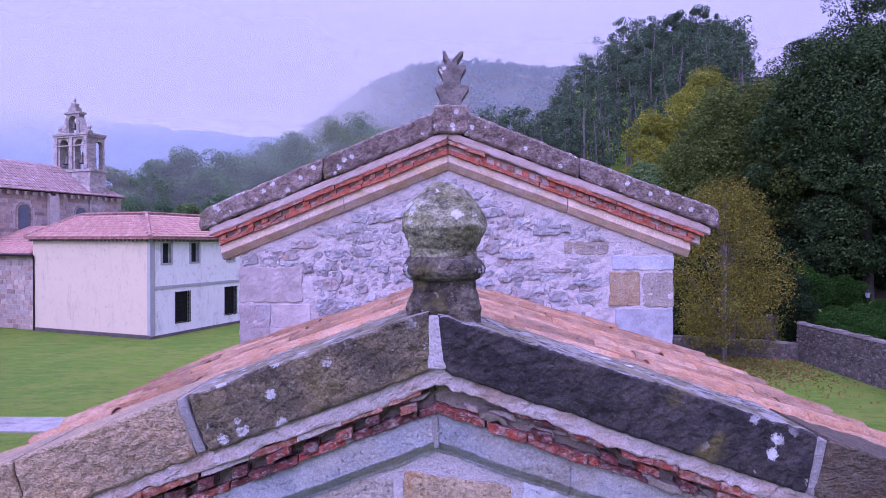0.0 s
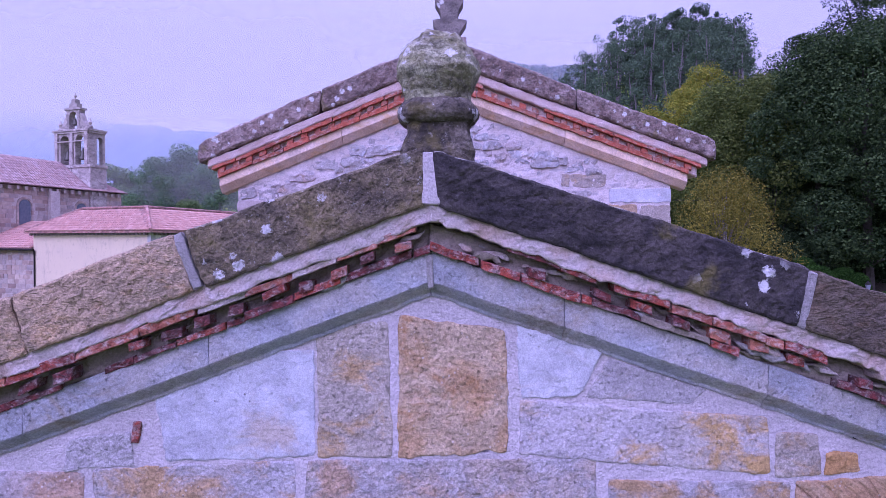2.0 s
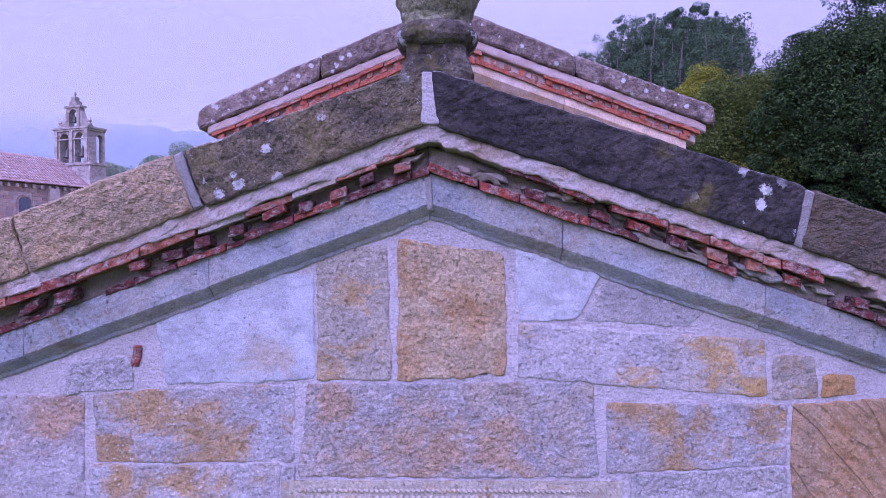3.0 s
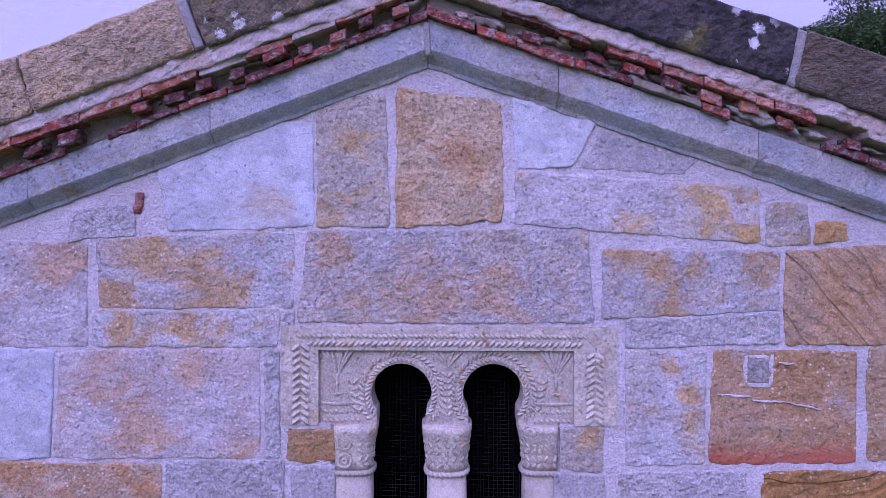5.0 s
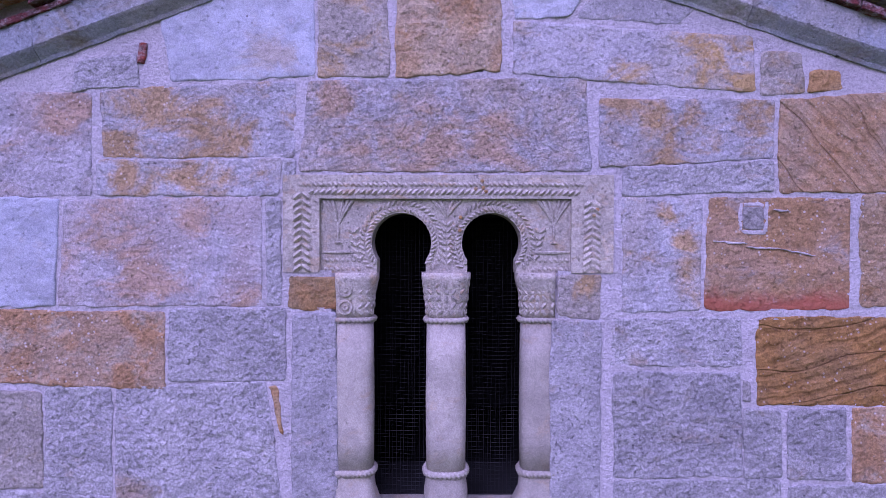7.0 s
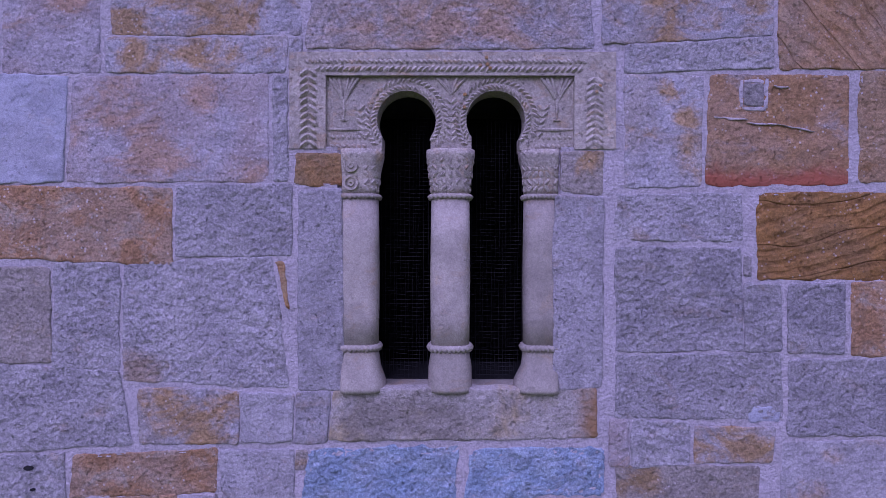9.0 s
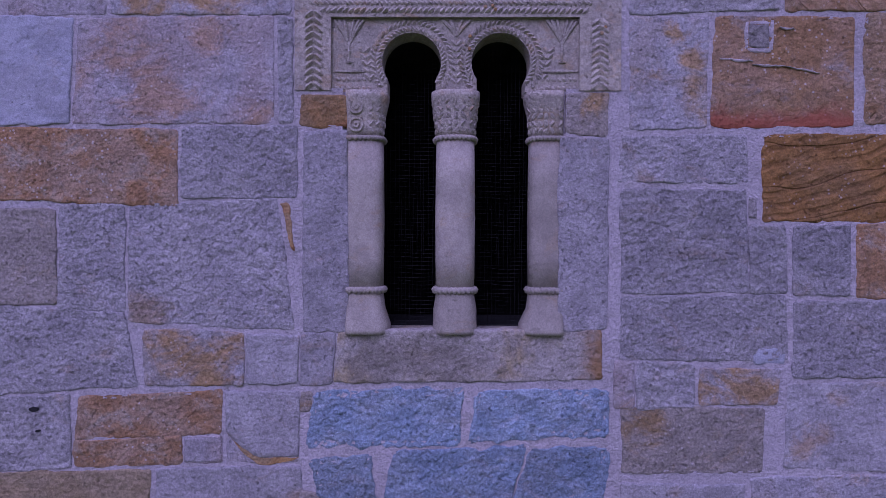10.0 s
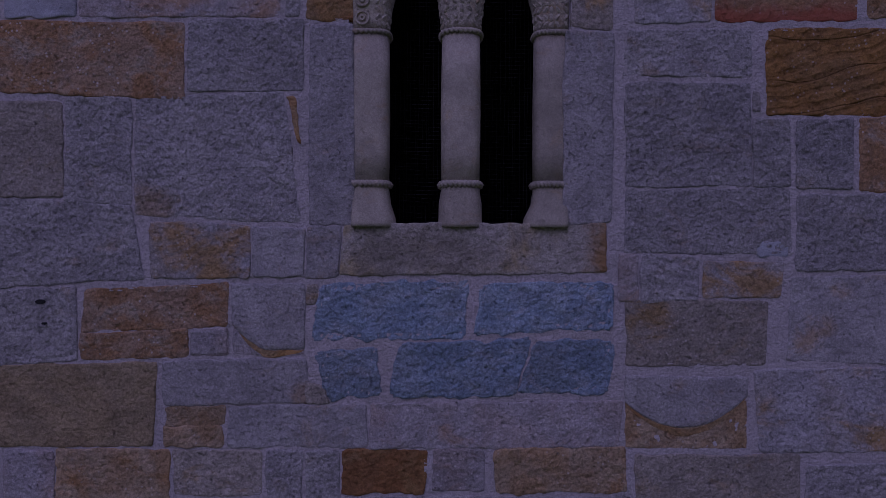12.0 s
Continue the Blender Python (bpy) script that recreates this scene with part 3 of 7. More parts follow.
def rope_data(points, radius, gap, lean=0.9, worn=0.45):
    """Carved rope along a path on a face that looks to -y, its strands unevenly worn."""
    wear = random.Random(points[0][0] * 91 + points[0][2])
    out = Vector((0, -1, 0))
    datas = []
    for a, b in zip(points[:-1], points[1:]):
        a, b = Vector(a), Vector(b)
        n = max(1, round((b - a).length / gap))
        d = (b - a).normalized()
        side = d.cross(out)
        slant = (d * lean + side).normalized()
        cross = slant.cross(out)
        for i in range(n):
            p = a.lerp(b, (i + 0.5) / n)
            k = 1 - worn * wear.random()
            tw = slant + cross * wear.uniform(-0.12, 0.12)
            datas.append(bead_data(p + side * radius * wear.uniform(-0.12, 0.12), tw, cross, out, radius * 1.25 * (0.8 + 0.25 * k), gap * 0.38, radius * 0.75 * k))
    return join(*datas)


def tube_data(points, radii, segments=6):
    verts, faces = [], []
    pts = [Vector(p) for p in points]
    for i, p in enumerate(pts):
        d = (pts[min(i + 1, len(pts) - 1)] - pts[max(i - 1, 0)]).normalized()
        s = d.cross(Vector((0.3, 1, 0.2))).normalized()
        t = d.cross(s)
        for k in range(segments):
            a = 2 * math.pi * k / segments
            verts.append(tuple(p + (s * math.cos(a) + t * math.sin(a)) * radii[i]))
    for i in range(len(pts) - 1):
        for k in range(segments):
            a, b = i * segments + k, i * segments + (k + 1) % segments
            faces.append((a, b, b + segments, a + segments))
    faces.append(tuple(range(segments - 1, -1, -1)))
    faces.append(tuple((len(pts) - 1) * segments + k for k in range(segments)))
    return verts, faces


# ---- ground and distance ----
def smooth(a, b, v):
    t = min(1.0, max(0.0, (v - a) / (b - a)))
    return t * t * (3 - 2 * t)


def ground_z(x, y):
    d = y + 2.2
    back = 55 * (1 - math.exp(-max(0.0, d - 62) / 230)) * (0.35 + 0.65 * smooth(-160, -20, x))
    right = 0.38 * min(190.0, max(0.0, d - 48)) * smooth(4, 62, x)
    garden = 1.9 * smooth(23.05, 23.35, x) * smooth(4, 12, d)
    z = max(back, right) + garden
    if z > 1.5:
        z += 1.2 * noise.noise(Vector((x * 0.05, y * 0.05, 0)))
    return z


def spaced(low, high, step):
    """Even steps near, ever longer ones out to the horizon."""
    mid = [low + step * i for i in range(int((high - low) / step) + 1)]
    a, b, s, lo, hi = low, high, step, [], []
    while a > -4000:
        s *= 1.35
        a, b = a - s, b + s
        lo.append(a)
        hi.append(b)
    return lo[::-1] + mid + hi


xs = sorted(spaced(-80, 100, 3.0) + [23.0, 23.1, 23.2, 23.3, 23.4])
ys = spaced(-30, 220, 3.0)
gv = [(x, y, ground_z(x, y)) for y in ys for x in xs]
gf = [(j * len(xs) + i, j * len(xs) + i + 1, (j + 1) * len(xs) + i + 1, (j + 1) * len(xs) + i) for j in range(len(ys) - 1) for i in range(len(xs) - 1)]
ground = mesh_part("ground", gv, gf, LAWN, at=(0, 0, 0), smooth=True)
tagged(ground, "mown green lawn with fallen leaves, rising to meadows", "lawn", kind="structure")


def hill(name, y, x0, x1, crest, foot, material, label, depth, seed, rugged):
    """A far ridge with a rounded, uneven crest and a slope towards the place."""
    n, m = 150, 10
    vs, fs = [], []
    for j in range(m + 1):
        k = j / m
        for i in range(n + 1):
            x = x0 + (x1 - x0) * i / n
            top = crest(x) + rugged * noise.fractal(Vector((x * 0.02, seed, 0)), 0.8, 2.0, 5)
            z = foot + (top - foot) * math.sin(k * math.pi / 2) + rugged * 0.8 * noise.noise(Vector((x * 0.03, k * 7, seed))) * (1 - k)
            vs.append((x, y - depth * (1 - k), z))
    for j in range(m):
        for i in range(n):
            a = j * (n + 1) + i
            fs.append((a, a + 1, a + n + 2, a + n + 1))
    k = len(vs)
    vs += [(x0 + (x1 - x0) * i / n, y + depth * 0.6, foot) for i in range(n + 1)]
    fs += [(m * (n + 1) + i, m * (n + 1) + i + 1, k + i + 1, k + i) for i in range(n)]
    ob = mesh_part(name, vs, fs, material, at=(0, y, 0), smooth=True)
    return tagged(ob, label, "hill", kind="structure")


def hill_crest(x):
    return 62 + 128 * math.exp(-(abs((x - 8) / (170 if x > 8 else 162)) ** 2.4)) + 70 * math.exp(-(((x - 190) / 80) ** 2))


hill("backdrop_hill", 650, -420, 420, hill_crest, 20, FAR_HILL, "wooded hill behind the valley, haze blue in its colour", 260, 3.0, 7.0)
hill("backdrop_mountain", 1500, -1700, 900, lambda x: 285 + 25 * math.sin(x * 0.004) - 0.02 * x, 20, FARTHEST, "mountain ridge lost in mist, haze blue in its colour", 500, 9.0, 16.0)
# Flat translucent sheets added to pale what lies behind them, like haze
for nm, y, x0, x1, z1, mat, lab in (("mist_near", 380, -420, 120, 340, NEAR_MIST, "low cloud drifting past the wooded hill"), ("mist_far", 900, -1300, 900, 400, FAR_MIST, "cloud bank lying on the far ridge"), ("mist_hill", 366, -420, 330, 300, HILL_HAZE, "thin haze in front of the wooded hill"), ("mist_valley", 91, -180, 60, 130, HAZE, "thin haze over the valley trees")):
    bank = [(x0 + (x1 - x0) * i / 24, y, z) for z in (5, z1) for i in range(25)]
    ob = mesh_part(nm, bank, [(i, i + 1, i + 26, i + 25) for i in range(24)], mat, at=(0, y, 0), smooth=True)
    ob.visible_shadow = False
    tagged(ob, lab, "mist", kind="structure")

# ---- the front block: gable wall, moulding, coping ----
XA, ZA = -0.03, 7.10
SL, SR = 0.372, 0.335


def rake(x, apex=(XA, ZA), slopes=(SL, SR)):
    """Height of the underside of the coping over x."""
    return apex[1] - (slopes[0] * (apex[0] - x) if x < apex[0] else slopes[1] * (x - apex[0]))


LEFT, RIGHT = -1.785, 1.87
wall_front = tagged(thing("wall_front", (0.05, 0.3, 0), "pale sandstone gable wall of large uneven blocks with lime mortar", "church wall", kind="structure"))


def prism(outline, y0, y1):
    """A flat outline of (x, z), extruded from y0 to y1."""
    n = len(outline)
    vs = [(x, y0, z) for x, z in outline] + [(x, y1, z) for x, z in outline]
    fs = [tuple(range(n)), tuple(range(2 * n - 1, n - 1, -1))] + [((i + 1) % n, i, n + i, n + (i + 1) % n) for i in range(n)]
    return vs, fs


HX0, HX1, HZ0, HZ1 = -0.39, 0.47, 4.452, 5.69
Y0, Y1 = 0.016, 0.56
body = join(
    prism([(LEFT, 0), (HX0, 0), (HX0, rake(HX0) - 0.05), (LEFT, rake(LEFT) - 0.05)], Y0, Y1),
    prism([(HX1, 0), (RIGHT, 0), (RIGHT, rake(RIGHT) - 0.05), (HX1, rake(HX1) - 0.05)], Y0, Y1),
    prism([(HX0, 0), (HX1, 0), (HX1, HZ0), (HX0, HZ0)], Y0, Y1),
    prism([(HX0, HZ1), (HX1, HZ1), (HX1, rake(HX1) - 0.05), (XA, ZA - 0.05), (HX0, rake(HX0) - 0.05)], Y0, Y1))
mesh_part("core", *body, MORTAR, wall_front, "lime mortar core", at=(0, 0.3, 3))


def skin(x0, x1, z0, z1, step, y, lump, keep, seed):
    """Hand-laid pointing: an uneven sheet that laps over the edges of the stones. keep(x, z) tells where it lies."""
    nx, nz = int((x1 - x0) / step), int((z1 - z0) / step)
    vs, fs = [], []
    for j in range(nz + 1):
        for i in range(nx + 1):
            x, z = x0 + (x1 - x0) * i / nx, z0 + (z1 - z0) * j / nz
            q = Vector((x, seed, z))
            h = noise.noise(q * 5) * 0.7 + noise.noise(q * 17) * 0.8 + noise.noise(q * 45) * 0.5
            vs.append((x, y + lump * h, z))
    for j in range(nz):
        for i in range(nx):
            x, z = x0 + (x1 - x0) * (i + 0.5) / nx, z0 + (z1 - z0) * (j + 0.5) / nz
            if keep(x, z):
                a = j * (nx + 1) + i
                fs.append((a, a + 1, a + nx + 2, a + nx + 1))
    return vs, fs



BACKY = 2.86
# inside and side walls of the front block, and the nave behind it
for nm, x0, x1 in (("wall_west", LEFT, LEFT + 0.5), ("wall_east", RIGHT - 0.5, RIGHT)):
    zt = 6.43 if x0 < 0 else 6.48
    ob = mesh_part(nm, *box_data(x0, x1, Y1, BACKY + 0.05, 0, zt), ROCKS["grey"])
    tagged(ob, "grey sandstone side wall", "church wall", kind="structure")
ob = mesh_part("floor", *box_data(LEFT + 0.5, RIGHT - 0.5, Y1, 2.86, 3.9, 4.1), ROCKS["dark"])
tagged(ob, "dark stone upper floor", "floor", kind="structure")

BA = (0.015, 8.47)
BS = (0.405, 0.365)
BL, BR = -1.775, 1.94


def back_rake(x):
    return rake(x, BA, BS)


wall_nave = thing("wall_nave", (0.08, 3.1, 0), "rubble stone nave gable with ashlar quoins in lime mortar", "church wall", kind="structure")
mesh_part("core", *prism([(BL + 0.01, 0), (BR - 0.01, 0), (BR - 0.01, back_rake(BR) - 0.1), (BA[0], BA[1] - 0.1), (BL + 0.01, back_rake(BL) - 0.1)], BACKY + 0.03, BACKY + 0.6), MORTAR_PALE, wall_nave, "mortar core", at=(0, 3, 7))
mesh_part("pointing", *skin(BL + 0.01, BR - 0.01, 6.4, 8.3, 0.0125, BACKY + 0.012, 0.012, lambda x, z: z < back_rake(x) - 0.25, 6.0), MORTAR_PALE, wall_nave, "thick pale pointing", at=(0, BACKY, 7), smooth=True)
for nm, x0, x1 in (("wall_nave_west", BL, BL + 0.5), ("wall_nave_east", BR - 0.5, BR)):
    ob = mesh_part(nm, *box_data(x0, x1, BACKY + 0.6, 14.0, 0, 7.55), ROCKS["grey"])
    tagged(ob, "grey sandstone nave wall", "church wall", kind="structure")


def rake_block(x0, x1, t0, t1, b0, b1, line, y0, y1, square=0.0, **kw):
    """A block that lies along a rake from x0 to x1, t above and b below the line at either end; ends square to the slope."""
    def place(u, v):
        top, bot = t0 + (t1 - t0) * u, b0 + (b1 - b0) * u
        off = bot + (top - bot) * v
        x = x0 + (x1 - x0) * u
        lean = square if not isinstance(square, tuple) else square[0] + (square[1] - square[0]) * u
        return x + lean * off, line(x) + off
    return block_data(place, abs(x1 - x0) * 1.06, max(t0 - b0, t1 - b1), y0, y1, **kw)


def piece(name, data, material, parent, label=""):
    return mesh_part(name, *data, material, parent, label)


front_coping = thing("roof_coping", (0, 0, 7.1), "raking stone coping of dark lichened slabs on the gable", "coping", kind="structure")
for x0, x1, sq, mat, lab, sd in (
        (-0.826, -0.049, (-0.36, 0.0), COPING_OLIVE, "dark olive lichened slab", 1.0), (-1.44, -0.858, (-0.30, -0.36), COPING_BROWN, "brown grey slab", 2.0), (-2.10, -1.446, (-0.30, -0.30), COPING_BROWN, "brown grey slab", 3.0),
        (-0.003, 1.250, (-0.13, 0.22), COPING_DARK, "dark lichened slab", 4.0), (1.276, 2.12, (0.22, 0.22), COPING_UMBER, "dark brown slab", 5.0)):
    d = rake_block(x0, x1, 0.205, 0.205, 0.0, 0.0, rake, -0.14 + 0.006 * rnd.random(), 0.24, square=sq, edge=0.010, rough=0.009, wobble=0.006, step=0.016, seed=sd, hew=0.005)
    piece("coping_slab", d, mat, front_coping, lab)
# mortar of the joints
for x, sq in ((-0.844, -0.36), (1.265, 0.22)):
    d = rake_block(x - 0.018, x + 0.016, 0.198, 0.198, 0.002, 0.002, rake, -0.1335, 0.235, square=sq, edge=0.006, rough=0.004, wobble=0.004, step=0.03, seed=x)
    piece("joint", d, PATCHMORTAR, front_coping, "pale mortar joint")
d = block_data(lambda u, v: (-0.058 + (0.068 - 0.028 * v) * u, 7.098 + 0.186 * v), 0.06, 0.20, -0.1335, 0.235, edge=0.005, rough=0.004, wobble=0.004, step=0.016, seed=4)
piece("joint", d, MORTAR, front_coping, "pale mortar joint")

for x0, x1, z0, z1, sd in ((0.005, 0.135, 7.225, 7.262, 1.0), (-0.17, -0.03, 7.235, 7.258, 2.0), (0.10, 0.19, 7.205, 7.232, 3.0)):
    d = block_data(lambda u, v: (x0 + (x1 - x0) * u, z0 + (z1 - z0) * v - 0.10 * (x1 - x0) * u), x1 - x0, z1 - z0, -0.112, 0.05, edge=0.008, rough=0.012, wobble=0.016, step=0.012, seed=sd, soft=1.5)
    piece("mortar_patch", d, PATCHMORTAR, front_coping, "lichened mortar under the finial")

# mortar bed, brick courses and stone moulding under the coping
cornice = thing("cornice", (0, 0, 6.9), "crumbling red brick cornice over a grey stone moulding", "cornice", kind="structure")
for x0, x1, sd in ((-2.08, -0.03, 1.0), (-0.03, 2.08, 2.0)):
    d = rake_block(x0, x1, 0.010, 0.010, -0.060, -0.060, rake, -0.118, 0.2, edge=0.006, rough=0.012, wobble=0.013, step=0.012, seed=sd, hew=0.004)
    piece("mortar_bed", d, BED_MORTAR, cornice, "rough pale mortar bed")
for x0, x1, sd in ((-2.08, -0.03, 1.0), (-0.03, 2.08, 2.0)):
    d = rake_block(x0, x1, -0.060, -0.060, -0.168, -0.168, rake, -0.038, 0.1, edge=0.012, rough=0.014, wobble=0.006, step=0.03, seed=sd + 5)
    piece("backing", d, DIRTMORTAR, cornice, "dirty mortar behind the bricks")


def brick_run(x0, x1, top, bottom, y0, line, parent, mats, low, high, miss, seed, jut=0.02):
    """A broken course of thin bricks along a rake."""
    r = random.Random(seed)
    x = x0
    while x < x1 - 0.02:
        w = min(r.uniform(low, high), x1 - x)
        if r.random() > miss:
            drop = r.uniform(-0.004, 0.004)
            d = rake_block(x + 0.002, x + w - 0.002, top + drop, top + drop + r.uniform(-0.004, 0.004), bottom + drop, bottom + drop + r.uniform(-0.006, 0.004), line, y0 - r.uniform(0, jut), 0.06 + (0 if y0 < 1 else 2.9),
                           edge=0.003, rough=0.007 if y0 < 1 else 0.004, wobble=0.0045, step=0.011 if y0 < 1 else 0.022, seed=r.random() * 50, soft=0.1, hew=0.004)
            piece("brick", d, r.choice(mats), parent)
        x += w


brick_run(-2.05, -0.86, -0.052, -0.088, -0.110, rake, cornice, (BRICK_ORANGE, BRICK_ORANGE, BRICK), 0.22, 0.36, 0.0, 3, 0.008)
brick_run(-0.86, -0.36, -0.056, -0.082, -0.100, rake, cornice, (BED_MORTAR, BED_MORTAR, BRICK_ORANGE), 0.14, 0.28, 0.10, 4, 0.012)
brick_run(-0.36, -0.08, -0.050, -0.074, -0.106, rake, cornice, (BRICK_ORANGE,), 0.10, 0.2, 0.0, 9, 0.008)
brick_run(0.24, 0.56, -0.050, -0.078, -0.106, rake, cornice, (BRICK, BRICK_DARK), 0.14, 0.22, 0.0, 5, 0.012)
brick_run(0.62, 1.22, -0.060, -0.092, -0.104, rake, cornice, (BRICK, BRICK, BRICK_ORANGE), 0.14, 0.30, 0.10, 25, 0.014)
brick_run(1.22, 2.05, -0.054, -0.086, -0.108, rake, cornice, (BRICK, BRICK_DARK, BED_MORTAR), 0.12, 0.26, 0.12, 8, 0.020)
brick_run(-2.05, -0.70, -0.146, -0.170, -0.066, rake, cornice, (BRICK_DARK, BRICK, BRICK_DARK, DIRTMORTAR), 0.08, 0.24, 0.10, 6, 0.016)
brick_run(-0.70, -0.03, -0.138, -0.168, -0.076, rake, cornice, (BRICK, BRICK, BRICK_DARK), 0.14, 0.26, 0.0, 16, 0.012)
brick_run(-0.03, 0.55, -0.132, -0.164, -0.078, rake, cornice, (BRICK, BRICK_DARK), 0.14, 0.26, 0.0, 7, 0.014)
brick_run(0.55, 2.05, -0.140, -0.168, -0.070, rake, cornice, (BRICK_DARK, BRICK, BRICK_DARK, DIRTMORTAR), 0.08, 0.26, 0.14, 17, 0.020)
# dentils: broken brick ends set apart
x = -2.0
dr = random.Random(11)
while x < 2.0:
    right = x > -0.05
    w = dr.uniform(0.048, 0.078)
    if abs(x + 0.02) > 0.12 and dr.random() > (0.35 if right else 0.10):
        tip = dr.uniform(-0.12, 0.12)
        h = dr.uniform(0.030, 0.042)
        top = -0.092 - dr.uniform(0.0, 0.012)
        d = rake_block(x, x + w, top, top + w * tip, top - h, top - h + w * tip, rake, -0.086 - dr.uniform(0, 0.022), 0.06, edge=0.003, rough=0.008, wobble=0.0045, step=0.009, seed=dr.random() * 50, soft=0.1, hew=0.004)
        piece("brick", d, dr.choice((BRICK, BRICK_DARK, BRICK_DARK, BRICK_ORANGE)), cornice)
    x += w + dr.uniform(0.040, 0.085)
# crumbs of old mortar between the bricks
for i in range(54):
    x = dr.uniform(-2.0, 2.0) if i < 20 else dr.uniform(0.1, 2.0)
    w, h = dr.uniform(0.03, 0.14), dr.uniform(0.010, 0.030)
    o = dr.uniform(-0.155, -0.075)
    d = rake_block(x, x + w, o + h / 2, o + h / 2, o - h / 2, o - h / 2, rake, -0.062 - dr.uniform(0, 0.018), 0.03, edge=0.008, rough=0.012, wobble=0.016, step=0.012, seed=dr.random() * 50, soft=1.0)
    piece("mortar_lump", d, dr.choice((BED_MORTAR, PATCHMORTAR, DIRTMORTAR, DIRTMORTAR)), cornice)

# fascia with a chamfered foot
cuts = (-2.05, -1.52, -0.835, -0.03, 0.455, 1.19, 2.05)
for x0, x1 in zip(cuts[:-1], cuts[1:]):
    a, b = x0 + 0.0012, x1 - 0.0012
    us = [a + (b - a) * i / 40 for i in range(41)]
    vs, fs = [], []
    for x in us:
        wob = 0.004 * noise.noise(Vector((x * 7, 1.3, 0))) + 0.0025 * noise.noise(Vector((x * 31, 2.3, 0)))
        for off, y in ((-0.165, 0.05), (-0.165, -0.052), (-0.168, -0.058), (-0.276, -0.056), (-0.284, -0.050), (-0.318, -0.014), (-0.332, -0.008), (-0.336, 0.05)):
            low = 0.005 * noise.noise(Vector((x * 16, 5.1, 0))) if off < -0.3 else 0.0
            vs.append((x, y + wob + 0.003 * noise.noise(Vector((x * 25, off * 30, 0))), rake(x) + off + wob + low))
    for i in range(40):
        for k in range(7):
            p = i * 8 + k
            fs.append((p, p + 1, p + 9, p + 8))
    fs += [tuple(range(7, -1, -1)), tuple(40 * 8 + k for k in range(8))]
    mesh_part("moulding", vs, fs, FASCIA, cornice, "grey stone moulding")

d = block_data(lambda u, v: (XA - 0.012 + 0.024 * u, ZA - 0.30 + 0.12 * v), 0.024, 0.12, -0.063, 0.0, edge=0.006, rough=0.003, wobble=0.006, step=0.012, seed=3)
piece("joint", d, PATCHMORTAR, cornice, "pale mortar joint at the peak")

# ---- twin-arched window ----
window = thing("window_1", (0.045, 0.08, 4.455), "twin horseshoe-arched window with carved stone surround and three columns", "window", kind="structure")
CX, CZ, CR, CW = (-0.130, 0.222), 5.527, 0.1165, 0.0955
FY = 0.014


def arch_points(cx, n=22, r=CR):
    """From the left foot of a horseshoe opening round to its right foot."""
    low = math.asin(min(1.0, CW / CR))
    a0 = -math.pi / 2 - low
    pts = [(cx - CW, 5.409)]
    for i in range(n + 1):
        a = a0 - (2 * math.pi - 2 * low) * i / n
        pts.append((cx + r * math.cos(a), CZ + r * math.sin(a)))
    return pts + [(cx + CW, 5.409)]


outline = [(-0.587, 5.409)] + arch_points(CX[0]) + arch_points(CX[1]) + [(0.69, 5.409), (0.69, 5.79), (-0.587, 5.79)]
mesh_part("arch_slab", *prism(outline, FY, 0.125), CARVED, window, "carved pale stone slab with two horseshoe openings", at=(0.05, 0.05, 5.6))
mesh_part("slab_frame", *prism([(-0.587, 5.411), (-0.445, 5.411), (-0.445, 5.697), (0.527, 5.697), (0.527, 5.411), (0.689, 5.411), (0.689, 5.789), (-0.587, 5.789)], -0.006, 0.05), CARVED, window, "raised stone frame", at=(0.05, 0, 5.6))
ropes = [rope_data([(-0.530, -0.008, 5.752), (0.575, -0.008, 5.750)], 0.0100, 0.0195, 1.3), rope_data([(-0.487, -0.008, 5.723), (0.560, -0.008, 5.721)], 0.0135, 0.0225, -1.2)]
mesh_part("rope_moulding", *join(*ropes), CARVED, window, "carved rope moulding")
dw = random.Random(12)
for x, z1, deep in ((-0.512, 5.735, 0.0135), (0.606, 5.70, 0.008)):
    datas = []
    n = 11
    for i in range(n):
        z = 5.428 + (z1 - 5.428) * i / n
        for side in (-1, 1):
            datas.append(bead_data((x + side * 0.0165, -0.008, z), (side * 0.78, 0, -0.62), (0.62, 0, 0.78 * side), (0, -1, 0), 0.0255 * dw.uniform(0.85, 1.05), 0.0105, deep * dw.uniform(0.35 if x > 0 else 0.7, 1.05)))
    mesh_part("herringbone", *join(*datas), CARVED, window, "carved herringbone band")
for cx in CX:
    ring = []
    inward = 1 if cx < 0 else -1
    for r, rad, lean in ((CR + 0.0130, 0.0118, 1.1), (CR + 0.0400, 0.0125, -1.1)):
        pts = []
        for i in range(37):
            a = math.radians(-40 + 260 * i / 36)
            px, pz = cx + r * math.cos(a), CZ + r * math.sin(a)
            if -0.43 < px < 0.52 and pz < 5.690 and not ((px - 0.046) * inward > -0.014):
                pts.append((px, FY - 0.001, pz))
        ring.append(rope_data(pts, rad, 0.0205, lean))
    # worn herringbone that runs down outside the arch
    for k in range(5):
        z = 5.470 + 0.026 * k
        px = cx - inward * (0.163 + 0.006 * k)
        for side in (-1, 1):
            ring.append(bead_data((px + side * 0.011, FY - 0.001, z), (side * 0.75, 0, 0.65), (0.65, 0, -0.75 * side), (0, -1, 0), 0.018, 0.0085, 0.0075 * dw.uniform(0.5, 1.0)))
    mesh_part("archivolt", *join(*ring), CARVED, window, "carved rope archivolt")
lows = []
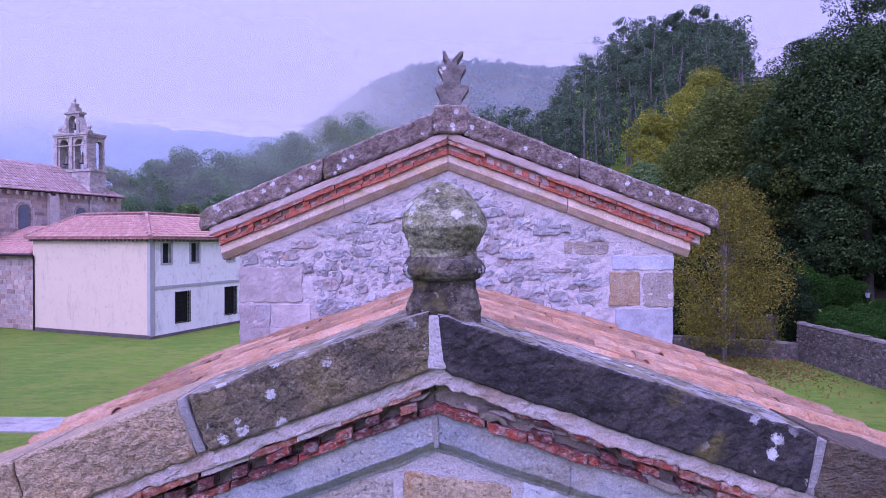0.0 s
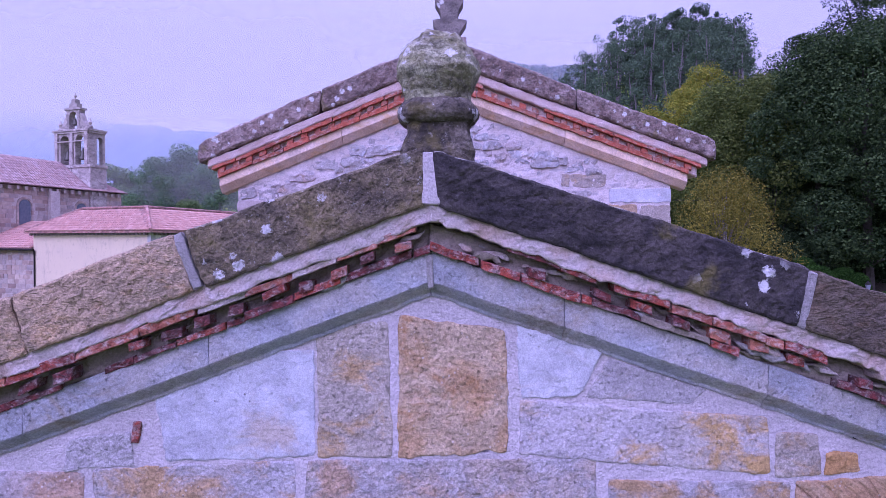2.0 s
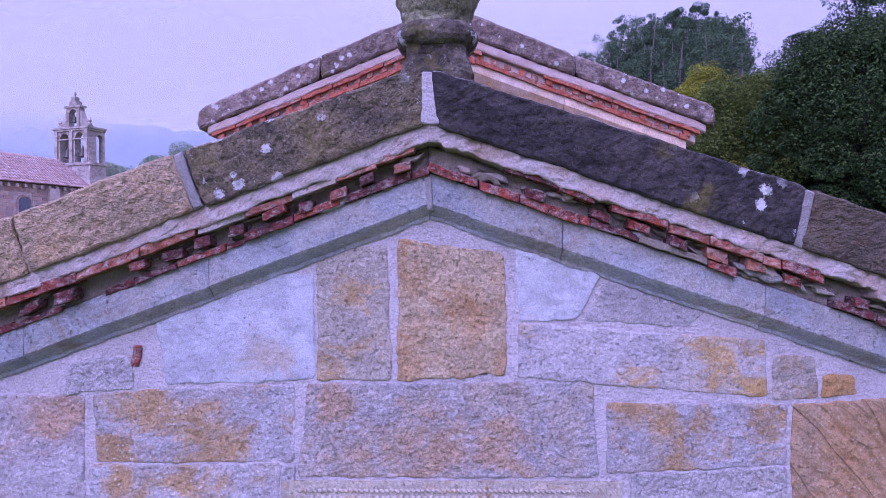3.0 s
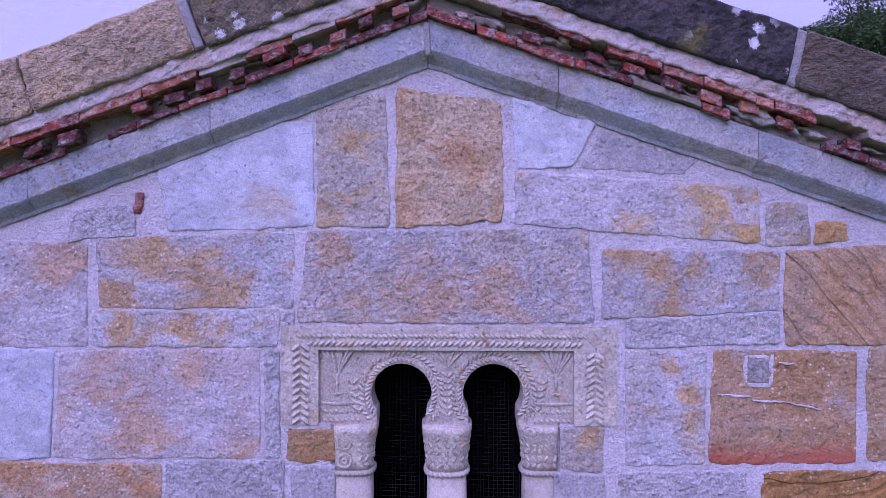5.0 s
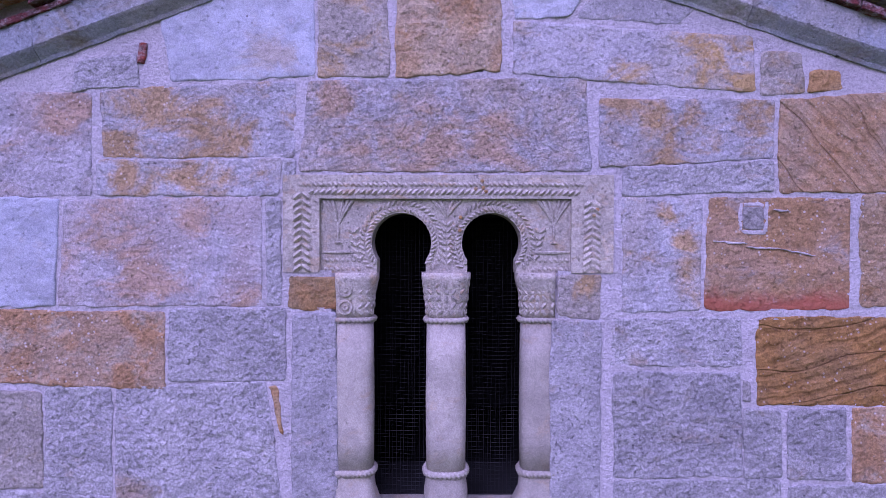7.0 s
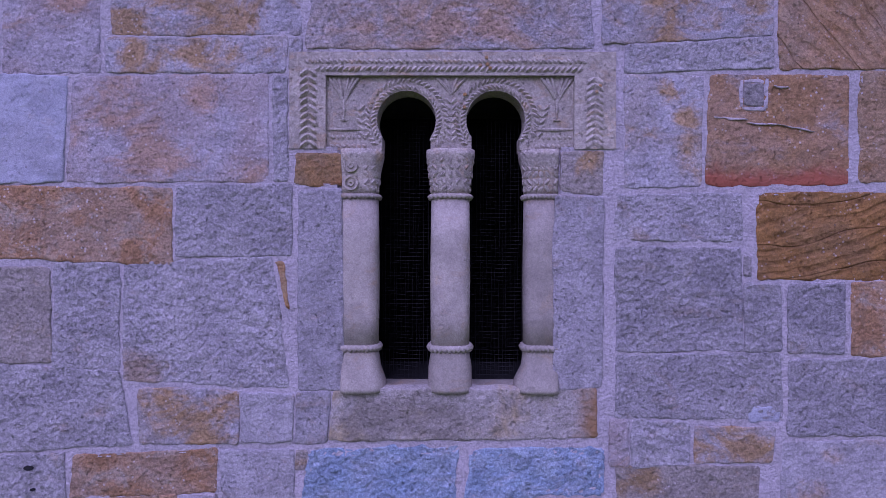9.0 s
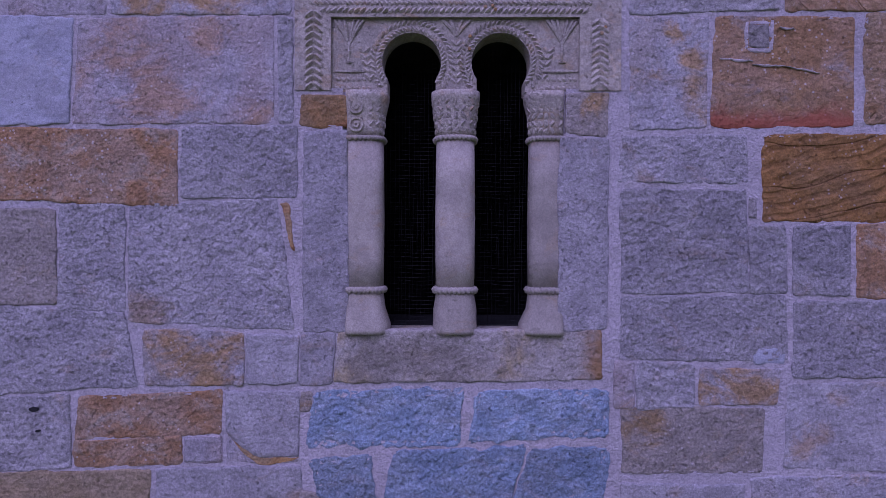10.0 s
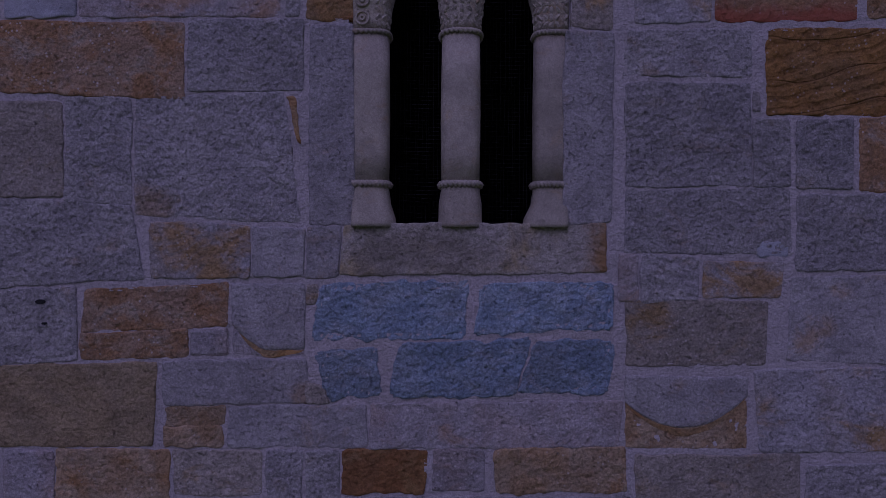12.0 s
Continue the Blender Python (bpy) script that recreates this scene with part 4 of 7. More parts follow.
for x0, x1 in ((-0.432, -0.285), (0.375, 0.524)):
    for z, rad in ((5.424, 0.0085), (5.458, 0.0085)):
        lows.append(rope_data([(x0, FY - 0.001, z), (x1, FY - 0.001, z)], rad, 0.020, 1.2))
    lows.append(tube_data([(x0, FY, 5.489), ((x0 + x1) / 2, FY - 0.003, 5.489), (x1 - 0.03 if x0 < 0 else x1, FY, 5.490)], [0.005, 0.007, 0.005], 6))
# leaf stems that open towards the corners
for x, half in ((-0.376, 0.058), (0.462, 0.062)):
    for side in (-1, 1):
        for k in (0.35, 0.7, 1.0):
            lows.append(tube_data([(x + side * 0.004, FY + 0.002, 5.598), (x + side * half * 0.40 * k, FY - 0.003, 5.640), (x + side * half * 0.72 * k, FY - 0.004, 5.668), (x + side * half * k, FY - 0.002, 5.692)], [0.004, 0.0065, 0.0075, 0.006], 6))
    lows.append(tube_data([(x, FY + 0.001, 5.606), (x, FY - 0.003, 5.566), (x, FY + 0.001, 5.535)], [0.004, 0.0065, 0.004], 6))
    lows.append(tube_data([(x - 0.014, FY, 5.526), (x, FY - 0.003, 5.526), (x + 0.014, FY, 5.526)], [0.004, 0.006, 0.004], 6))
# herringbone on the pier between the arches, opening into the spandrel
for k in range(7):
    z = 5.452 + 0.025 * k
    for side in (-1, 1):
        lows.append(bead_data((0.046 + side * 0.012, FY - 0.001, z), (side * 0.7, 0, 0.7), (0.7, 0, -0.7 * side), (0, -1, 0), 0.0165, 0.0075, 0.0075 * dw.uniform(0.5, 1.0)))
for side in (-1, 1):
    for k in (0.45, 1.0):
        lows.append(tube_data([(0.046 + side * 0.003, FY + 0.001, 5.628), (0.046 + side * 0.024 * k, FY - 0.003, 5.660), (0.046 + side * 0.056 * k, FY - 0.002, 5.692)], [0.004, 0.0075, 0.006], 6))
mesh_part("leaf_carving", *join(*lows), CARVED, window, "carved leaf stems and bands")


def shaft_data(cx, cy, profile, inner, wide, segments=40):
    """A shaft that is round towards the opening (inner 1 or -1) and joins the jamb flat on its other side; 0 is free-standing."""
    vs, fs = [], []
    for r, z in profile:
        for i in range(segments):
            vs.append(shaft_point(cx, cy, r, z, 2 * math.pi * i / segments, inner, wide))
    for j in range(len(profile) - 1):
        for i in range(segments):
            a, b = j * segments + i, j * segments + (i + 1) % segments
            fs.append((a, b, b + segments, a + segments))
    fs += [tuple(range(segments - 1, -1, -1)), tuple((len(profile) - 1) * segments + i for i in range(segments))]
    return vs, fs


def shaft_point(cx, cy, r, z, a, inner, wide):
    c, s = math.cos(a), math.sin(a)
    outer = c * inner < 0
    p = 9.0 if outer else 3.0
    k = (abs(c) ** p + abs(s) ** p) ** (-1 / p)
    return (cx + (wide if outer else r) * k * c, cy + r * k * s, z)


def column(cx, r, flare, foot, seed, inner):
    cy = 0.062
    wide = r + 0.012
    col = mesh_part("column", *shaft_data(cx, cy, [(r * 0.98, 4.63), (r * 1.0, 4.75), (r * 1.02, 4.9), (r * 1.0, 5.05), (r * 0.97, 5.225)], inner, wide), CARVED_SMOOTH, window, "smooth pale stone shaft", smooth=True)
    mesh_part("collar", *collar_data(cx, cy, r, 5.226, 0.0105, inner, wide), CARVED_SMOOTH, col, smooth=True)
    mesh_part("collar", *collar_data(cx, cy, r * 0.99, 4.627, 0.0135, inner, wide), CARVED_SMOOTH, col, smooth=True)
    mesh_part("base", *shaft_data(cx, cy, [(foot, 4.456), (foot, 4.470), (foot * 0.98, 4.49), (r * 1.10, 4.55), (r * 1.0, 4.600), (r * 0.97, 4.622)], inner, wide), CARVED_SMOOTH, col, smooth=True)
    prof = [(r * 0.98, 5.236), (r * 1.0, 5.27), (r * 1.08, 5.32), (flare * 0.97, 5.375), (flare, 5.385), (flare, 5.409)]
    cap = mesh_part("capital", *shaft_data(cx, cy, prof, inner, wide), CARVED, col, "capital carved with leaves and rosettes", smooth=True)
    datas, cr = [], random.Random(seed)
    for row, z in enumerate((5.256, 5.284, 5.312, 5.340, 5.366)):
        rr = r * (0.985 + 0.040 * row) + 0.0008
        for i in range(9):
            a = math.radians(180 + 20 * (i + 0.5))
            if seed == 2 and math.cos(a) < 0.05:
                continue
            lean = 0.9 if (i < 4.5) == (row % 2 == 0 or i in (0, 8)) else -0.9
            if i in (0, 8) or (i == 4 and row not in (0, 3)):
                lean = 0.0
            tang = Vector((-math.sin(a), math.cos(a), 0))
            al = (Vector((0, 0, 1)) + tang * lean).normalized()
            out = Vector((math.cos(a), math.sin(a), 0))
            datas.append(bead_data(shaft_point(cx, cy, rr, z, a, inner, wide), al, al.cross(out), out, 0.0185 * cr.uniform(0.75, 1.05), 0.0078, 0.0052 * cr.uniform(0.5, 1.1)))
    if seed == 2:
        for z in (5.276, 5.345):
            for ro in (0.025, 0.008):
                vs = []
                for i in range(20):
                    a = 2 * math.pi * i / 20
                    for k in range(6):
                        q = 2 * math.pi * k / 6
                        rr = ro + 0.0058 * math.cos(q)
                        vs.append((cx - 0.036 + rr * math.cos(a), cy - r * (1.0 + (z - 5.27) * 1.5) - 0.009 * math.sin(q), z + rr * math.sin(a)))
                datas.append((vs, [(i * 6 + k, i * 6 + (k + 1) % 6, ((i + 1) % 20) * 6 + (k + 1) % 6, ((i + 1) % 20) * 6 + k) for i in range(20) for k in range(6)]))
    mesh_part("leaves", *join(*datas), CARVED, cap)


def collar_data(cx, cy, r, z, thick, inner, wide, beads=30):
    """A rope collar that follows the plan of its shaft."""
    vs, fs = [], []
    seg, cs = beads * 6, 8
    for i in range(seg):
        a = 2 * math.pi * i / seg
        p0 = Vector(shaft_point(cx, cy, r, z, a, inner, wide))
        out = Vector((math.cos(a), math.sin(a), 0))
        if out.x * inner < -0.3:
            out.x = -0.3 * inner
        for k in range(cs):
            q = 2 * math.pi * k / cs
            t = thick * (1 + (0.32 if math.sin(q) < 0.3 else 0.10) * math.cos(a * beads + 2.4 * math.sin(q)))
            v = p0 + out * t * math.cos(q)
            vs.append((v.x, v.y, z + t * math.sin(q)))
    for i in range(seg):
        for k in range(cs):
            a, b = i * cs + k, i * cs + (k + 1) % cs
            c, e = ((i + 1) % seg) * cs + k, ((i + 1) % seg) * cs + (k + 1) % cs
            fs.append((a, b, e, c))
    return vs, fs


column(0.0445, 0.0785, 0.097, 0.089, 1, 0)
column(-0.309, 0.066, 0.086, 0.094, 2, 1)
column(0.398, 0.060, 0.080, 0.096, 3, -1)
mesh_part("jamb", *box_data(-0.40, -0.305, 0.045, 0.30, 4.456, 5.409), CARVED, window, "pale stone jamb behind the column")
mesh_part("jamb", *box_data(0.395, 0.48, 0.045, 0.30, 4.456, 5.409), CARVED, window, "pale stone jamb behind the column")

# net behind the openings
datas = []
for x0, x1 in ((-0.26, -0.02), (0.105, 0.35)):
    n = 15
    for i in range(n + 1):
        x = x0 + (x1 - x0) * i / n
        datas.append(tube_data([(x, 0.20, 4.46), (x + 0.004 * math.sin(i * 2.1), 0.202, 4.8), (x - 0.005 * math.sin(i * 1.3), 0.204, 5.1), (x, 0.20, 5.63)], [0.0008] * 4, 3))
    for i in range(69):
        z = 4.47 + 1.154 * i / 69
        datas.append(tube_data([(x0, 0.199, z), (x0 * 0.7 + x1 * 0.3, 0.199, z - 0.005 * math.sin(i * 1.7)), (x0 * 0.35 + x1 * 0.65, 0.199, z - 0.004), (x1, 0.199, z)], [0.0005] * 4, 3))
mesh_part("wire_net", *join(*datas), WIRE, window, "fine wire bird net")
mesh_part("inner_sill", *box_data(-0.36, 0.45, 0.05, 0.205, 4.40, 4.461), CARVED_SMOOTH, window, "worn stone sill between the columns")
# Near-black soffit and ledge cover lit mortar, standing in for shade
mesh_part("sooty_soffit", *box_data(-0.385, 0.465, 0.13, 0.575, 5.648, 5.688), SHADE_BLACK, window, "unlit soffit behind the arches")
mesh_part("sooty_ledge", *box_data(-0.385, 0.465, 0.21, 0.575, 4.40, 4.464), SHADE_BLACK, window, "unlit ledge behind the net")

# Unseen lining added so that the openings stay dark
ob = mesh_part("wall_inner", *join(box_data(-1.26, -1.24, 0.57, 2.84, 4.11, 6.4), box_data(1.34, 1.36, 0.57, 2.84, 4.11, 6.4), box_data(-1.24, 1.34, 2.80, 2.84, 4.11, 6.36), box_data(-1.24, 1.34, 0.58, 2.80, 4.11, 4.13), box_data(-1.24, 1.34, 0.58, 2.80, 6.36, 6.40)), SHADE_BLACK, at=(0, 1.5, 5))
tagged(ob, "added near-black lining for the shade inside the window", "room", kind="structure")

# ---- finials ----
def weather(data, amount, freq):
    vs, fs = data
    out = []
    for v in vs:
        q = Vector(v) * freq
        out.append((v[0] + amount * noise.noise(q), v[1] + amount * noise.noise(q + Vector((9, 0, 0))), v[2] + amount * 0.6 * noise.noise(q + Vector((0, 9, 0)))))
    return out, fs


finial = thing("finial", (-0.003, 0.045, 7.2), "weathered bulbous stone finial with lichen on the gable peak", "finial")


def finial_part(name, prof, plan, amount, label, material):
    fine = [(a[0] + (c[0] - a[0]) * i / 4, a[1] + (c[1] - a[1]) * i / 4) for a, c in zip(prof[:-1], prof[1:]) for i in range(4)] + [prof[-1]]
    vs, fs = weather(weather(lathe_data(-0.003, 0.045, fine, 88, plan), amount, 13), amount * 0.55, 42)
    vs = [(x, y, z - 0.07 * math.exp(-((x - 0.010) ** 2 + (y + 0.01) ** 2) / 0.0008) if z > 7.68 else z) for x, y, z in vs]
    mesh_part(name, vs, fs, material, finial, label, smooth=True)


finial_part("base", [(0.134, 7.20), (0.137, 7.285), (0.140, 7.30), (0.134, 7.315), (0.127, 7.335), (0.119, 7.365), (0.115, 7.395), (0.119, 7.415), (0.126, 7.425)], 3.4, 0.008, "blackened square foot", FINIAL_FOOT)
finial_part("ring", [(0.120, 7.402), (0.137, 7.412), (0.148, 7.428), (0.151, 7.444), (0.147, 7.460), (0.137, 7.476), (0.126, 7.488)], 2.8, 0.008, "rounded ring moulding", FINIAL_FOOT)
finial_part("bulb", [(0.122, 7.47), (0.125, 7.488), (0.124, 7.502), (0.128, 7.525), (0.136, 7.55), (0.146, 7.575), (0.153, 7.592), (0.154, 7.600), (0.149, 7.612), (0.143, 7.640), (0.130, 7.668), (0.113, 7.695), (0.093, 7.720), (0.07, 7.744), (0.042, 7.763), (0.008, 7.766)], 2.9, 0.013, "lichened bulb with a broken tip", FINIAL)

back_fin = thing("cross_finial", (0.04, 2.98, 8.5), "weathered dark stone finial with stepped notched arms on the nave gable", "finial")
steps = [(-0.06, 8.60), (0.135, 8.60), (0.120, 8.70), (0.135, 8.77), (0.196, 8.862), (0.194, 8.876), (0.122, 8.888), (0.116, 8.93), (0.134, 8.98), (0.168, 9.036), (0.166, 9.05), (0.088, 9.058), (0.086, 9.085), (0.116, 9.125), (0.146, 9.172), (0.118, 9.172), (0.06, 9.11),
         (0.042, 9.085), (0.016, 9.12), (-0.012, 9.176), (-0.034, 9.178), (-0.026, 9.13), (0.002, 9.085), (0.0, 9.058), (-0.074, 9.052), (-0.077, 9.036), (-0.044, 8.98), (-0.026, 8.93), (-0.03, 8.888), (-0.093, 8.878), (-0.095, 8.862), (-0.052, 8.77), (-0.046, 8.70)]
mesh_part("shaft", *prism(steps, 2.90, 3.06), FINIAL_BACK, back_fin)
mesh_part("block", *block_data(lambda u, v: (-0.11 + 0.30 * u, 8.44 + 0.235 * v), 0.3, 0.235, 2.705, 3.2, edge=0.02, rough=0.008, wobble=0.008, step=0.04, seed=8), COPING_BACK, back_fin, "dark lichened base block")

# ---- nave gable: coping, cornice, quoins, rubble ----
back_coping = thing("roof_coping", (0, 2.9, 8.4), "raking stone coping of brown lichened slabs on the nave gable", "coping", kind="structure")
for x0, x1, t0, t1, sd in ((-1.02, -0.10, 0.20, 0.20, 1), (-2.05, -1.03, 0.165, 0.20, 2), (0.15, 1.10, 0.20, 0.175, 3), (1.11, 2.26, 0.175, 0.165, 4)):
    d = rake_block(x0, x1, t0, t1, 0.0, 0.0, back_rake, 2.72, 3.2, edge=0.022, rough=0.01, wobble=0.01, step=0.05, seed=sd * 1.7)
    piece("coping_slab", d, COPING_BACK, back_coping)
back_cornice = thing("cornice", (0, 2.9, 8.2), "red brick dentil cornice over a pink stone moulding", "cornice", kind="structure")
for x0, x1, sd in ((-1.98, BA[0], 1.0), (BA[0], 2.20, 2.0)):
    piece("mortar_bed", rake_block(x0, x1, -0.002, -0.002, -0.078, -0.078, back_rake, 2.745, 3.1, edge=0.012, rough=0.009, wobble=0.01, step=0.05, seed=sd), BED_PINK, back_cornice, "pale mortar bed")
    piece("backing", rake_block(x0 * 0.97, x1 * 0.97, -0.078, -0.078, -0.185, -0.185, back_rake, 2.80, 3.1, edge=0.012, rough=0.006, wobble=0.006, step=0.05, seed=sd), BED_PINK, back_cornice, "pale mortar")
brick_run(-1.95, BA[0], -0.072, -0.106, 2.755, back_rake, back_cornice, (BRICK_BRIGHT, BRICK_ORANGE), 0.18, 0.32, 0.03, 21, 0.008)
brick_run(BA[0], 2.15, -0.076, -0.104, 2.755, back_rake, back_cornice, (BRICK_BRIGHT, BRICK_ORANGE), 0.18, 0.32, 0.10, 22, 0.008)
brick_run(-1.90, BA[0], -0.150, -0.188, 2.775, back_rake, back_cornice, (BRICK_BRIGHT, BRICK_ORANGE, BRICK_BRIGHT), 0.16, 0.3, 0.03, 23, 0.01)
brick_run(BA[0], 2.05, -0.150, -0.188, 2.775, back_rake, back_cornice, (BRICK_BRIGHT, BRICK_ORANGE, BRICK_BRIGHT), 0.16, 0.3, 0.03, 24, 0.01)
x = -1.9
while x < 2.06:
    if abs(x) > 0.06:
        piece("brick", rake_block(x, x + 0.055, -0.104, -0.104, -0.150, -0.150, back_rake, 2.765 + dr.uniform(0, 0.015), 2.98, edge=0.004, rough=0.004, wobble=0.005, step=0.02, seed=dr.random() * 50, soft=0.1), dr.choice((BRICK_BRIGHT, BRICK_ORANGE)), back_cornice)
    x += dr.uniform(0.105, 0.125)
cuts = (-1.90, -0.86, BA[0], 1.02, 2.05)
for x0, x1 in zip(cuts[:-1], cuts[1:]):
    a, b = x0 + 0.003, x1 - 0.003
    vs, fs = [], []
    for i in range(13):
        x = a + (b - a) * i / 12
        for off, y in ((-0.186, 2.95), (-0.186, 2.795), (-0.255, 2.795), (-0.265, 2.805), (-0.312, 2.85), (-0.318, 2.95)):
            vs.append((x, y + 0.003 * noise.noise(Vector((x * 12, off * 20, 4))), back_rake(x) + off + 0.004 * noise.noise(Vector((x * 6, 2, 0)))))
    for i in range(12):
        for k in range(5):
            p = i * 6 + k
            fs.append((p, p + 1, p + 7, p + 6))
    fs += [tuple(range(5, -1, -1)), tuple(12 * 6 + k for k in range(6))]
    mesh_part("moulding", vs, fs, MOULD_PINK, back_cornice, "pinkish stone moulding")


def face_block(parent, x0, x1, z0, z1, y, material, depth=0.10, name="stone", seed=None, rough=0.004, wobble=0.006, edge=0.012, step=0.05, soft=0.5, lap=1.0):
    s = rnd.random() * 90 if seed is None else seed
    d = block_data(lambda u, v: (x0 + (x1 - x0) * u, z0 + (z1 - z0) * v), x1 - x0, z1 - z0, y, y + depth, edge=edge, rough=rough, wobble=wobble, step=step, seed=s, soft=soft, lap=lap)
    return mesh_part(name, *d, material, parent)


for x0, x1, z0, z1, k in ((-1.775, -1.22, 7.02, 7.33, "quoin"), (-1.775, -1.50, 6.62, 7.01, "rose"), (-1.49, -1.15, 6.80, 7.01, "quoin"), (1.39, 1.66, 6.99, 7.29, "tan"), (1.67, 1.94, 6.99, 7.29, "buff"), (1.40, 1.94, 7.30, 7.43, "pale"), (1.45, 1.94, 6.60, 6.98, "pale"), (1.0, 1.39, 7.43, 7.55, "buff")):
    face_block(wall_nave, x0 + 0.005, x1 - 0.005, z0 + 0.005, z1 - 0.005, BACKY + 0.004, ROCKS[k], rough=0.005, wobble=0.012, edge=0.006, step=0.03, lap=0.002)

# ---- roof tiles of the front block ----
RZ, RL, RR = 7.17, 0.33, 0.29


def roof_z(x):
    return RZ - (RL * -x if x < 0 else RR * x)


roof = thing("roof", (0, 1.5, 7.1), "terracotta barrel tile roof between the two gables", "roof", kind="structure")
mesh_part("deck", *join(prism([(-1.95, roof_z(-1.95) - 0.16), (0, RZ - 0.16), (1.97, roof_z(1.97) - 0.16), (1.97, roof_z(1.97) - 0.085), (0, RZ - 0.085), (-1.95, roof_z(-1.95) - 0.085)], 0.24, BACKY)), TILE, roof, "boards under the tiles", at=(0, 1.5, 7))


def tile_mesh(name, r0, r1, length, bulge, material, thick=0.012):
    """A barrel tile along +x, its crown up (bulge 1) or down (-1)."""
    seg, vs, fs = 6, [], []
    for x, r in ((0, r0), (length * 0.5, (r0 + r1) / 2), (length, r1)):
        for t in (0, thick):
            for i in range(seg + 1):
                a = math.pi * i / seg
                vs.append((x, (r - t) * math.cos(a), bulge * (r - t) * math.sin(a) * 0.8))
    w = seg + 1
    for s in range(2):
        b = s * 2 * w
        for i in range(seg):
            fs.append((b + i, b + i + 1, b + 2 * w + i + 1, b + 2 * w + i))
            fs.append((b + w + i + 1, b + w + i, b + 3 * w + i, b + 3 * w + i + 1))
        fs += [(b, b + 2 * w, b + 3 * w, b + w), (b + w - 1, b + 2 * w - 1, b + 4 * w - 1, b + 3 * w - 1)]
    for b in (0, 4 * w):
        for i in range(seg):
            fs.append((b + i, b + w + i, b + w + i + 1, b + i + 1))
    me = bpy.data.meshes.new(name)
    me.from_pydata(vs, [], fs)
    me.materials.append(material)
    me.polygons.foreach_set("use_smooth", [True] * len(me.polygons))
    me.update()
    return me


COVER, PAN = tile_mesh("cover_tile", 0.084, 0.068, 0.44, 1, TILE), tile_mesh("pan_tile", 0.085, 0.10, 0.44, -1, TILE_PAN)


def lay_tile(me, x, y, side, lift, parent):
    """One tile on a slope, its upper end at x from the ridge; side -1 or 1."""
    ob = new("tile", me)
    slope = RL if side < 0 else RR
    ob.parent = parent
    ob.location = Vector((side * x, y, roof_z(side * x) + lift)) - parent.location
    tilt = math.degrees(math.atan(slope)) - 1.5
    ob.rotation_euler = Euler((radians(rnd.uniform(-2, 2)), radians(tilt + rnd.uniform(-1.2, 1.2)), radians((0 if side > 0 else 180) + rnd.uniform(-1.2, 1.2))))
    if side < 0:
        ob.rotation_euler = (Euler((0, 0, math.pi)).to_matrix() @ Euler((0, radians(tilt + rnd.uniform(-1.2, 1.2)), radians(rnd.uniform(-1.2, 1.2)))).to_matrix()).to_euler()
    return ob


for side in (-1, 1):
    for c in range(12):
        y = 0.33 + 0.225 * c
        if y > BACKY - 0.05:
            continue
        for r in range(6):
            x = 0.04 + 0.318 * r
            lay_tile(COVER, x, y + rnd.uniform(-0.016, 0.016), side, 0.008 + rnd.uniform(-0.008, 0.012), roof)
            if y + 0.1125 < BACKY - 0.02:
                lay_tile(PAN, x + 0.01, y + 0.1125, side, -0.012, roof)
# ridge
for c in range(7):
    y0 = 0.24 + 0.38 * c
    y1 = min(y0 + 0.42, BACKY)
    vs, fs = [], []
    for y, r in ((y0, 0.095), (y1, 0.082)):
        for t in (0, 0.013):
            for i in range(9):
                a = math.pi * i / 8
                vs.append(((r - t) * math.cos(a) * 1.05, y, RZ + 0.015 + (r - t) * math.sin(a)))
    for i in range(8):
        fs += [(i, i + 1, 19 + i, 18 + i), (10 + i, 9 + i, 27 + i, 28 + i), (i, 9 + i, 10 + i, i + 1), (18 + i, 19 + i, 28 + i, 27 + i)]
    mesh_part("ridge_tile", vs, fs, TILE, roof, smooth=True)
nave_roof = thing("roof", (0, 8, 8.3), "terracotta tile roof of the nave behind its gable", "roof", kind="structure")
mesh_part("deck", *prism([(-2.0, back_rake(-2.0) - 0.05), (BA[0], BA[1] - 0.05), (2.2, back_rake(2.2) - 0.05), (2.2, back_rake(2.2) + 0.06), (BA[0], BA[1] + 0.06), (-2.0, back_rake(-2.0) + 0.06)], 3.2, 14.3), TILE, nave_roof, at=(0, 8, 8))
ob = mesh_part("wall_back", *prism([(BL + 0.01, 0), (BR - 0.01, 0), (BR - 0.01, back_rake(BR) - 0.1), (BA[0], BA[1] - 0.1), (BL + 0.01, back_rake(BL) - 0.1)], 13.8, 14.2), ROCKS["grey"], at=(0, 14, 4))
tagged(ob, "plain grey sandstone end wall", "church wall", kind="structure")


# ---- the white house and the monastery church across the lawn ----
C0 = Vector((-22.8, 43.1, 0))
U, V = Vector((0.342, 0.940, 0)), Vector((-0.940, 0.342, 0))


def at_uv(u, v, z, origin=C0):
    p = origin + U * u + V * v
    return (p.x, p.y, z)


def uv_box(u0, u1, v0, v1, z0, z1, origin=C0):
    pts = [at_uv(u, v, z, origin) for z in (z0, z1) for u, v in ((u0, v0), (u1, v0), (u1, v1), (u0, v1))]
    return pts, [(0, 1, 2, 3), (7, 6, 5, 4), (1, 0, 4, 5), (2, 1, 5, 6), (3, 2, 6, 7), (0, 3, 7, 4)]


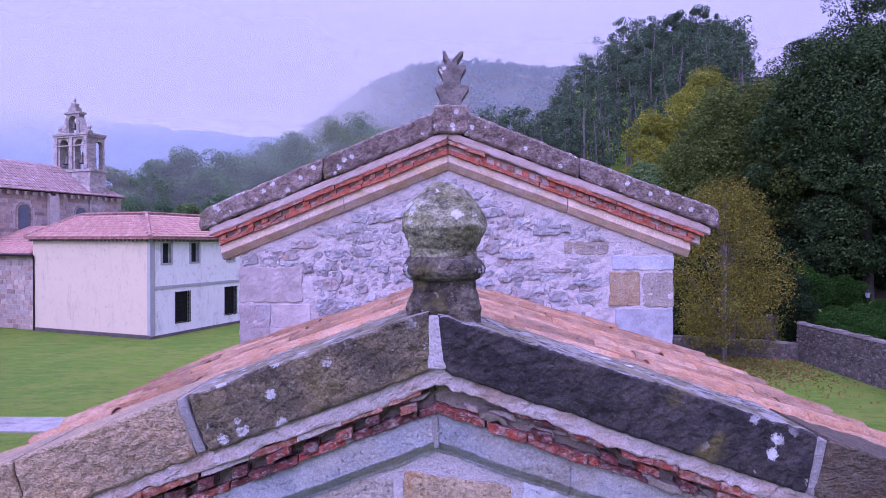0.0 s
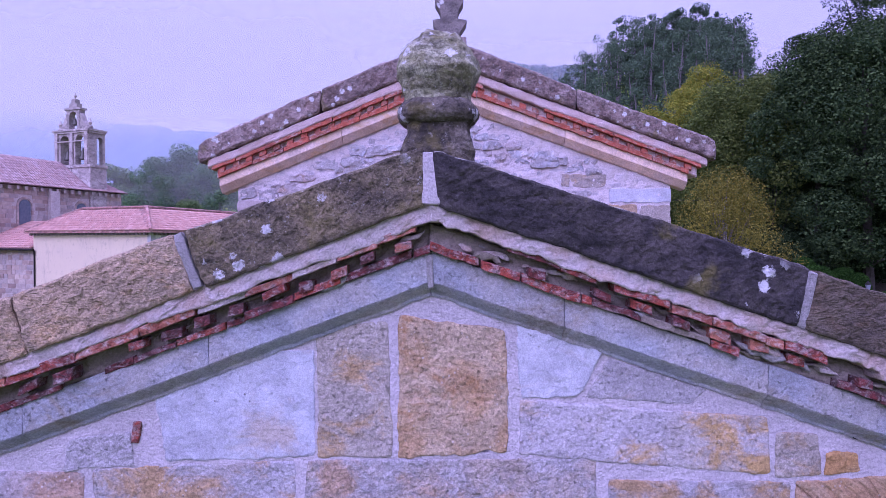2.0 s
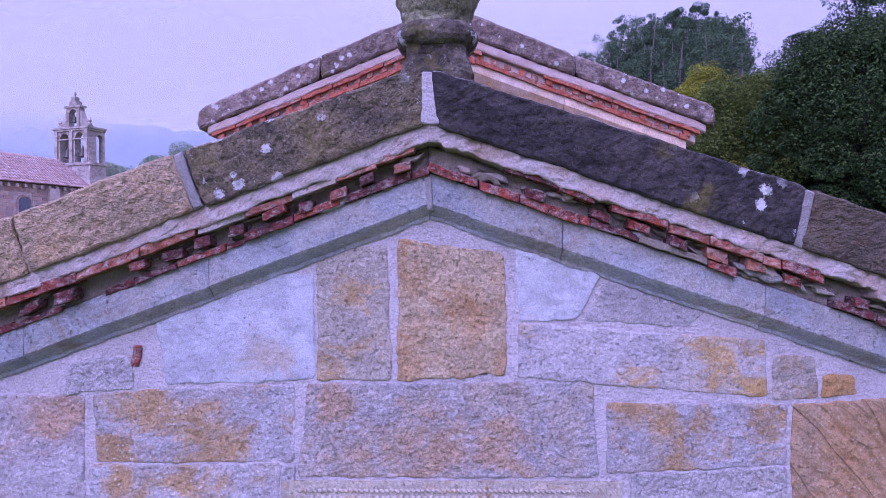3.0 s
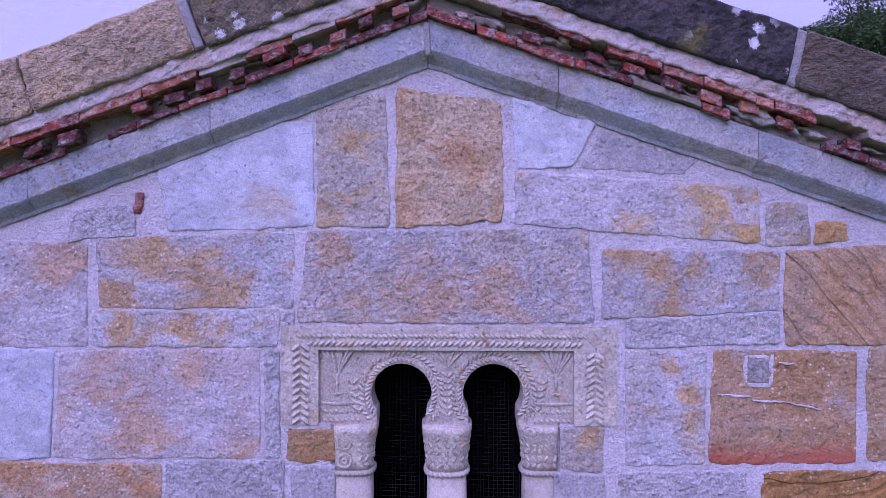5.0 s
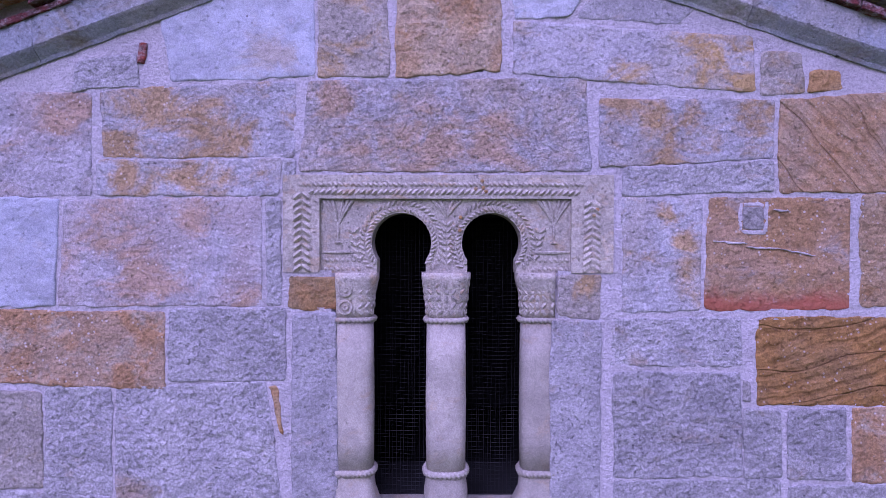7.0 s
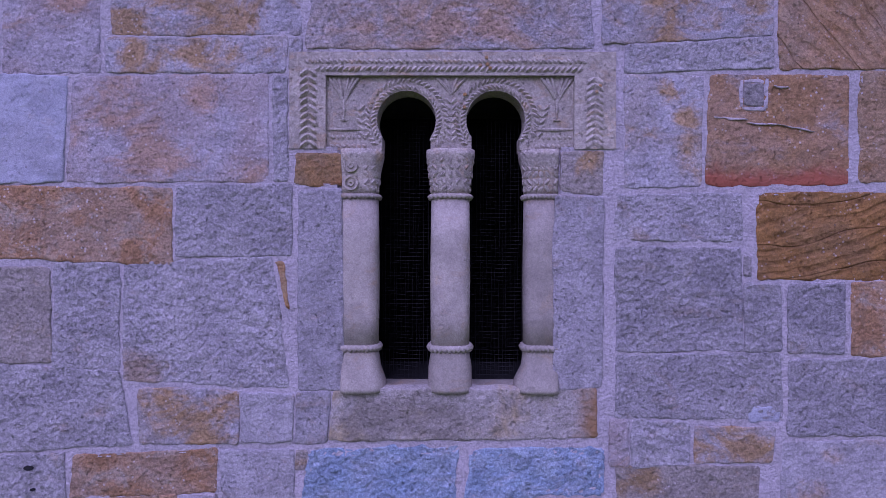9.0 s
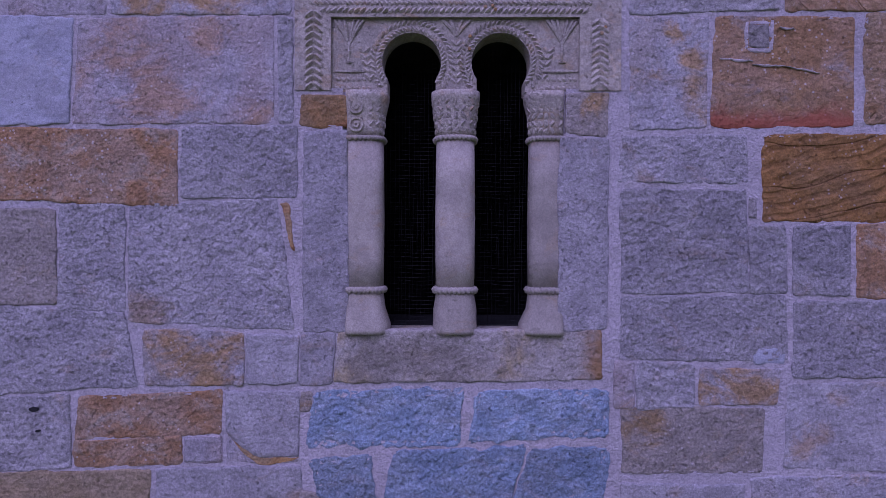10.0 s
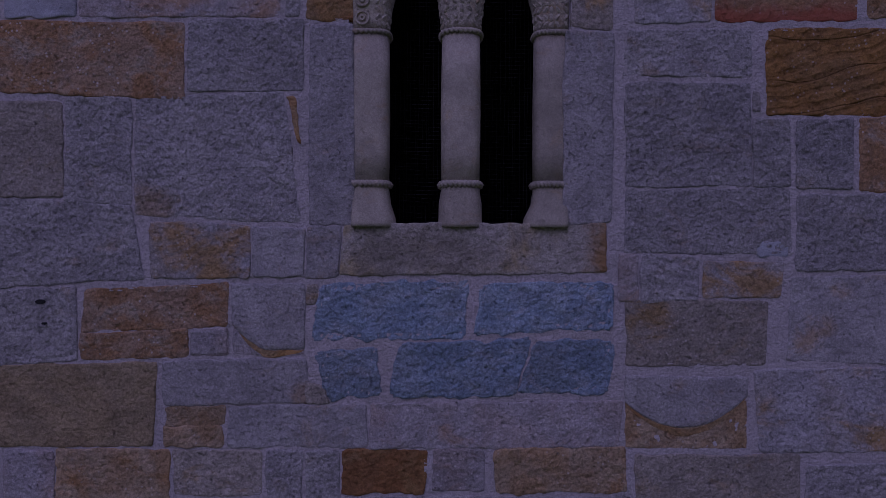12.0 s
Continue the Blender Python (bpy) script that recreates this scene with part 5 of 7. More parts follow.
def tiled_slope(a, b, top, run, left, right, pitch=0.27, course=0.42):
    """Barrel tiles on a slope: eave from a to b, run metres up along top, hips cut in by left and right."""
    a, b, top = Vector(a), Vector(b), Vector(top).normalized()
    along = (b - a).normalized()
    wide = (b - a).length
    up = along.cross(top)
    if up.z < 0:
        up = -up
    datas = []
    n = int(wide / pitch)
    for i in range(n):
        s = (i + 0.5) * wide / n
        reach = run * min(1.0, s / left if left else 1.0, (wide - s) / right if right else 1.0)
        rows = max(1, int(reach / course))
        for j in range(rows):
            t0, t1 = j * course, min(reach, (j + 1) * course + 0.06)
            vs, fs = [], []
            for t, r, h in ((t0, 0.125, 0.05), (t1, 0.105, 0.02)):
                p = a + along * (s + rnd.uniform(-0.025, 0.025)) + top * t + up * rnd.uniform(-0.012, 0.012)
                for k in range(5):
                    ang = math.pi * k / 4
                    vs.append(tuple(p + along * (r * math.cos(ang)) + up * (h + r * 0.8 * math.sin(ang))))
            fs = [(k, k + 1, k + 6, k + 5) for k in range(4)] + [(4, 3, 2, 1, 0)]
            datas.append((vs, fs))
    return join(*datas)


def isles(name, *colours):
    n = Nodes(name, 0.9)
    geo = n.t.nodes.new("ShaderNodeNewGeometry")
    ramp = n.t.nodes.new("ShaderNodeValToRGB")
    el = ramp.color_ramp.elements
    while len(el) < len(colours):
        el.new(0.5)
    for i, c in enumerate(colours):
        el[i].position, el[i].color = i / (len(colours) - 1), (*c, 1)
    n.t.links.new(geo.outputs["Random Per Island"], ramp.inputs[0])
    c = n.mix(n.step(n.noise(3.0, 5), 0.35, 0.7), n.mix(1.0, ramp.outputs[0], grey(0.75), "MULTIPLY"), ramp.outputs[0])
    n.colour(c)
    n.relief(n.noise(20.0, 4), 0.6, 0.02)
    return n.m


ROOFTILE = rock("old_roof_tile", (0.33, 0.165, 0.13), (0.40, 0.245, 0.20), (0.13, 0.085, 0.075), stain_at=0.55, size=1.6, tooled=0.8, grain=14)
ROOF_ISLES = isles("mixed_old_roof_tiles", (0.47, 0.265, 0.205), (0.43, 0.235, 0.18), (0.51, 0.32, 0.26), (0.40, 0.225, 0.18), (0.49, 0.29, 0.225))
CHURCH_ISLES = isles("mixed_church_roof_tiles", (0.33, 0.225, 0.195), (0.37, 0.26, 0.23), (0.29, 0.20, 0.18), (0.42, 0.32, 0.295), (0.33, 0.22, 0.19))
CHURCHTILE = rock("dark_old_roof_tile", (0.19, 0.125, 0.105), (0.25, 0.175, 0.15), (0.11, 0.08, 0.07), stain_at=0.55, size=1.2, tooled=0.8, grain=14)
house = thing("white_house", tuple(C0), "two-storey whitewashed monastery house with hipped tile roof and grated windows", "house")
EZ = 7.75


def holed_wall(u1, openings, z1):
    """The long wall in the plane v = 0, one shell with openings (u0, u1, z0, z1)."""
    us = sorted({0.0, u1, *[o[0] for o in openings], *[o[1] for o in openings]})
    zs = sorted({0.0, z1, *[o[2] for o in openings], *[o[3] for o in openings]})
    nu, nz = len(us), len(zs)

    def solid(i, j):
        if not (0 <= i < nu - 1 and 0 <= j < nz - 1):
            return False
        um, zm = (us[i] + us[i + 1]) / 2, (zs[j] + zs[j + 1]) / 2
        return not any(o[0] < um < o[1] and o[2] < zm < o[3] for o in openings)

    vs = [at_uv(u, v, z) for v in (0.0, 0.6) for z in zs for u in us]
    back, fs = nu * nz, []
    for j in range(nz - 1):
        for i in range(nu - 1):
            if not solid(i, j):
                continue
            p, q, r, s = j * nu + i, j * nu + i + 1, (j + 1) * nu + i + 1, (j + 1) * nu + i
            fs += [(p, q, r, s), (s + back, r + back, q + back, p + back)]
            for near, e in (((i - 1, j), (s, p)), ((i + 1, j), (q, r)), ((i, j - 1), (p, q)), ((i, j + 1), (r, s))):
                if not solid(*near):
                    fs.append((e[1], e[0], e[0] + back, e[1] + back))
    return vs, fs


upper = [(u - 0.42, u + 0.42, 5.85, 7.42) for u in (1.6, 4.6, 9.0, 13.2, 17.0)]
lower = [(u - 0.8, u + 0.8, 0.95, 3.45) for u in (3.25, 9.0, 14.5)]
mesh_part("wall", *holed_wall(20, upper + lower, EZ), WHITEWASH, house, "whitewashed wall")
mesh_part("wall", *uv_box(0.0, 0.6, 0.6, 13, 0, EZ), CREAMWASH, house, "cream limewashed wall")
mesh_part("wall", *uv_box(0.6, 20, 12.4, 13, 0, EZ), WHITEWASH, house)
mesh_part("wall", *uv_box(19.4, 20, 0.6, 12.4, 0, EZ), WHITEWASH, house)
mesh_part("wall", *uv_box(-0.012, 0.0, 0.32, 0.62, 0, EZ), CREAMWASH, house, "cream limewashed return")
mesh_part("corner_strip", *uv_box(-0.03, 0.42, -0.03, 0.0, 0, EZ - 0.02), GREYTRIM, house, "grey painted corner strip")
mesh_part("corner_strip", *uv_box(-0.03, 0.0, -0.03, 0.32, 0, EZ - 0.02), GREYTRIM, house, "grey painted corner strip")
mesh_part("string_course", *uv_box(0.42, 20, -0.05, 0.0, 3.82, 4.05), GREYTRIM, house, "grey string course")
mesh_part("plinth", *uv_box(-0.05, 20, -0.06, 0.0, 0, 0.22), ROUGHSTONE, house, "rough stone plinth")
mesh_part("plinth", *uv_box(-0.05, 0.0, 0.0, 13, 0, 0.30), ROUGHSTONE, house, "rough stone plinth")
for u0, u1, z0, z1 in upper:
    fr = mesh_part("window", *join(uv_box(u0 - 0.2, u0, -0.03, 0.2, z0 - 0.15, z1 + 0.18), uv_box(u1, u1 + 0.2, -0.03, 0.2, z0 - 0.15, z1 + 0.18), uv_box(u0, u1, -0.03, 0.2, z1, z1 + 0.18), uv_box(u0, u1, -0.05, 0.2, z0 - 0.15, z0)), GREYTRIM, house, "grey stone window surround")
    mesh_part("pane", *uv_box(u0, u1, 0.30, 0.34, z0, z1), SHADE_BLACK, fr, "dark window opening")
for u0, u1, z0, z1 in lower:
    pn = mesh_part("window", *uv_box(u0, u1, 0.34, 0.4, z0, z1), SHADE_BLACK, house, "dark barred window")
    bars = [uv_box(u0 + (u1 - u0) * i / 9 - 0.02, u0 + (u1 - u0) * i / 9 + 0.02, -0.04, 0.0, z0 - 0.05, z1 + 0.05) for i in range(10)] + [uv_box(u0 - 0.04, u1 + 0.04, -0.045, -0.005, z0 + (z1 - z0) * i / 7 - 0.015, z0 + (z1 - z0) * i / 7 + 0.015) for i in range(8)]
    mesh_part("grille", *join(*bars), IRON, pn, "dark iron grille")
ov = 0.45
A0, A1, A2, A3 = (Vector(at_uv(u, v, EZ + 0.12)) for u, v in ((-ov, -ov), (-ov, 13 + ov), (20 + ov, 13 + ov), (20 + ov, -ov)))
T0, T1, T2, T3 = (Vector(at_uv(u, v, 9.85)) for u, v in ((3, 3.6), (3, 11.0), (17, 11.0), (17, 3.6)))
mesh_part("roof_deck", [tuple(p) for p in (A0, A1, A2, A3, T0, T1, T2, T3)] + [tuple(p + Vector((0, 0, -0.14))) for p in (A0, A1, A2, A3)],
          [(0, 4, 5, 1), (1, 5, 6, 2), (2, 6, 7, 3), (3, 7, 4, 0), (4, 7, 6, 5), (0, 1, 9, 8), (1, 2, 10, 9), (2, 3, 11, 10), (3, 0, 8, 11), (8, 9, 10, 11)], ROOFTILE, house, "tiled hipped roof")
mesh_part("roof_tile", *tiled_slope(A1, A0, (T0 + T1) / 2 - (A0 + A1) / 2 , ((T0 + T1) / 2 - (A0 + A1) / 2).length, 2.5, 4.05), ROOF_ISLES, house, kind="stuff")
mesh_part("roof_tile", *tiled_slope(A0, A3, Vector(T0 - A0) - U * (T0 - A0).dot(U), (Vector(T0 - A0) - U * (T0 - A0).dot(U)).length, 3.45, 3.45), ROOF_ISLES, house, kind="stuff")
mesh_part("eave_board", *join(uv_box(-0.42, 0.0, -0.42, 13.4, EZ - 0.03, EZ + 0.015), uv_box(0.0, 20.4, -0.42, 0.0, EZ - 0.03, EZ + 0.015)), BARK, house, "dark boards under the eaves")
eave = [uv_box(-0.38, -0.05, 0.2 + 0.42 * i, 0.36 + 0.42 * i, EZ - 0.20, EZ - 0.03) for i in range(31)] + [uv_box(0.2 + 0.42 * i, 0.36 + 0.42 * i, -0.38, -0.05, EZ - 0.20, EZ - 0.03) for i in range(47)]
for d in eave:
    mesh_part("rafter_end", *d, BARK, house)
for p, q in ((A0, T0), (T0, T1), (A1, T1), (T0, T3)):
    mesh_part("ridge", *tube_data([p + Vector((0, 0, 0.1)), (p + q) / 2 + Vector((0, 0, 0.1)), q + Vector((0, 0, 0.1))], [0.13] * 3, 7), ROOFTILE, house, "mortared ridge tiles")


def ashlar(parent, face, long, high, z0, course, low, wide, holes=(), seed=1):
    """Courses of blocks on a wall face: face(s, out) gives x and y at s metres along it."""
    r = random.Random(seed)
    datas = []
    z = z0
    while z < z0 + high - 0.05:
        h = min(course * r.uniform(0.85, 1.15), z0 + high - z)
        s = -r.random() * wide
        while s < long:
            w = r.uniform(low, wide)
            a, b = max(0.0, s) + 0.015, min(long, s + w) - 0.015
            if b > a + 0.05 and not any(a < o[1] and b > o[0] and z < o[3] and z + h > o[2] for o in holes):
                out = r.uniform(0.015, 0.035)
                f0, f1 = face(a, 0.0), face(b, 0.0)
                g0, g1 = face(a + 0.01, out), face(b - 0.01, out)
                vs = [(*f0, z + 0.015), (*f1, z + 0.015), (*f1, z + h - 0.015), (*f0, z + h - 0.015), (*g0, z + 0.025), (*g1, z + 0.025), (*g1, z + h - 0.025), (*g0, z + h - 0.025)]
                datas.append((vs, [(4, 5, 6, 7), (0, 1, 5, 4), (1, 2, 6, 5), (2, 3, 7, 6), (3, 0, 4, 7)]))
            s += w
        z += h
    return mesh_part("stone", *join(*datas), ASHLAR_ISLES, parent, "pinkish sandstone blocks", kind="stuff")


ASHLAR_ISLES = isles("church_blocks", (0.29, 0.21, 0.175), (0.47, 0.36, 0.295), (0.37, 0.32, 0.30), (0.55, 0.44, 0.365))
# Stone colours darkened for the tree's shade on the low wall
WALL_ISLES = isles("dry_stone_pieces", (0.085, 0.075, 0.06), (0.15, 0.13, 0.105), (0.115, 0.10, 0.085), (0.23, 0.205, 0.175))
RUBBLE_ISLES = isles("rubble_pieces", (0.17, 0.175, 0.19), (0.25, 0.245, 0.25), (0.33, 0.30, 0.29), (0.22, 0.20, 0.20))

K0 = Vector((-37.6, 65.7, 0))
church = thing("church", tuple(K0), "sandstone monastery church with round-headed windows and tile roof", "church")
mesh_part("wall", *uv_box(-34, 0, 0.0, 9.0, 0, 12.5, K0), ASHLAR, church, "pinkish sandstone wall")
for u in (-11.0, -5.0):
    arc = [at_uv(u + 0.55 * math.cos(a), -0.05, 10.6 + 0.55 * math.sin(a), K0) for a in [math.pi * i / 10 for i in range(11)]]
    pts = [at_uv(u + 0.55, -0.05, 8.7, K0)] + arc + [at_uv(u - 0.55, -0.05, 8.7, K0)]
    pts2 = [tuple(Vector(p) + V * 0.12) for p in pts]
    n = len(pts)
    w = mesh_part("window", pts + pts2, [tuple(range(n))] + [((i + 1) % n, i, n + i, n + (i + 1) % n) for i in range(n)], LEADED, church, "round-headed window, grey glass")
    rim = []
    for i in range(15):
        a = math.pi * (i + 0.5) / 15
        rim.append(uv_box(u + 0.7 * math.cos(a) - 0.08, u + 0.7 * math.cos(a) + 0.08, -0.10, 0.05, 10.6 + 0.7 * math.sin(a) - 0.1, 10.6 + 0.7 * math.sin(a) + 0.1, K0))
    for i in range(8):
        for s in (-1, 1):
            rim.append(uv_box(u + s * 0.7 - 0.1, u + s * 0.7 + 0.1, -0.09, 0.05, 8.7 + 0.24 * i + 0.01, 8.7 + 0.24 * i + 0.23, K0))
    mesh_part("surround", *join(*rim), ASHLAR_ISLES, w, "stone arch surround")
ashlar(church, lambda s, o: tuple(K0.xy + U.xy * (s - 30) - V.xy * o), 30, 6.5, 6.0, 0.42, 0.5, 1.0, holes=[(18.4, 19.6, 8.6, 11.3), (24.4, 25.6, 8.6, 11.3)], seed=5)
for u in (-14.5, -8.2):
    mesh_part("buttress", *uv_box(u - 0.5, u + 0.5, -0.45, 0.0, 0, 12.2, K0), ASHLAR, church, "flat stone buttress")
CE = [Vector(at_uv(u, v, 12.55, K0)) for u, v in ((-34.5, -0.5), (0.5, -0.5), (0.5, 9.5), (-34.5, 9.5))]
CT = [Vector(at_uv(u, 4.5, 15.9, K0)) for u in (-34.5, -4.0)]
mesh_part("roof_deck", [tuple(p) for p in (*CE, *CT)], [(0, 1, 5, 4), (1, 2, 5), (2, 3, 4, 5), (3, 0, 4), (0, 3, 2, 1)], CHURCHTILE, church, "tiled roof")
rise = Vector((V.x * 5, V.y * 5, 3.35))
mesh_part("roof_tile", *tiled_slope(CE[0] + U * 14, CE[1], rise, rise.length, 0, 4.6, pitch=0.30, course=0.6), CHURCH_ISLES, church, kind="stuff")
mesh_part("corbels", *join(*[uv_box(-20 + 0.8 * i, -19.75 + 0.8 * i, -0.38, 0.0, 12.1, 12.45, K0) for i in range(25)]), ASHLAR, church, "row of eaves corbels", kind="stuff")

TB = Vector((-39.0, 61.9, 0))
gable = thing("bell_gable", (TB.x, TB.y, 14), "weathered baroque stone bell gable with two bells", "bell tower")


def arcade(v0, v1, z0, z1, holes, u0, u1, across=False):
    """A wall with round-headed openings (middle, half width, foot, spring), as one extruded outline."""
    outline = [(v0, z0)]
    for m, h, foot, spring in holes:
        outline += [(m - h, z0), (m - h, foot)]
        outline += [(m - h * math.cos(math.pi * i / 12), spring + h * math.sin(math.pi * i / 12)) for i in range(13)]
        outline += [(m + h, foot), (m + h, z0)]
    outline += [(v1, z0), (v1, z1), (v0, z1)]
    n = len(outline)
    vs = [at_uv(s, u, z, TB) if across else at_uv(u, s, z, TB) for u in (u0, u1) for s, z in outline]
    return vs, [tuple(range(n)), tuple(range(2 * n - 1, n - 1, -1))] + [((i + 1) % n, i, n + i, n + (i + 1) % n) for i in range(n)]


mesh_part("base", *join(uv_box(0.0, 2.0, -0.2, 5.2, 10, 15.2, TB), uv_box(-0.12, 2.1, -0.3, 5.3, 15.2, 15.5, TB)), TOWERSTONE, gable)
mesh_part("belfry", *arcade(0.0, 5.1, 15.5, 19.1, [(1.38, 0.66, 15.7, 18.15), (3.68, 0.66, 15.7, 18.15)], 0.0, 0.7), TOWERSTONE, gable, "front wall with two bell arches")
mesh_part("belfry_side", *arcade(0.7, 2.0, 15.5, 19.1, [(1.35, 0.40, 15.7, 18.2)], 0.0, 0.6, across=True), TOWERSTONE, gable)
mesh_part("belfry_side", *uv_box(0.7, 2.0, 4.5, 5.1, 15.5, 19.1, TB), TOWERSTONE, gable)
mesh_part("cornice", *join(uv_box(-0.15, 2.05, -0.12, 5.2, 19.0, 19.2, TB), uv_box(-0.25, 2.12, -0.22, 5.3, 19.2, 19.4, TB), uv_box(-0.18, -0.02, -0.1, 5.2, 18.02, 18.14, TB)), TOWERSTONE, gable, "moulded cornice")
for v in (0.27, 2.5, 4.83):
    mesh_part("pilaster", *uv_box(-0.16, 0.0, v - 0.22, v + 0.22, 15.5, 19.1, TB), TOWERSTONE, gable)
mesh_part("upper_arch", *join(arcade(1.5, 3.5, 19.4, 21.6, [(2.5, 0.58, 19.6, 20.85)], 0.1, 0.75), uv_box(0.0, 0.85, 1.3, 3.7, 21.6, 21.8, TB), uv_box(0.1, 0.75, 1.9, 3.1, 21.8, 22.3, TB), uv_box(0.15, 0.7, 2.2, 2.8, 22.3, 22.8, TB)), TOWERSTONE, gable, "small upper bell arch")
for s in (1, -1):
    prof = [(0.9, 19.4), (2.35, 19.4), (2.25, 19.75), (1.75, 19.95), (1.45, 20.35), (1.22, 20.95), (0.95, 21.3)]
    pts = [at_uv(u, 2.5 + s * v, z, TB) for u in (0.15, 0.7) for v, z in prof]
    n = len(prof)
    mesh_part("volute", pts, [tuple(range(n)), tuple(range(2 * n - 1, n - 1, -1))] + [((i + 1) % n, i, n + i, n + (i + 1) % n) for i in range(n)], TOWERSTONE, gable, "curved stone shoulder")
for v in (0.3, 4.8):
    mesh_part("pinnacle", *lathe_data(*at_uv(0.4, v, 0, TB)[:2], [(0.22, 19.55), (0.22, 19.75), (0.12, 19.85), (0.24, 20.1), (0.10, 20.4), (0.02, 20.6)], 8), TOWERSTONE, gable)
mesh_part("pinnacle", *lathe_data(*at_uv(0.4, 2.5, 0, TB)[:2], [(0.16, 22.8), (0.06, 22.95), (0.16, 23.15), (0.02, 23.5)], 8), TOWERSTONE, gable)
for v, z, s in ((1.3, 16.6, 1.0), (3.6, 16.6, 1.0), (2.5, 20.3, 0.7)):
    cx, cy, _ = at_uv(0.35, v, 0, TB)
    mesh_part("bell", *lathe_data(cx, cy, [(0.45 * s, z - 0.5 * s), (0.42 * s, z - 0.4 * s), (0.28 * s, z), (0.24 * s, z + 0.35 * s), (0.08 * s, z + 0.5 * s), (0.06 * s, z + 0.8 * s)], 14), BRONZE, gable, "dark bronze bell", smooth=True)

link = thing("stone_wing", at_uv(2, 17, 0), "low sandstone wing with tile roof beside the white house", "building")
mesh_part("wall", *uv_box(0.3, 8, 13.05, 26, 0, 6.4), ASHLAR, link)
ashlar(link, lambda s, o: tuple((C0 + U * (0.3 - o) + V * (26 - s)).xy), 12.9, 6.3, 0.0, 0.40, 0.45, 0.95, seed=9)
a, b = Vector(at_uv(-0.15, 26, 6.45)), Vector(at_uv(-0.15, 13.1, 6.45))
rise = U * 6 + Vector((0, 0, 2.6))
mesh_part("roof_deck", *join(([tuple(a), tuple(b), tuple(b + rise), tuple(a + rise), tuple(a - Vector((0, 0, 0.12))), tuple(b - Vector((0, 0, 0.12)))], [(0, 1, 2, 3), (5, 4, 3, 2), (0, 4, 5, 1), (1, 5, 2), (4, 0, 3)])), ROOFTILE, link)
mesh_part("roof_tile", *tiled_slope(a, b, rise, rise.length, 0, 0), ROOF_ISLES, link, kind="stuff")
mesh_part("gutter", *tube_data([at_uv(-0.25, 26, 6.38), at_uv(-0.25, 20, 6.38), at_uv(-0.25, 12.7, 6.36)], [0.09] * 3, 8), IRON, link, "dark metal gutter")
mesh_part("downpipe", *tube_data([at_uv(-0.15, 12.75, 6.35), at_uv(-0.08, 12.8, 5.9), at_uv(-0.08, 12.8, 0.1)], [0.06] * 3, 8), IRON, link, "dark metal downpipe")

# ---- flagstone path on the lawn ----
path = thing("pavement", (-14, 22, 0), "pale flagstone path across the lawn", "path", kind="structure")
for i in range(26):
    for j in range(2):
        x0, y0 = -40 + 1.45 * i, 20.95 + 0.98 * j
        lean = 0.5
        vs = [(x0 + lean * j, y0, 0.0), (x0 + 1.42 + lean * j, y0, 0.0), (x0 + 1.42 + lean * (j + 1), y0 + 0.95, 0.0), (x0 + lean * (j + 1), y0 + 0.95, 0.0)]
        hi = 0.045 + 0.006 * rnd.random()
        vs += [(x, y, hi) for x, y, _ in vs]
        mesh_part("flagstone", vs, [(4, 5, 6, 7), (0, 1, 5, 4), (1, 2, 6, 5), (2, 3, 7, 6), (3, 0, 4, 7), (3, 2, 1, 0)], FLAG, path)


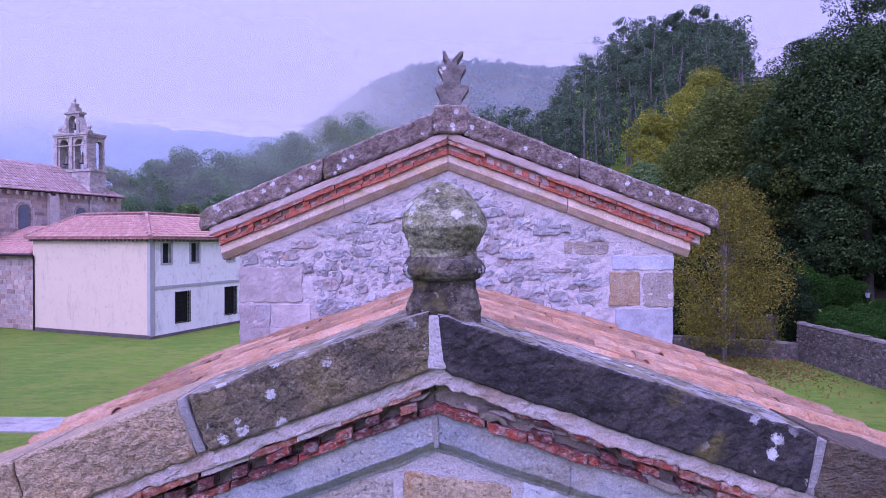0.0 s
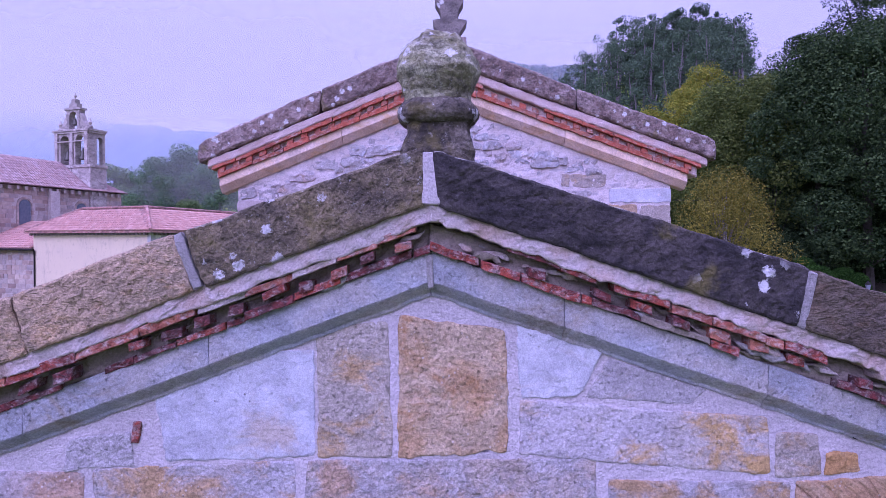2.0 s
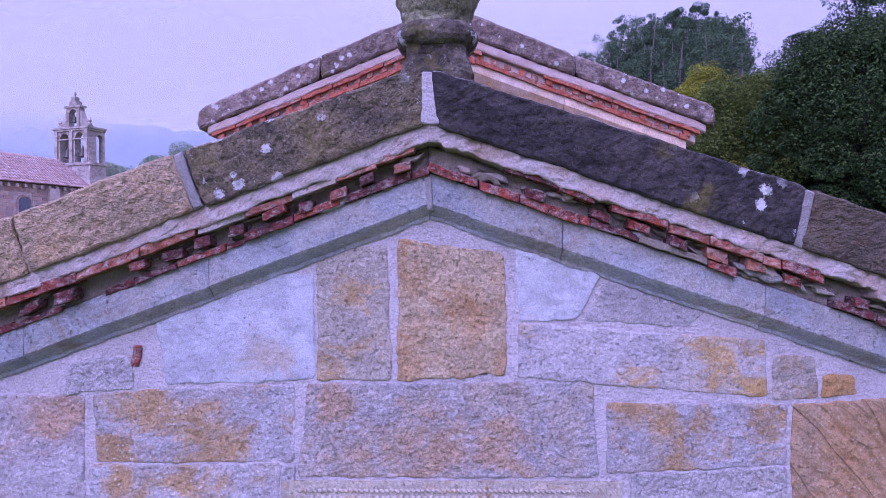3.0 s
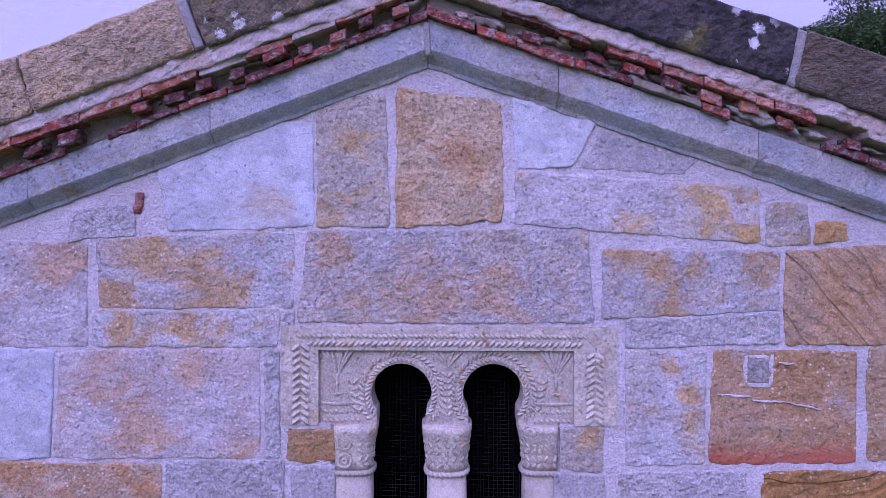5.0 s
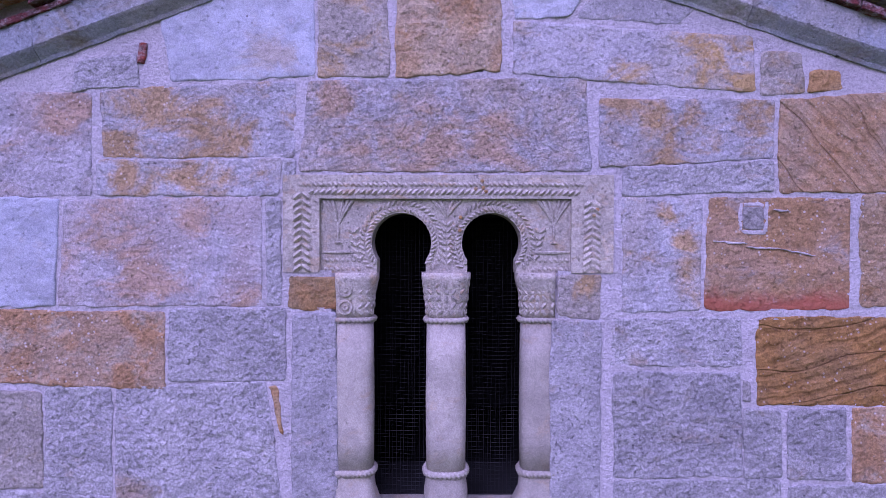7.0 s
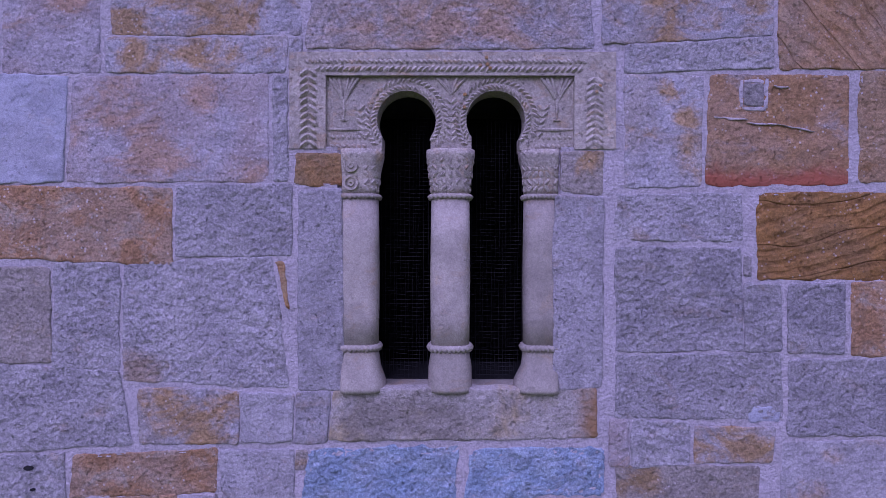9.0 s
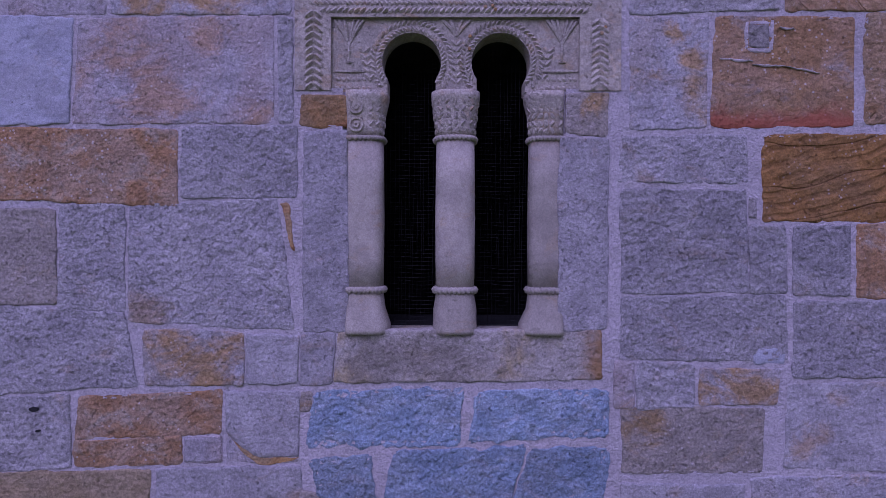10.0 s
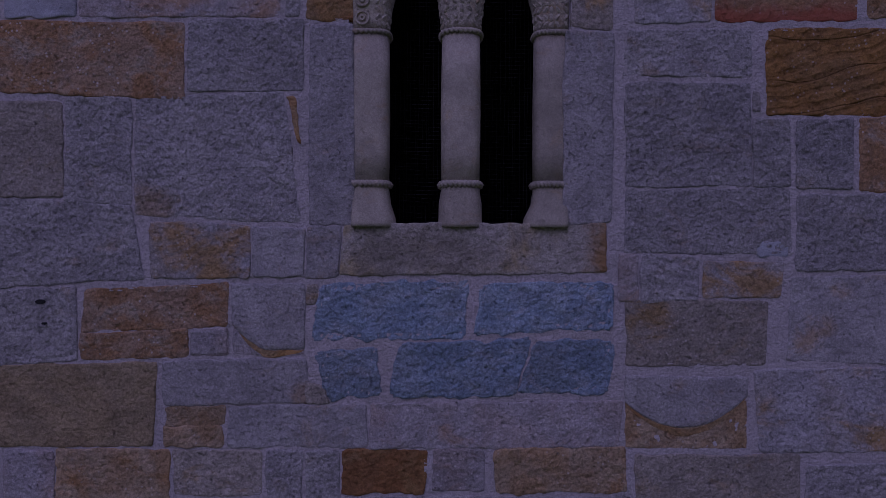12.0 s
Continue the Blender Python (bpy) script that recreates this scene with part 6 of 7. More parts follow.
# ---- garden walls on the right ----
def dry_wall(name, p, q, high, thick, label, size=0.32, seed=1):
    """A stone wall from p to q, faced with single stones and capped."""
    r = random.Random(seed)
    p, q = Vector((*p, 0)), Vector((*q, 0))
    d = (q - p).normalized()
    nrm = Vector((d.y, -d.x, 0))
    wall = thing(name, tuple((p + q) / 2), label, "stone wall", kind="structure")
    c = [p + nrm * thick / 2, q + nrm * thick / 2, q - nrm * thick / 2, p - nrm * thick / 2]
    mesh_part("core", [(v.x, v.y, 0) for v in c] + [(v.x, v.y, high) for v in c], [(0, 1, 2, 3), (4, 7, 6, 5), (0, 4, 5, 1), (1, 5, 6, 2), (2, 6, 7, 3), (3, 7, 4, 0)], ROUGHSTONE, wall)
    datas = []
    long = (q - p).length
    for sgn in (-1, 1):
        z = 0.0
        while z < high - 0.05:
            h = min(r.uniform(0.4, 1.0) * size * 0.5, high - z)
            s = -r.random() * size
            while s < long:
                w = r.uniform(0.25, 1.0) * size
                a0, b0 = max(0.0, s) + 0.012, min(long, s + w) - 0.012
                if b0 > a0 + 0.03:
                    o = thick / 2 + r.uniform(0.02, 0.07)
                    n0 = nrm * sgn
                    base = [p + d * a0 + n0 * thick / 2, p + d * b0 + n0 * thick / 2]
                    fr = [p + d * (a0 + 0.03) + n0 * o, p + d * (b0 - 0.03) + n0 * o]
                    j = [r.uniform(-0.03, 0.05) for _ in range(4)]
                    vs = [(base[0].x, base[0].y, z + j[0]), (base[1].x, base[1].y, z + j[1]), (base[1].x, base[1].y, z + h - j[2] * 0.5), (base[0].x, base[0].y, z + h - j[3] * 0.5),
                          (fr[0].x, fr[0].y, z + 0.015 + j[0]), (fr[1].x, fr[1].y, z + 0.015 + j[1]), (fr[1].x, fr[1].y, z + h - 0.015 - j[2] * 0.5), (fr[0].x, fr[0].y, z + h - 0.015 - j[3] * 0.5)]
                    fs = [(4, 5, 6, 7), (0, 1, 5, 4), (1, 2, 6, 5), (2, 3, 7, 6), (3, 0, 4, 7)]
                    datas.append((vs, fs))
                s += w
            z += h
    s = 0.0
    while s < long:
        w = r.uniform(0.35, 0.7)
        a0, b0 = s, min(long, s + w) - 0.02
        h = r.uniform(0.08, 0.16)
        vs = []
        for zz, t in ((high, thick / 2 + 0.06), (high + h, thick / 2 - 0.02)):
            for m, e in ((a0, -1), (b0, -1), (b0, 1), (a0, 1)):
                v = p + d * m + nrm * t * -e
                vs.append((v.x, v.y, zz))
        datas.append((vs, [(4, 5, 6, 7), (0, 1, 5, 4), (1, 2, 6, 5), (2, 3, 7, 6), (3, 0, 4, 7)]))
        s += w
    mesh_part("stones", *join(*datas), WALL_ISLES, wall, "grey fieldstones", kind="stuff")
    return wall


dry_wall("garden_wall", (22.75, 14.0), (22.75, 35.9), 2.35, 0.5, "tall grey fieldstone garden wall", 0.30, 3)
dry_wall("garden_wall", (22.75, 35.9), (8.0, 42.5), 1.0, 0.5, "low fieldstone wall behind the lawn, shade in its colour", 0.36, 4)
gate = thing("garden_gate", (20.5, 38.6, 0), "old wooden gate between stone piers in the garden wall", "gate")
for gx, gy in ((19.4, 39.0), (22.0, 38.2)):
    mesh_part("pier", *block_data(lambda u, v: (gx + 0.7 * u, 2.6 * v), 0.7, 2.6, gy, gy + 0.7, edge=0.05, rough=0.03, wobble=0.04, step=0.3, seed=gx), ROUGHSTONE, gate, "grey stone pier")
for i in range(9):
    mesh_part("board", *box_data(20.15 + 0.2 * i, 20.32 + 0.2 * i, 38.9 - 0.06 * i, 38.95 - 0.06 * i, 1.0, 2.3), BARK, gate)

lamp = thing("garden_lamp", (32.3, 43.4, ground_z(32.3, 43.4)), "dark iron garden lamp with a lantern head", "lamp")
lx, ly, lz = lamp.location
mesh_part("post", *lathe_data(lx, ly, [(0.12, lz), (0.12, lz + 0.15), (0.05, lz + 0.25), (0.04, lz + 0.75), (0.09, lz + 0.8), (0.04, lz + 0.85)], 8), IRON, lamp)
mesh_part("lantern", *lathe_data(lx, ly, [(0.12, lz + 0.85), (0.21, lz + 1.25)], 6), FROSTED, lamp, "pale glass lantern")
mesh_part("cap", *lathe_data(lx, ly, [(0.25, lz + 1.25), (0.10, lz + 1.43), (0.03, lz + 1.55)], 6), IRON, lamp)
pole = thing("utility_pole", (18.6, 37.5, 0), "grey concrete utility pole with wires", "pole")
mesh_part("mast", *lathe_data(18.6, 37.5, [(0.16, 0), (0.10, 10.0), (0.10, 10.1)], 8), GREYTRIM, pole)
pts = []
for i in range(25):
    t = i / 24
    pts.append((18.6 - 27 * t, 37.5 + 62 * t, 9.8 + 10 * t - 6 * t * (1 - t)))
mesh_part("wire", *tube_data(pts, [0.02] * 25, 4), IRON, pole)


# ---- trees ----
def leaves_data(centres, radii, count, size, r, flat=0.75):
    """Small folded leaves scattered round clump centres."""
    k = len(centres)
    idx = r.integers(0, k, count)
    d = r.normal(size=(count, 3))
    d /= np.linalg.norm(d, axis=1, keepdims=True)
    rad = radii[idx] * r.uniform(0.45, 1.0, count) ** 0.45
    pos = centres[idx] + d * rad[:, None] * np.array([1, 1, flat])
    nrm = d * 0.6 + r.normal(size=(count, 3)) * 0.6 + np.array([0, 0, 0.4])
    nrm /= np.linalg.norm(nrm, axis=1, keepdims=True)
    tmp = r.normal(size=(count, 3))
    a = np.cross(nrm, tmp)
    a /= np.linalg.norm(a, axis=1, keepdims=True)
    b = np.cross(nrm, a)
    s = size * r.uniform(0.6, 1.35, count)[:, None]
    quad = np.stack([pos + a * s, pos + b * s * 0.55 + nrm * s * 0.15, pos - a * s, pos - b * s * 0.55 + nrm * s * 0.15], axis=1).reshape(-1, 3)
    return quad


def cloud_mesh(name, verts, material, parent, label="", kind="", at=(0, 0, 0)):
    n = len(verts) // 4
    me = bpy.data.meshes.new(name)
    me.vertices.add(4 * n)
    me.vertices.foreach_set("co", (verts - np.array(at)).astype(np.float32).ravel())
    me.loops.add(4 * n)
    me.loops.foreach_set("vertex_index", np.arange(4 * n, dtype=np.int32))
    me.polygons.add(n)
    me.polygons.foreach_set("loop_start", np.arange(0, 4 * n, 4, dtype=np.int32))
    me.update(calc_edges=True)
    me.validate()
    me.materials.append(material)
    ob = new(name, me)
    if parent is not None:
        ob.parent = parent
        ob.location = Vector(at) - parent.location
    else:
        ob.location = at
    if label or kind:
        tagged(ob, label=label, kind=kind)
    return ob


def crown_points(x, y, z0, height, width, n, r, taper=0.35, low=0.28):
    """Clump centres and radii of an uneven crown."""
    cs, rs = [], []
    for i in range(n):
        t = r.uniform(0, 1)
        h = low + (1 - low) * t
        prof = math.sin(math.pi * (0.12 + 0.80 * t)) ** 0.7 * (1 - taper * t)
        a = r.uniform(0, 2 * math.pi)
        rr = width / 2 * prof * math.sqrt(r.uniform(0.15, 1.0)) * r.uniform(0.8, 1.12)
        cs.append((x + rr * math.cos(a), y + rr * math.sin(a), z0 + height * h * 0.97))
        rs.append(width * r.uniform(0.09, 0.19))
    return np.array(cs), np.array(rs)


def make_tree(x, y, height, width, leaf, bark, label, clumps=60, count=5000, size=0.22, seed=1, low=0.28, taper=0.35, trunk=0.02, limbs=10, group=""):
    r = np.random.default_rng(seed)
    z0 = ground_z(x, y) - 0.05
    tree = thing("tree", (x, y, z0), label, "tree", group)
    cs, rs = crown_points(x, y, z0, height, width, clumps, r, taper, low)
    bend = r.normal(size=2) * width * 0.03
    tr = [tube_data([(x, y, z0), (x + bend[0] * 0.4, y + bend[1] * 0.4, z0 + height * 0.3), (x + bend[0], y + bend[1], z0 + height * 0.62), (x + bend[0] * 1.3, y + bend[1], z0 + height * 0.9)],
                    [height * trunk, height * trunk * 0.75, height * trunk * 0.45, height * trunk * 0.1], 8)]
    for i in r.choice(len(cs), min(limbs, len(cs)), replace=False):
        c = Vector(cs[i])
        s = Vector((x + bend[0] * 0.5, y + bend[1] * 0.5, max(z0 + height * low * 0.7, c.z - height * 0.3)))
        tr.append(tube_data([s, s.lerp(c, 0.5) + Vector((0, 0, -0.02 * height)), c], [height * trunk * 0.35, height * trunk * 0.2, height * trunk * 0.06], 5))
    mesh_part("trunk", *join(*tr), bark, tree)
    cloud_mesh("crown", leaves_data(cs, rs, count, size, r), leaf, tree, at=(x, y, z0 + height * 0.6))
    return tree


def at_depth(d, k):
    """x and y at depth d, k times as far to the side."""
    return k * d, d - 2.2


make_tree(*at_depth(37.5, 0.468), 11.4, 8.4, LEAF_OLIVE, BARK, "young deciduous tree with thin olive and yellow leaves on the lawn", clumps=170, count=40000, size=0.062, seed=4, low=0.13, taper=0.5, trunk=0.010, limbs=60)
big = (
    (62, 0.475, 20.0, 13, 23), (57, 0.545, 19.5, 13, 11), (52, 0.625, 20.8, 13, 12), (50, 0.71, 22.2, 14, 13), (51, 0.80, 24, 13, 14), (62, 0.43, 16, 11, 15), (72, 0.53, 19.5, 13, 16), (74, 0.61, 23.5, 15, 17), (72, 0.70, 28, 16, 18), (70, 0.79, 31, 16, 19), (68, 0.90, 30, 15, 20), (80, 0.47, 18, 12, 21), (56, 0.90, 22, 14, 22))
for d, k, h, w, s in big:
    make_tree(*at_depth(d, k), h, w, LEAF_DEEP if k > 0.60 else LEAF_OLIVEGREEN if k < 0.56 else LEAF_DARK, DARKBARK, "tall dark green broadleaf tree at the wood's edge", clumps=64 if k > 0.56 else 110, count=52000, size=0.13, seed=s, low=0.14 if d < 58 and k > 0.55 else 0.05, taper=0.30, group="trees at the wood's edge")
for d, k, h, w, s in ((100, 0.345, 17, 11, 31), (102, 0.395, 17, 12, 32), (92, 0.335, 11, 9, 33), (108, 0.43, 18, 12, 34)):
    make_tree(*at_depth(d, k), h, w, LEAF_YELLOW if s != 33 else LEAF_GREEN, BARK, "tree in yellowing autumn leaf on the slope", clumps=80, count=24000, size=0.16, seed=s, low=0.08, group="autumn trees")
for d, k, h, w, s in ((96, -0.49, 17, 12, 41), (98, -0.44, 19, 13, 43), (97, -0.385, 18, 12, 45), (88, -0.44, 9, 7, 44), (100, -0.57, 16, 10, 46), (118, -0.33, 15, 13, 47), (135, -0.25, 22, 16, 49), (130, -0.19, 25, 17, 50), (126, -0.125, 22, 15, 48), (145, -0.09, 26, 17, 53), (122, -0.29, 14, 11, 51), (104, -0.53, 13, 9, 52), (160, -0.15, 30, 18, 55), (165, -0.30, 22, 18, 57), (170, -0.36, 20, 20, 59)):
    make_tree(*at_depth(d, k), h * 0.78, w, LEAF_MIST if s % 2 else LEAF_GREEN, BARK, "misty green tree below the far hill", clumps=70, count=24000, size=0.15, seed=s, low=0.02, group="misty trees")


def woodland(name, count, seed, where, tall, wide, leaf, label, leaves, size, low):
    """A far wood: slim trunks and one cloud of foliage."""
    r = np.random.default_rng(seed)
    wood = thing(name, (0, 0, 0), label, "woodland", kind="stuff")
    trunks, clouds = [], []
    for i in range(count):
        x, y = where(r)
        z = ground_z(x, y) - 0.2
        h, w = tall * r.uniform(0.75, 1.2), wide * r.uniform(0.8, 1.25)
        trunks.append(tube_data([(x, y, z), (x + r.normal() * 0.3, y, z + h * 0.55), (x + r.normal() * 0.5, y, z + h * 0.92)], [0.28, 0.2, 0.05], 4))
        cs, rs = crown_points(x, y, z, h, w, 16, r, 0.35, low)
        clouds.append(leaves_data(cs, rs * 1.1, leaves, size, r))
    mesh_part("trunks", *join(*trunks), PALEBARK, wood, "slim pale trunks", kind="stuff", at=(0, 0, 0))
    cloud_mesh("foliage", np.concatenate(clouds), leaf, wood, kind="stuff")


def on_slope(r):
    d = r.uniform(120, 215)
    k = r.uniform(0.045, 0.50)
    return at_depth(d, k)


woodland("eucalyptus_wood", 300, 61, on_slope, 21, 8.0, LEAF_EUC, "tall slim eucalyptus wood on the hillside", 950, 0.25, 0.30)
def on_meadow(r):
    d = r.uniform(135, 260)
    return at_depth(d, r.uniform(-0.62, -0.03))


hill_wood = thing("hill_wood", (0, 520, 20), "woods covering the far hill, haze blue in the leaves", "woodland", kind="stuff")
wr = np.random.default_rng(91)
cs, rs = [], []
for i in range(2600):
    x, k = wr.uniform(-250, 330), wr.uniform(0.05, 1.0) ** 0.8
    z = 20 + (hill_crest(x) - 20) * math.sin(k * math.pi / 2)
    h = wr.uniform(4.0, 9.0)
    for j in range(3):
        cs.append((x + wr.normal() * 2.0, 650 - 260 * (1 - k) + wr.normal() * 2.0 - 4, z + h * (0.3 + 0.35 * j)))
        rs.append(wr.uniform(2.0, 3.8) * (1 - 0.2 * j))
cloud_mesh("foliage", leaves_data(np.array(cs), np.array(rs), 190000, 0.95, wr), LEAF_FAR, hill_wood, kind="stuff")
woodland("mixed_wood", 130, 67, on_meadow, 11, 11, LEAF_MIST, "mixed wood on the slope, its leaf colour paled for haze", 1500, 0.22, 0.05)
for d, k, h, s in ((170, 0.385, 26, 71), (172, 0.40, 24, 72), (172, 0.425, 27, 73), (174, 0.445, 22, 74), (170, 0.345, 22, 75), (168, 0.33, 20, 76), (171, 0.455, 20, 77)):
    make_tree(*at_depth(d, k), h, 10, LEAF_EUC, PALEBARK, "tall eucalyptus with a ragged crown on the crest", clumps=34, count=7500, size=0.22, seed=s, low=0.42, taper=0.1, trunk=0.012, limbs=14, group="eucalyptus on the crest")

hr = np.random.default_rng(81)
balls = ((46.2, 0.62, 2.7, 2.75), (46.4, 0.667, 2.5, 2.2), (46.8, 0.693, 2.1, 1.6), (48.0, 0.60, 3.3, 2.2), (47.6, 0.575, 2.6, 2.2), (36.9, 0.712, 0.8, 1.7), (38.6, 0.685, 0.8, 1.7), (40.3, 0.695, 0.7, 1.7), (38.9, 0.735, 0.7, 1.8), (37.4, 0.76, 0.7, 1.7), (35.4, 0.745, 0.7, 1.6), (36.2, 0.672, 0.8, 1.5), (38.0, 0.642, 0.8, 1.6), (39.8, 0.612, 0.9, 1.6), (34.4, 0.708, 0.7, 1.4), (40.5, 0.64, 0.7, 1.5), (42.4, 0.655, 0.7, 1.6), (42.8, 0.70, 0.75, 1.6), (43.2, 0.735, 0.9, 1.8),
         (42.0, 0.61, 0.65, 1.5), (44.2, 0.755, 1.0, 2.0), (41.3, 0.675, 0.55, 1.3), (41.5, 0.72, 0.6, 1.4), (44.0, 0.60, 0.8, 1.7))
for d, k, h, w in balls:
    x, y = at_depth(d, k)
    z = ground_z(x, y)
    hedge = thing("hedge", (x, y, z), "clipped rounded green hedge ball in the garden", "hedge", "garden hedges")
    m = 9000
    q = hr.normal(size=(m, 3))
    q /= np.linalg.norm(q, axis=1, keepdims=True)
    shell = hr.uniform(0.72, 1.0, m)[:, None] ** 0.5 * (1 + 0.05 * np.sin(q[:, :1] * 9 + x) * np.cos(q[:, 2:] * 8))
    cs = np.array([x, y, z + h * 0.46]) + q * shell * np.array([w / 2, w / 2, h * 0.54])
    cs = cs[cs[:, 2] > z]
    cloud_mesh("leaves", leaves_data(cs, np.full(len(cs), 0.05), 13000, 0.065, hr, 0.9), LEAF_HEDGE, hedge, at=(x, y, z))

# Hedges added to fill the dark gap behind the low wall
for d, k, w in ((43.5, 0.43, 4.5), (44, 0.49, 4.5), (44.5, 0.545, 4.0), (43, 0.38, 4.5), (45, 0.565, 3.0), (39.6, 0.586, 1.0)):
    x, y = at_depth(d, k)
    z = ground_z(x, y)
    hedge = thing("hedge", (x, y, z), "hedge added behind the low garden wall, shade in its leaf colour", "hedge", "dark hedges")
    cs = np.stack([x + hr.uniform(-w / 2, w / 2, 30), y + hr.uniform(-0.8, 0.8, 30), z + hr.uniform(0.2, 2.6, 30)], axis=1)
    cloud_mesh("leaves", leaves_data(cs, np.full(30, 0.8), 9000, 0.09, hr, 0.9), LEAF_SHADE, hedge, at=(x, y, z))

# Undergrowth added, its colour dark in place of shade below the crowns
thicket = thing("undergrowth", (30, 52, 0), "undergrowth added at the wood's edge, shade in its leaf colour", "undergrowth", kind="stuff")
cs, rs = [], []
for i in range(620):
    d, k = hr.uniform(50, 66), hr.uniform(0.30, 1.0)
    if k > 0.55 and d < 53:
        continue
    x, y = at_depth(d, k)
    cs.append((x, y, ground_z(x, y) + hr.uniform(0.2, 5.5)))
    rs.append(hr.uniform(0.8, 1.7))
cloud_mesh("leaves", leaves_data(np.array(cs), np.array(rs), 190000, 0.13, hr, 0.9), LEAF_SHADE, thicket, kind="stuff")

n = 7000
lp = np.stack([17.5 + hr.normal(size=n) * 3.2, 34.5 + hr.normal(size=n) * 3.0, np.full(n, 0.03)], axis=1)
lp = lp[lp[:, 0] < 22.2]
fall = leaves_data(lp, np.full(len(lp), 0.02), len(lp), 0.085, hr, 0.3)
ob = cloud_mesh("fallen_leaves", fall, LITTER, None)
tagged(ob, "brown fallen leaves under the young tree", "leaves", kind="stuff")

# ---- stones of the walls ----
for row in range(21):
    z0 = 6.62 + 0.071 * row
    x = BL + 0.02
    while x < BR - 0.05:
        w = rnd.uniform(0.06, 0.26)
        x1 = min(x + w, BR - 0.03)
        z = z0 + rnd.uniform(-0.022, 0.022)
        h = rnd.uniform(0.045, 0.095)
        quoin = (x1 > 1.37 and z < 7.43) or (x < -1.15 and z + h < 7.35) or (x1 > 0.98 and x < 1.41 and 7.37 < z + 0.03 < 7.56)
        if z + h < min(back_rake(x), back_rake(x1)) - 0.31 and z > roof_z((x + x1) / 2) - 0.16 and not quoin and rnd.random() > 0.06:
            face_block(wall_nave, x, x1 - 0.008, z, z + h, BACKY + rnd.uniform(-0.006, 0.018), rnd.choice((RUBBLE, RUBBLE, ROCKS["grey"], ROCKS["light"], ROCKS["rose"])), rough=0.016, wobble=0.024, edge=0.005, step=0.022, soft=1.6)
        x += w

HEWN = {"grey": (0.0045, 0.007, 0.0073), "blue": (0.006, 0.014, 0.0073), "vein": (0.005, 0.006, 0.0046), "dark": (0.006, 0.008, 0.0053), "rust": (0.005, 0.010, 0.0056), "tan": (0.006, 0.010, 0.0063),
        "lintel": (0.005, 0.006, 0.0059), "ochre": (0.0045, 0.007, 0.0046), "light": (0.003, 0.006, 0.0024), "pale": (0.005, 0.008, 0.0013)}
LAID = []


def stone(k, x0, x1, z0, z1, tilt=(0, 0, 0, 0), stains=()):
    """One block of the front wall. tilt: how far the left, right, bottom and top edges lean over their length; stains: (x, z, radius) of rusty patches."""
    rough, wob, hew = HEWN.get(k, (0.004, 0.007, 0.0038))
    x0, x1 = max(x0, LEFT + 0.004), min(x1, RIGHT - 0.004)
    x0, x1, z0, z1 = x0 - 0.003, x1 + 0.003, z0 - 0.003, z1 + 0.003
    le, ri, bo, to = tilt

    def place(u, v):
        xa, xb = x0 + le * (v - 0.5), x1 + ri * (v - 0.5)
        za, zb = z0 + bo * (u - 0.5), z1 + to * (u - 0.5)
        return xa + (xb - xa) * u, za + (zb - za) * v
    LAID.append(([place(0, 0), place(1, 0), place(1, 1), place(0, 1)], 0.026 if k == "blue" else 0.011))
    d = block_data(place, x1 - x0, z1 - z0, -0.0035 + rnd.uniform(-0.003, 0.0015), 0.06, edge=0.0045, rough=rough, wobble=wob, step=0.0085, seed=rnd.random() * 90, soft=3.0 if k == "blue" else 0.7, lap=0.0012, hew=hew)
    ob = mesh_part("stone", *d, ROCKS[k], wall_front, smooth=True)
    if stains:
        at = ob.data.attributes.new("stain", "FLOAT", "POINT")
        at.data.foreach_set("value", [max(max(0.0, 1.3 - 0.85 * math.hypot(x - p, z - q) / r) for p, q, r in stains) for x, y, z in d[0]])


stone("rust", -0.567, -0.385, 5.269, 5.394)
stone("light", -0.552, -0.378, 4.463, 5.253, tilt=(0.005, -0.007, 0.001, 0.006))
stone("buff", 0.479, 0.639, 5.237, 5.401, tilt=(-0.001, 0.011, -0.013, 0.001), stains=((0.59, 5.36, 0.05),))
stone("light", 0.451, 0.641, 4.473, 5.228, tilt=(0.005, 0.009, 0.012, -0.013))
stone("pale", -1.054, -0.467, 6.158, 6.563, tilt=(-0.087, -0.002, 0.022, 0.000), stains=((-0.63, 6.24, 0.13),))
stone("buff", -0.452, -0.185, 6.168, 6.659, tilt=(-0.006, -0.016, 0.005, 0.030), stains=((-0.32, 6.48, 0.09), (-0.42, 6.20, 0.09),))
stone("tan", -0.148, 0.248, 6.178, 6.665, tilt=(0.011, -0.018, 0.017, -0.044))
stone("pale", 0.299, 0.569, 6.391, 6.624, tilt=(-0.022, 0.102, 0.008, -0.108))
stone("light", 0.588, 0.968, 6.377, 6.479, tilt=(0.098, 0.075, -0.024, -0.113))
stone("gold", 0.304, 1.223, 6.142, 6.347, tilt=(0.000, -0.017, -0.069, -0.058), stains=((1.18, 6.22, 0.17), (1.06, 6.26, 0.14), (0.77, 6.16, 0.09),))
stone("buff", 1.250, 1.409, 6.099, 6.258, tilt=(0.009, -0.018, 0.007, 0.001))
stone("rust", 1.439, 1.555, 6.111, 6.189, tilt=(0.012, -0.009, 0.004, 0.002))
stone("grey", -1.395, -1.151, 6.122, 6.241, tilt=(0.020, -0.009, 0.024, 0.032))
stone("rose", -1.714, -1.332, 5.705, 6.106, tilt=(0.003, 0.002, 0.006, 0.000), stains=((-1.39, 6.06, 0.11), (-1.47, 6.02, 0.09),))
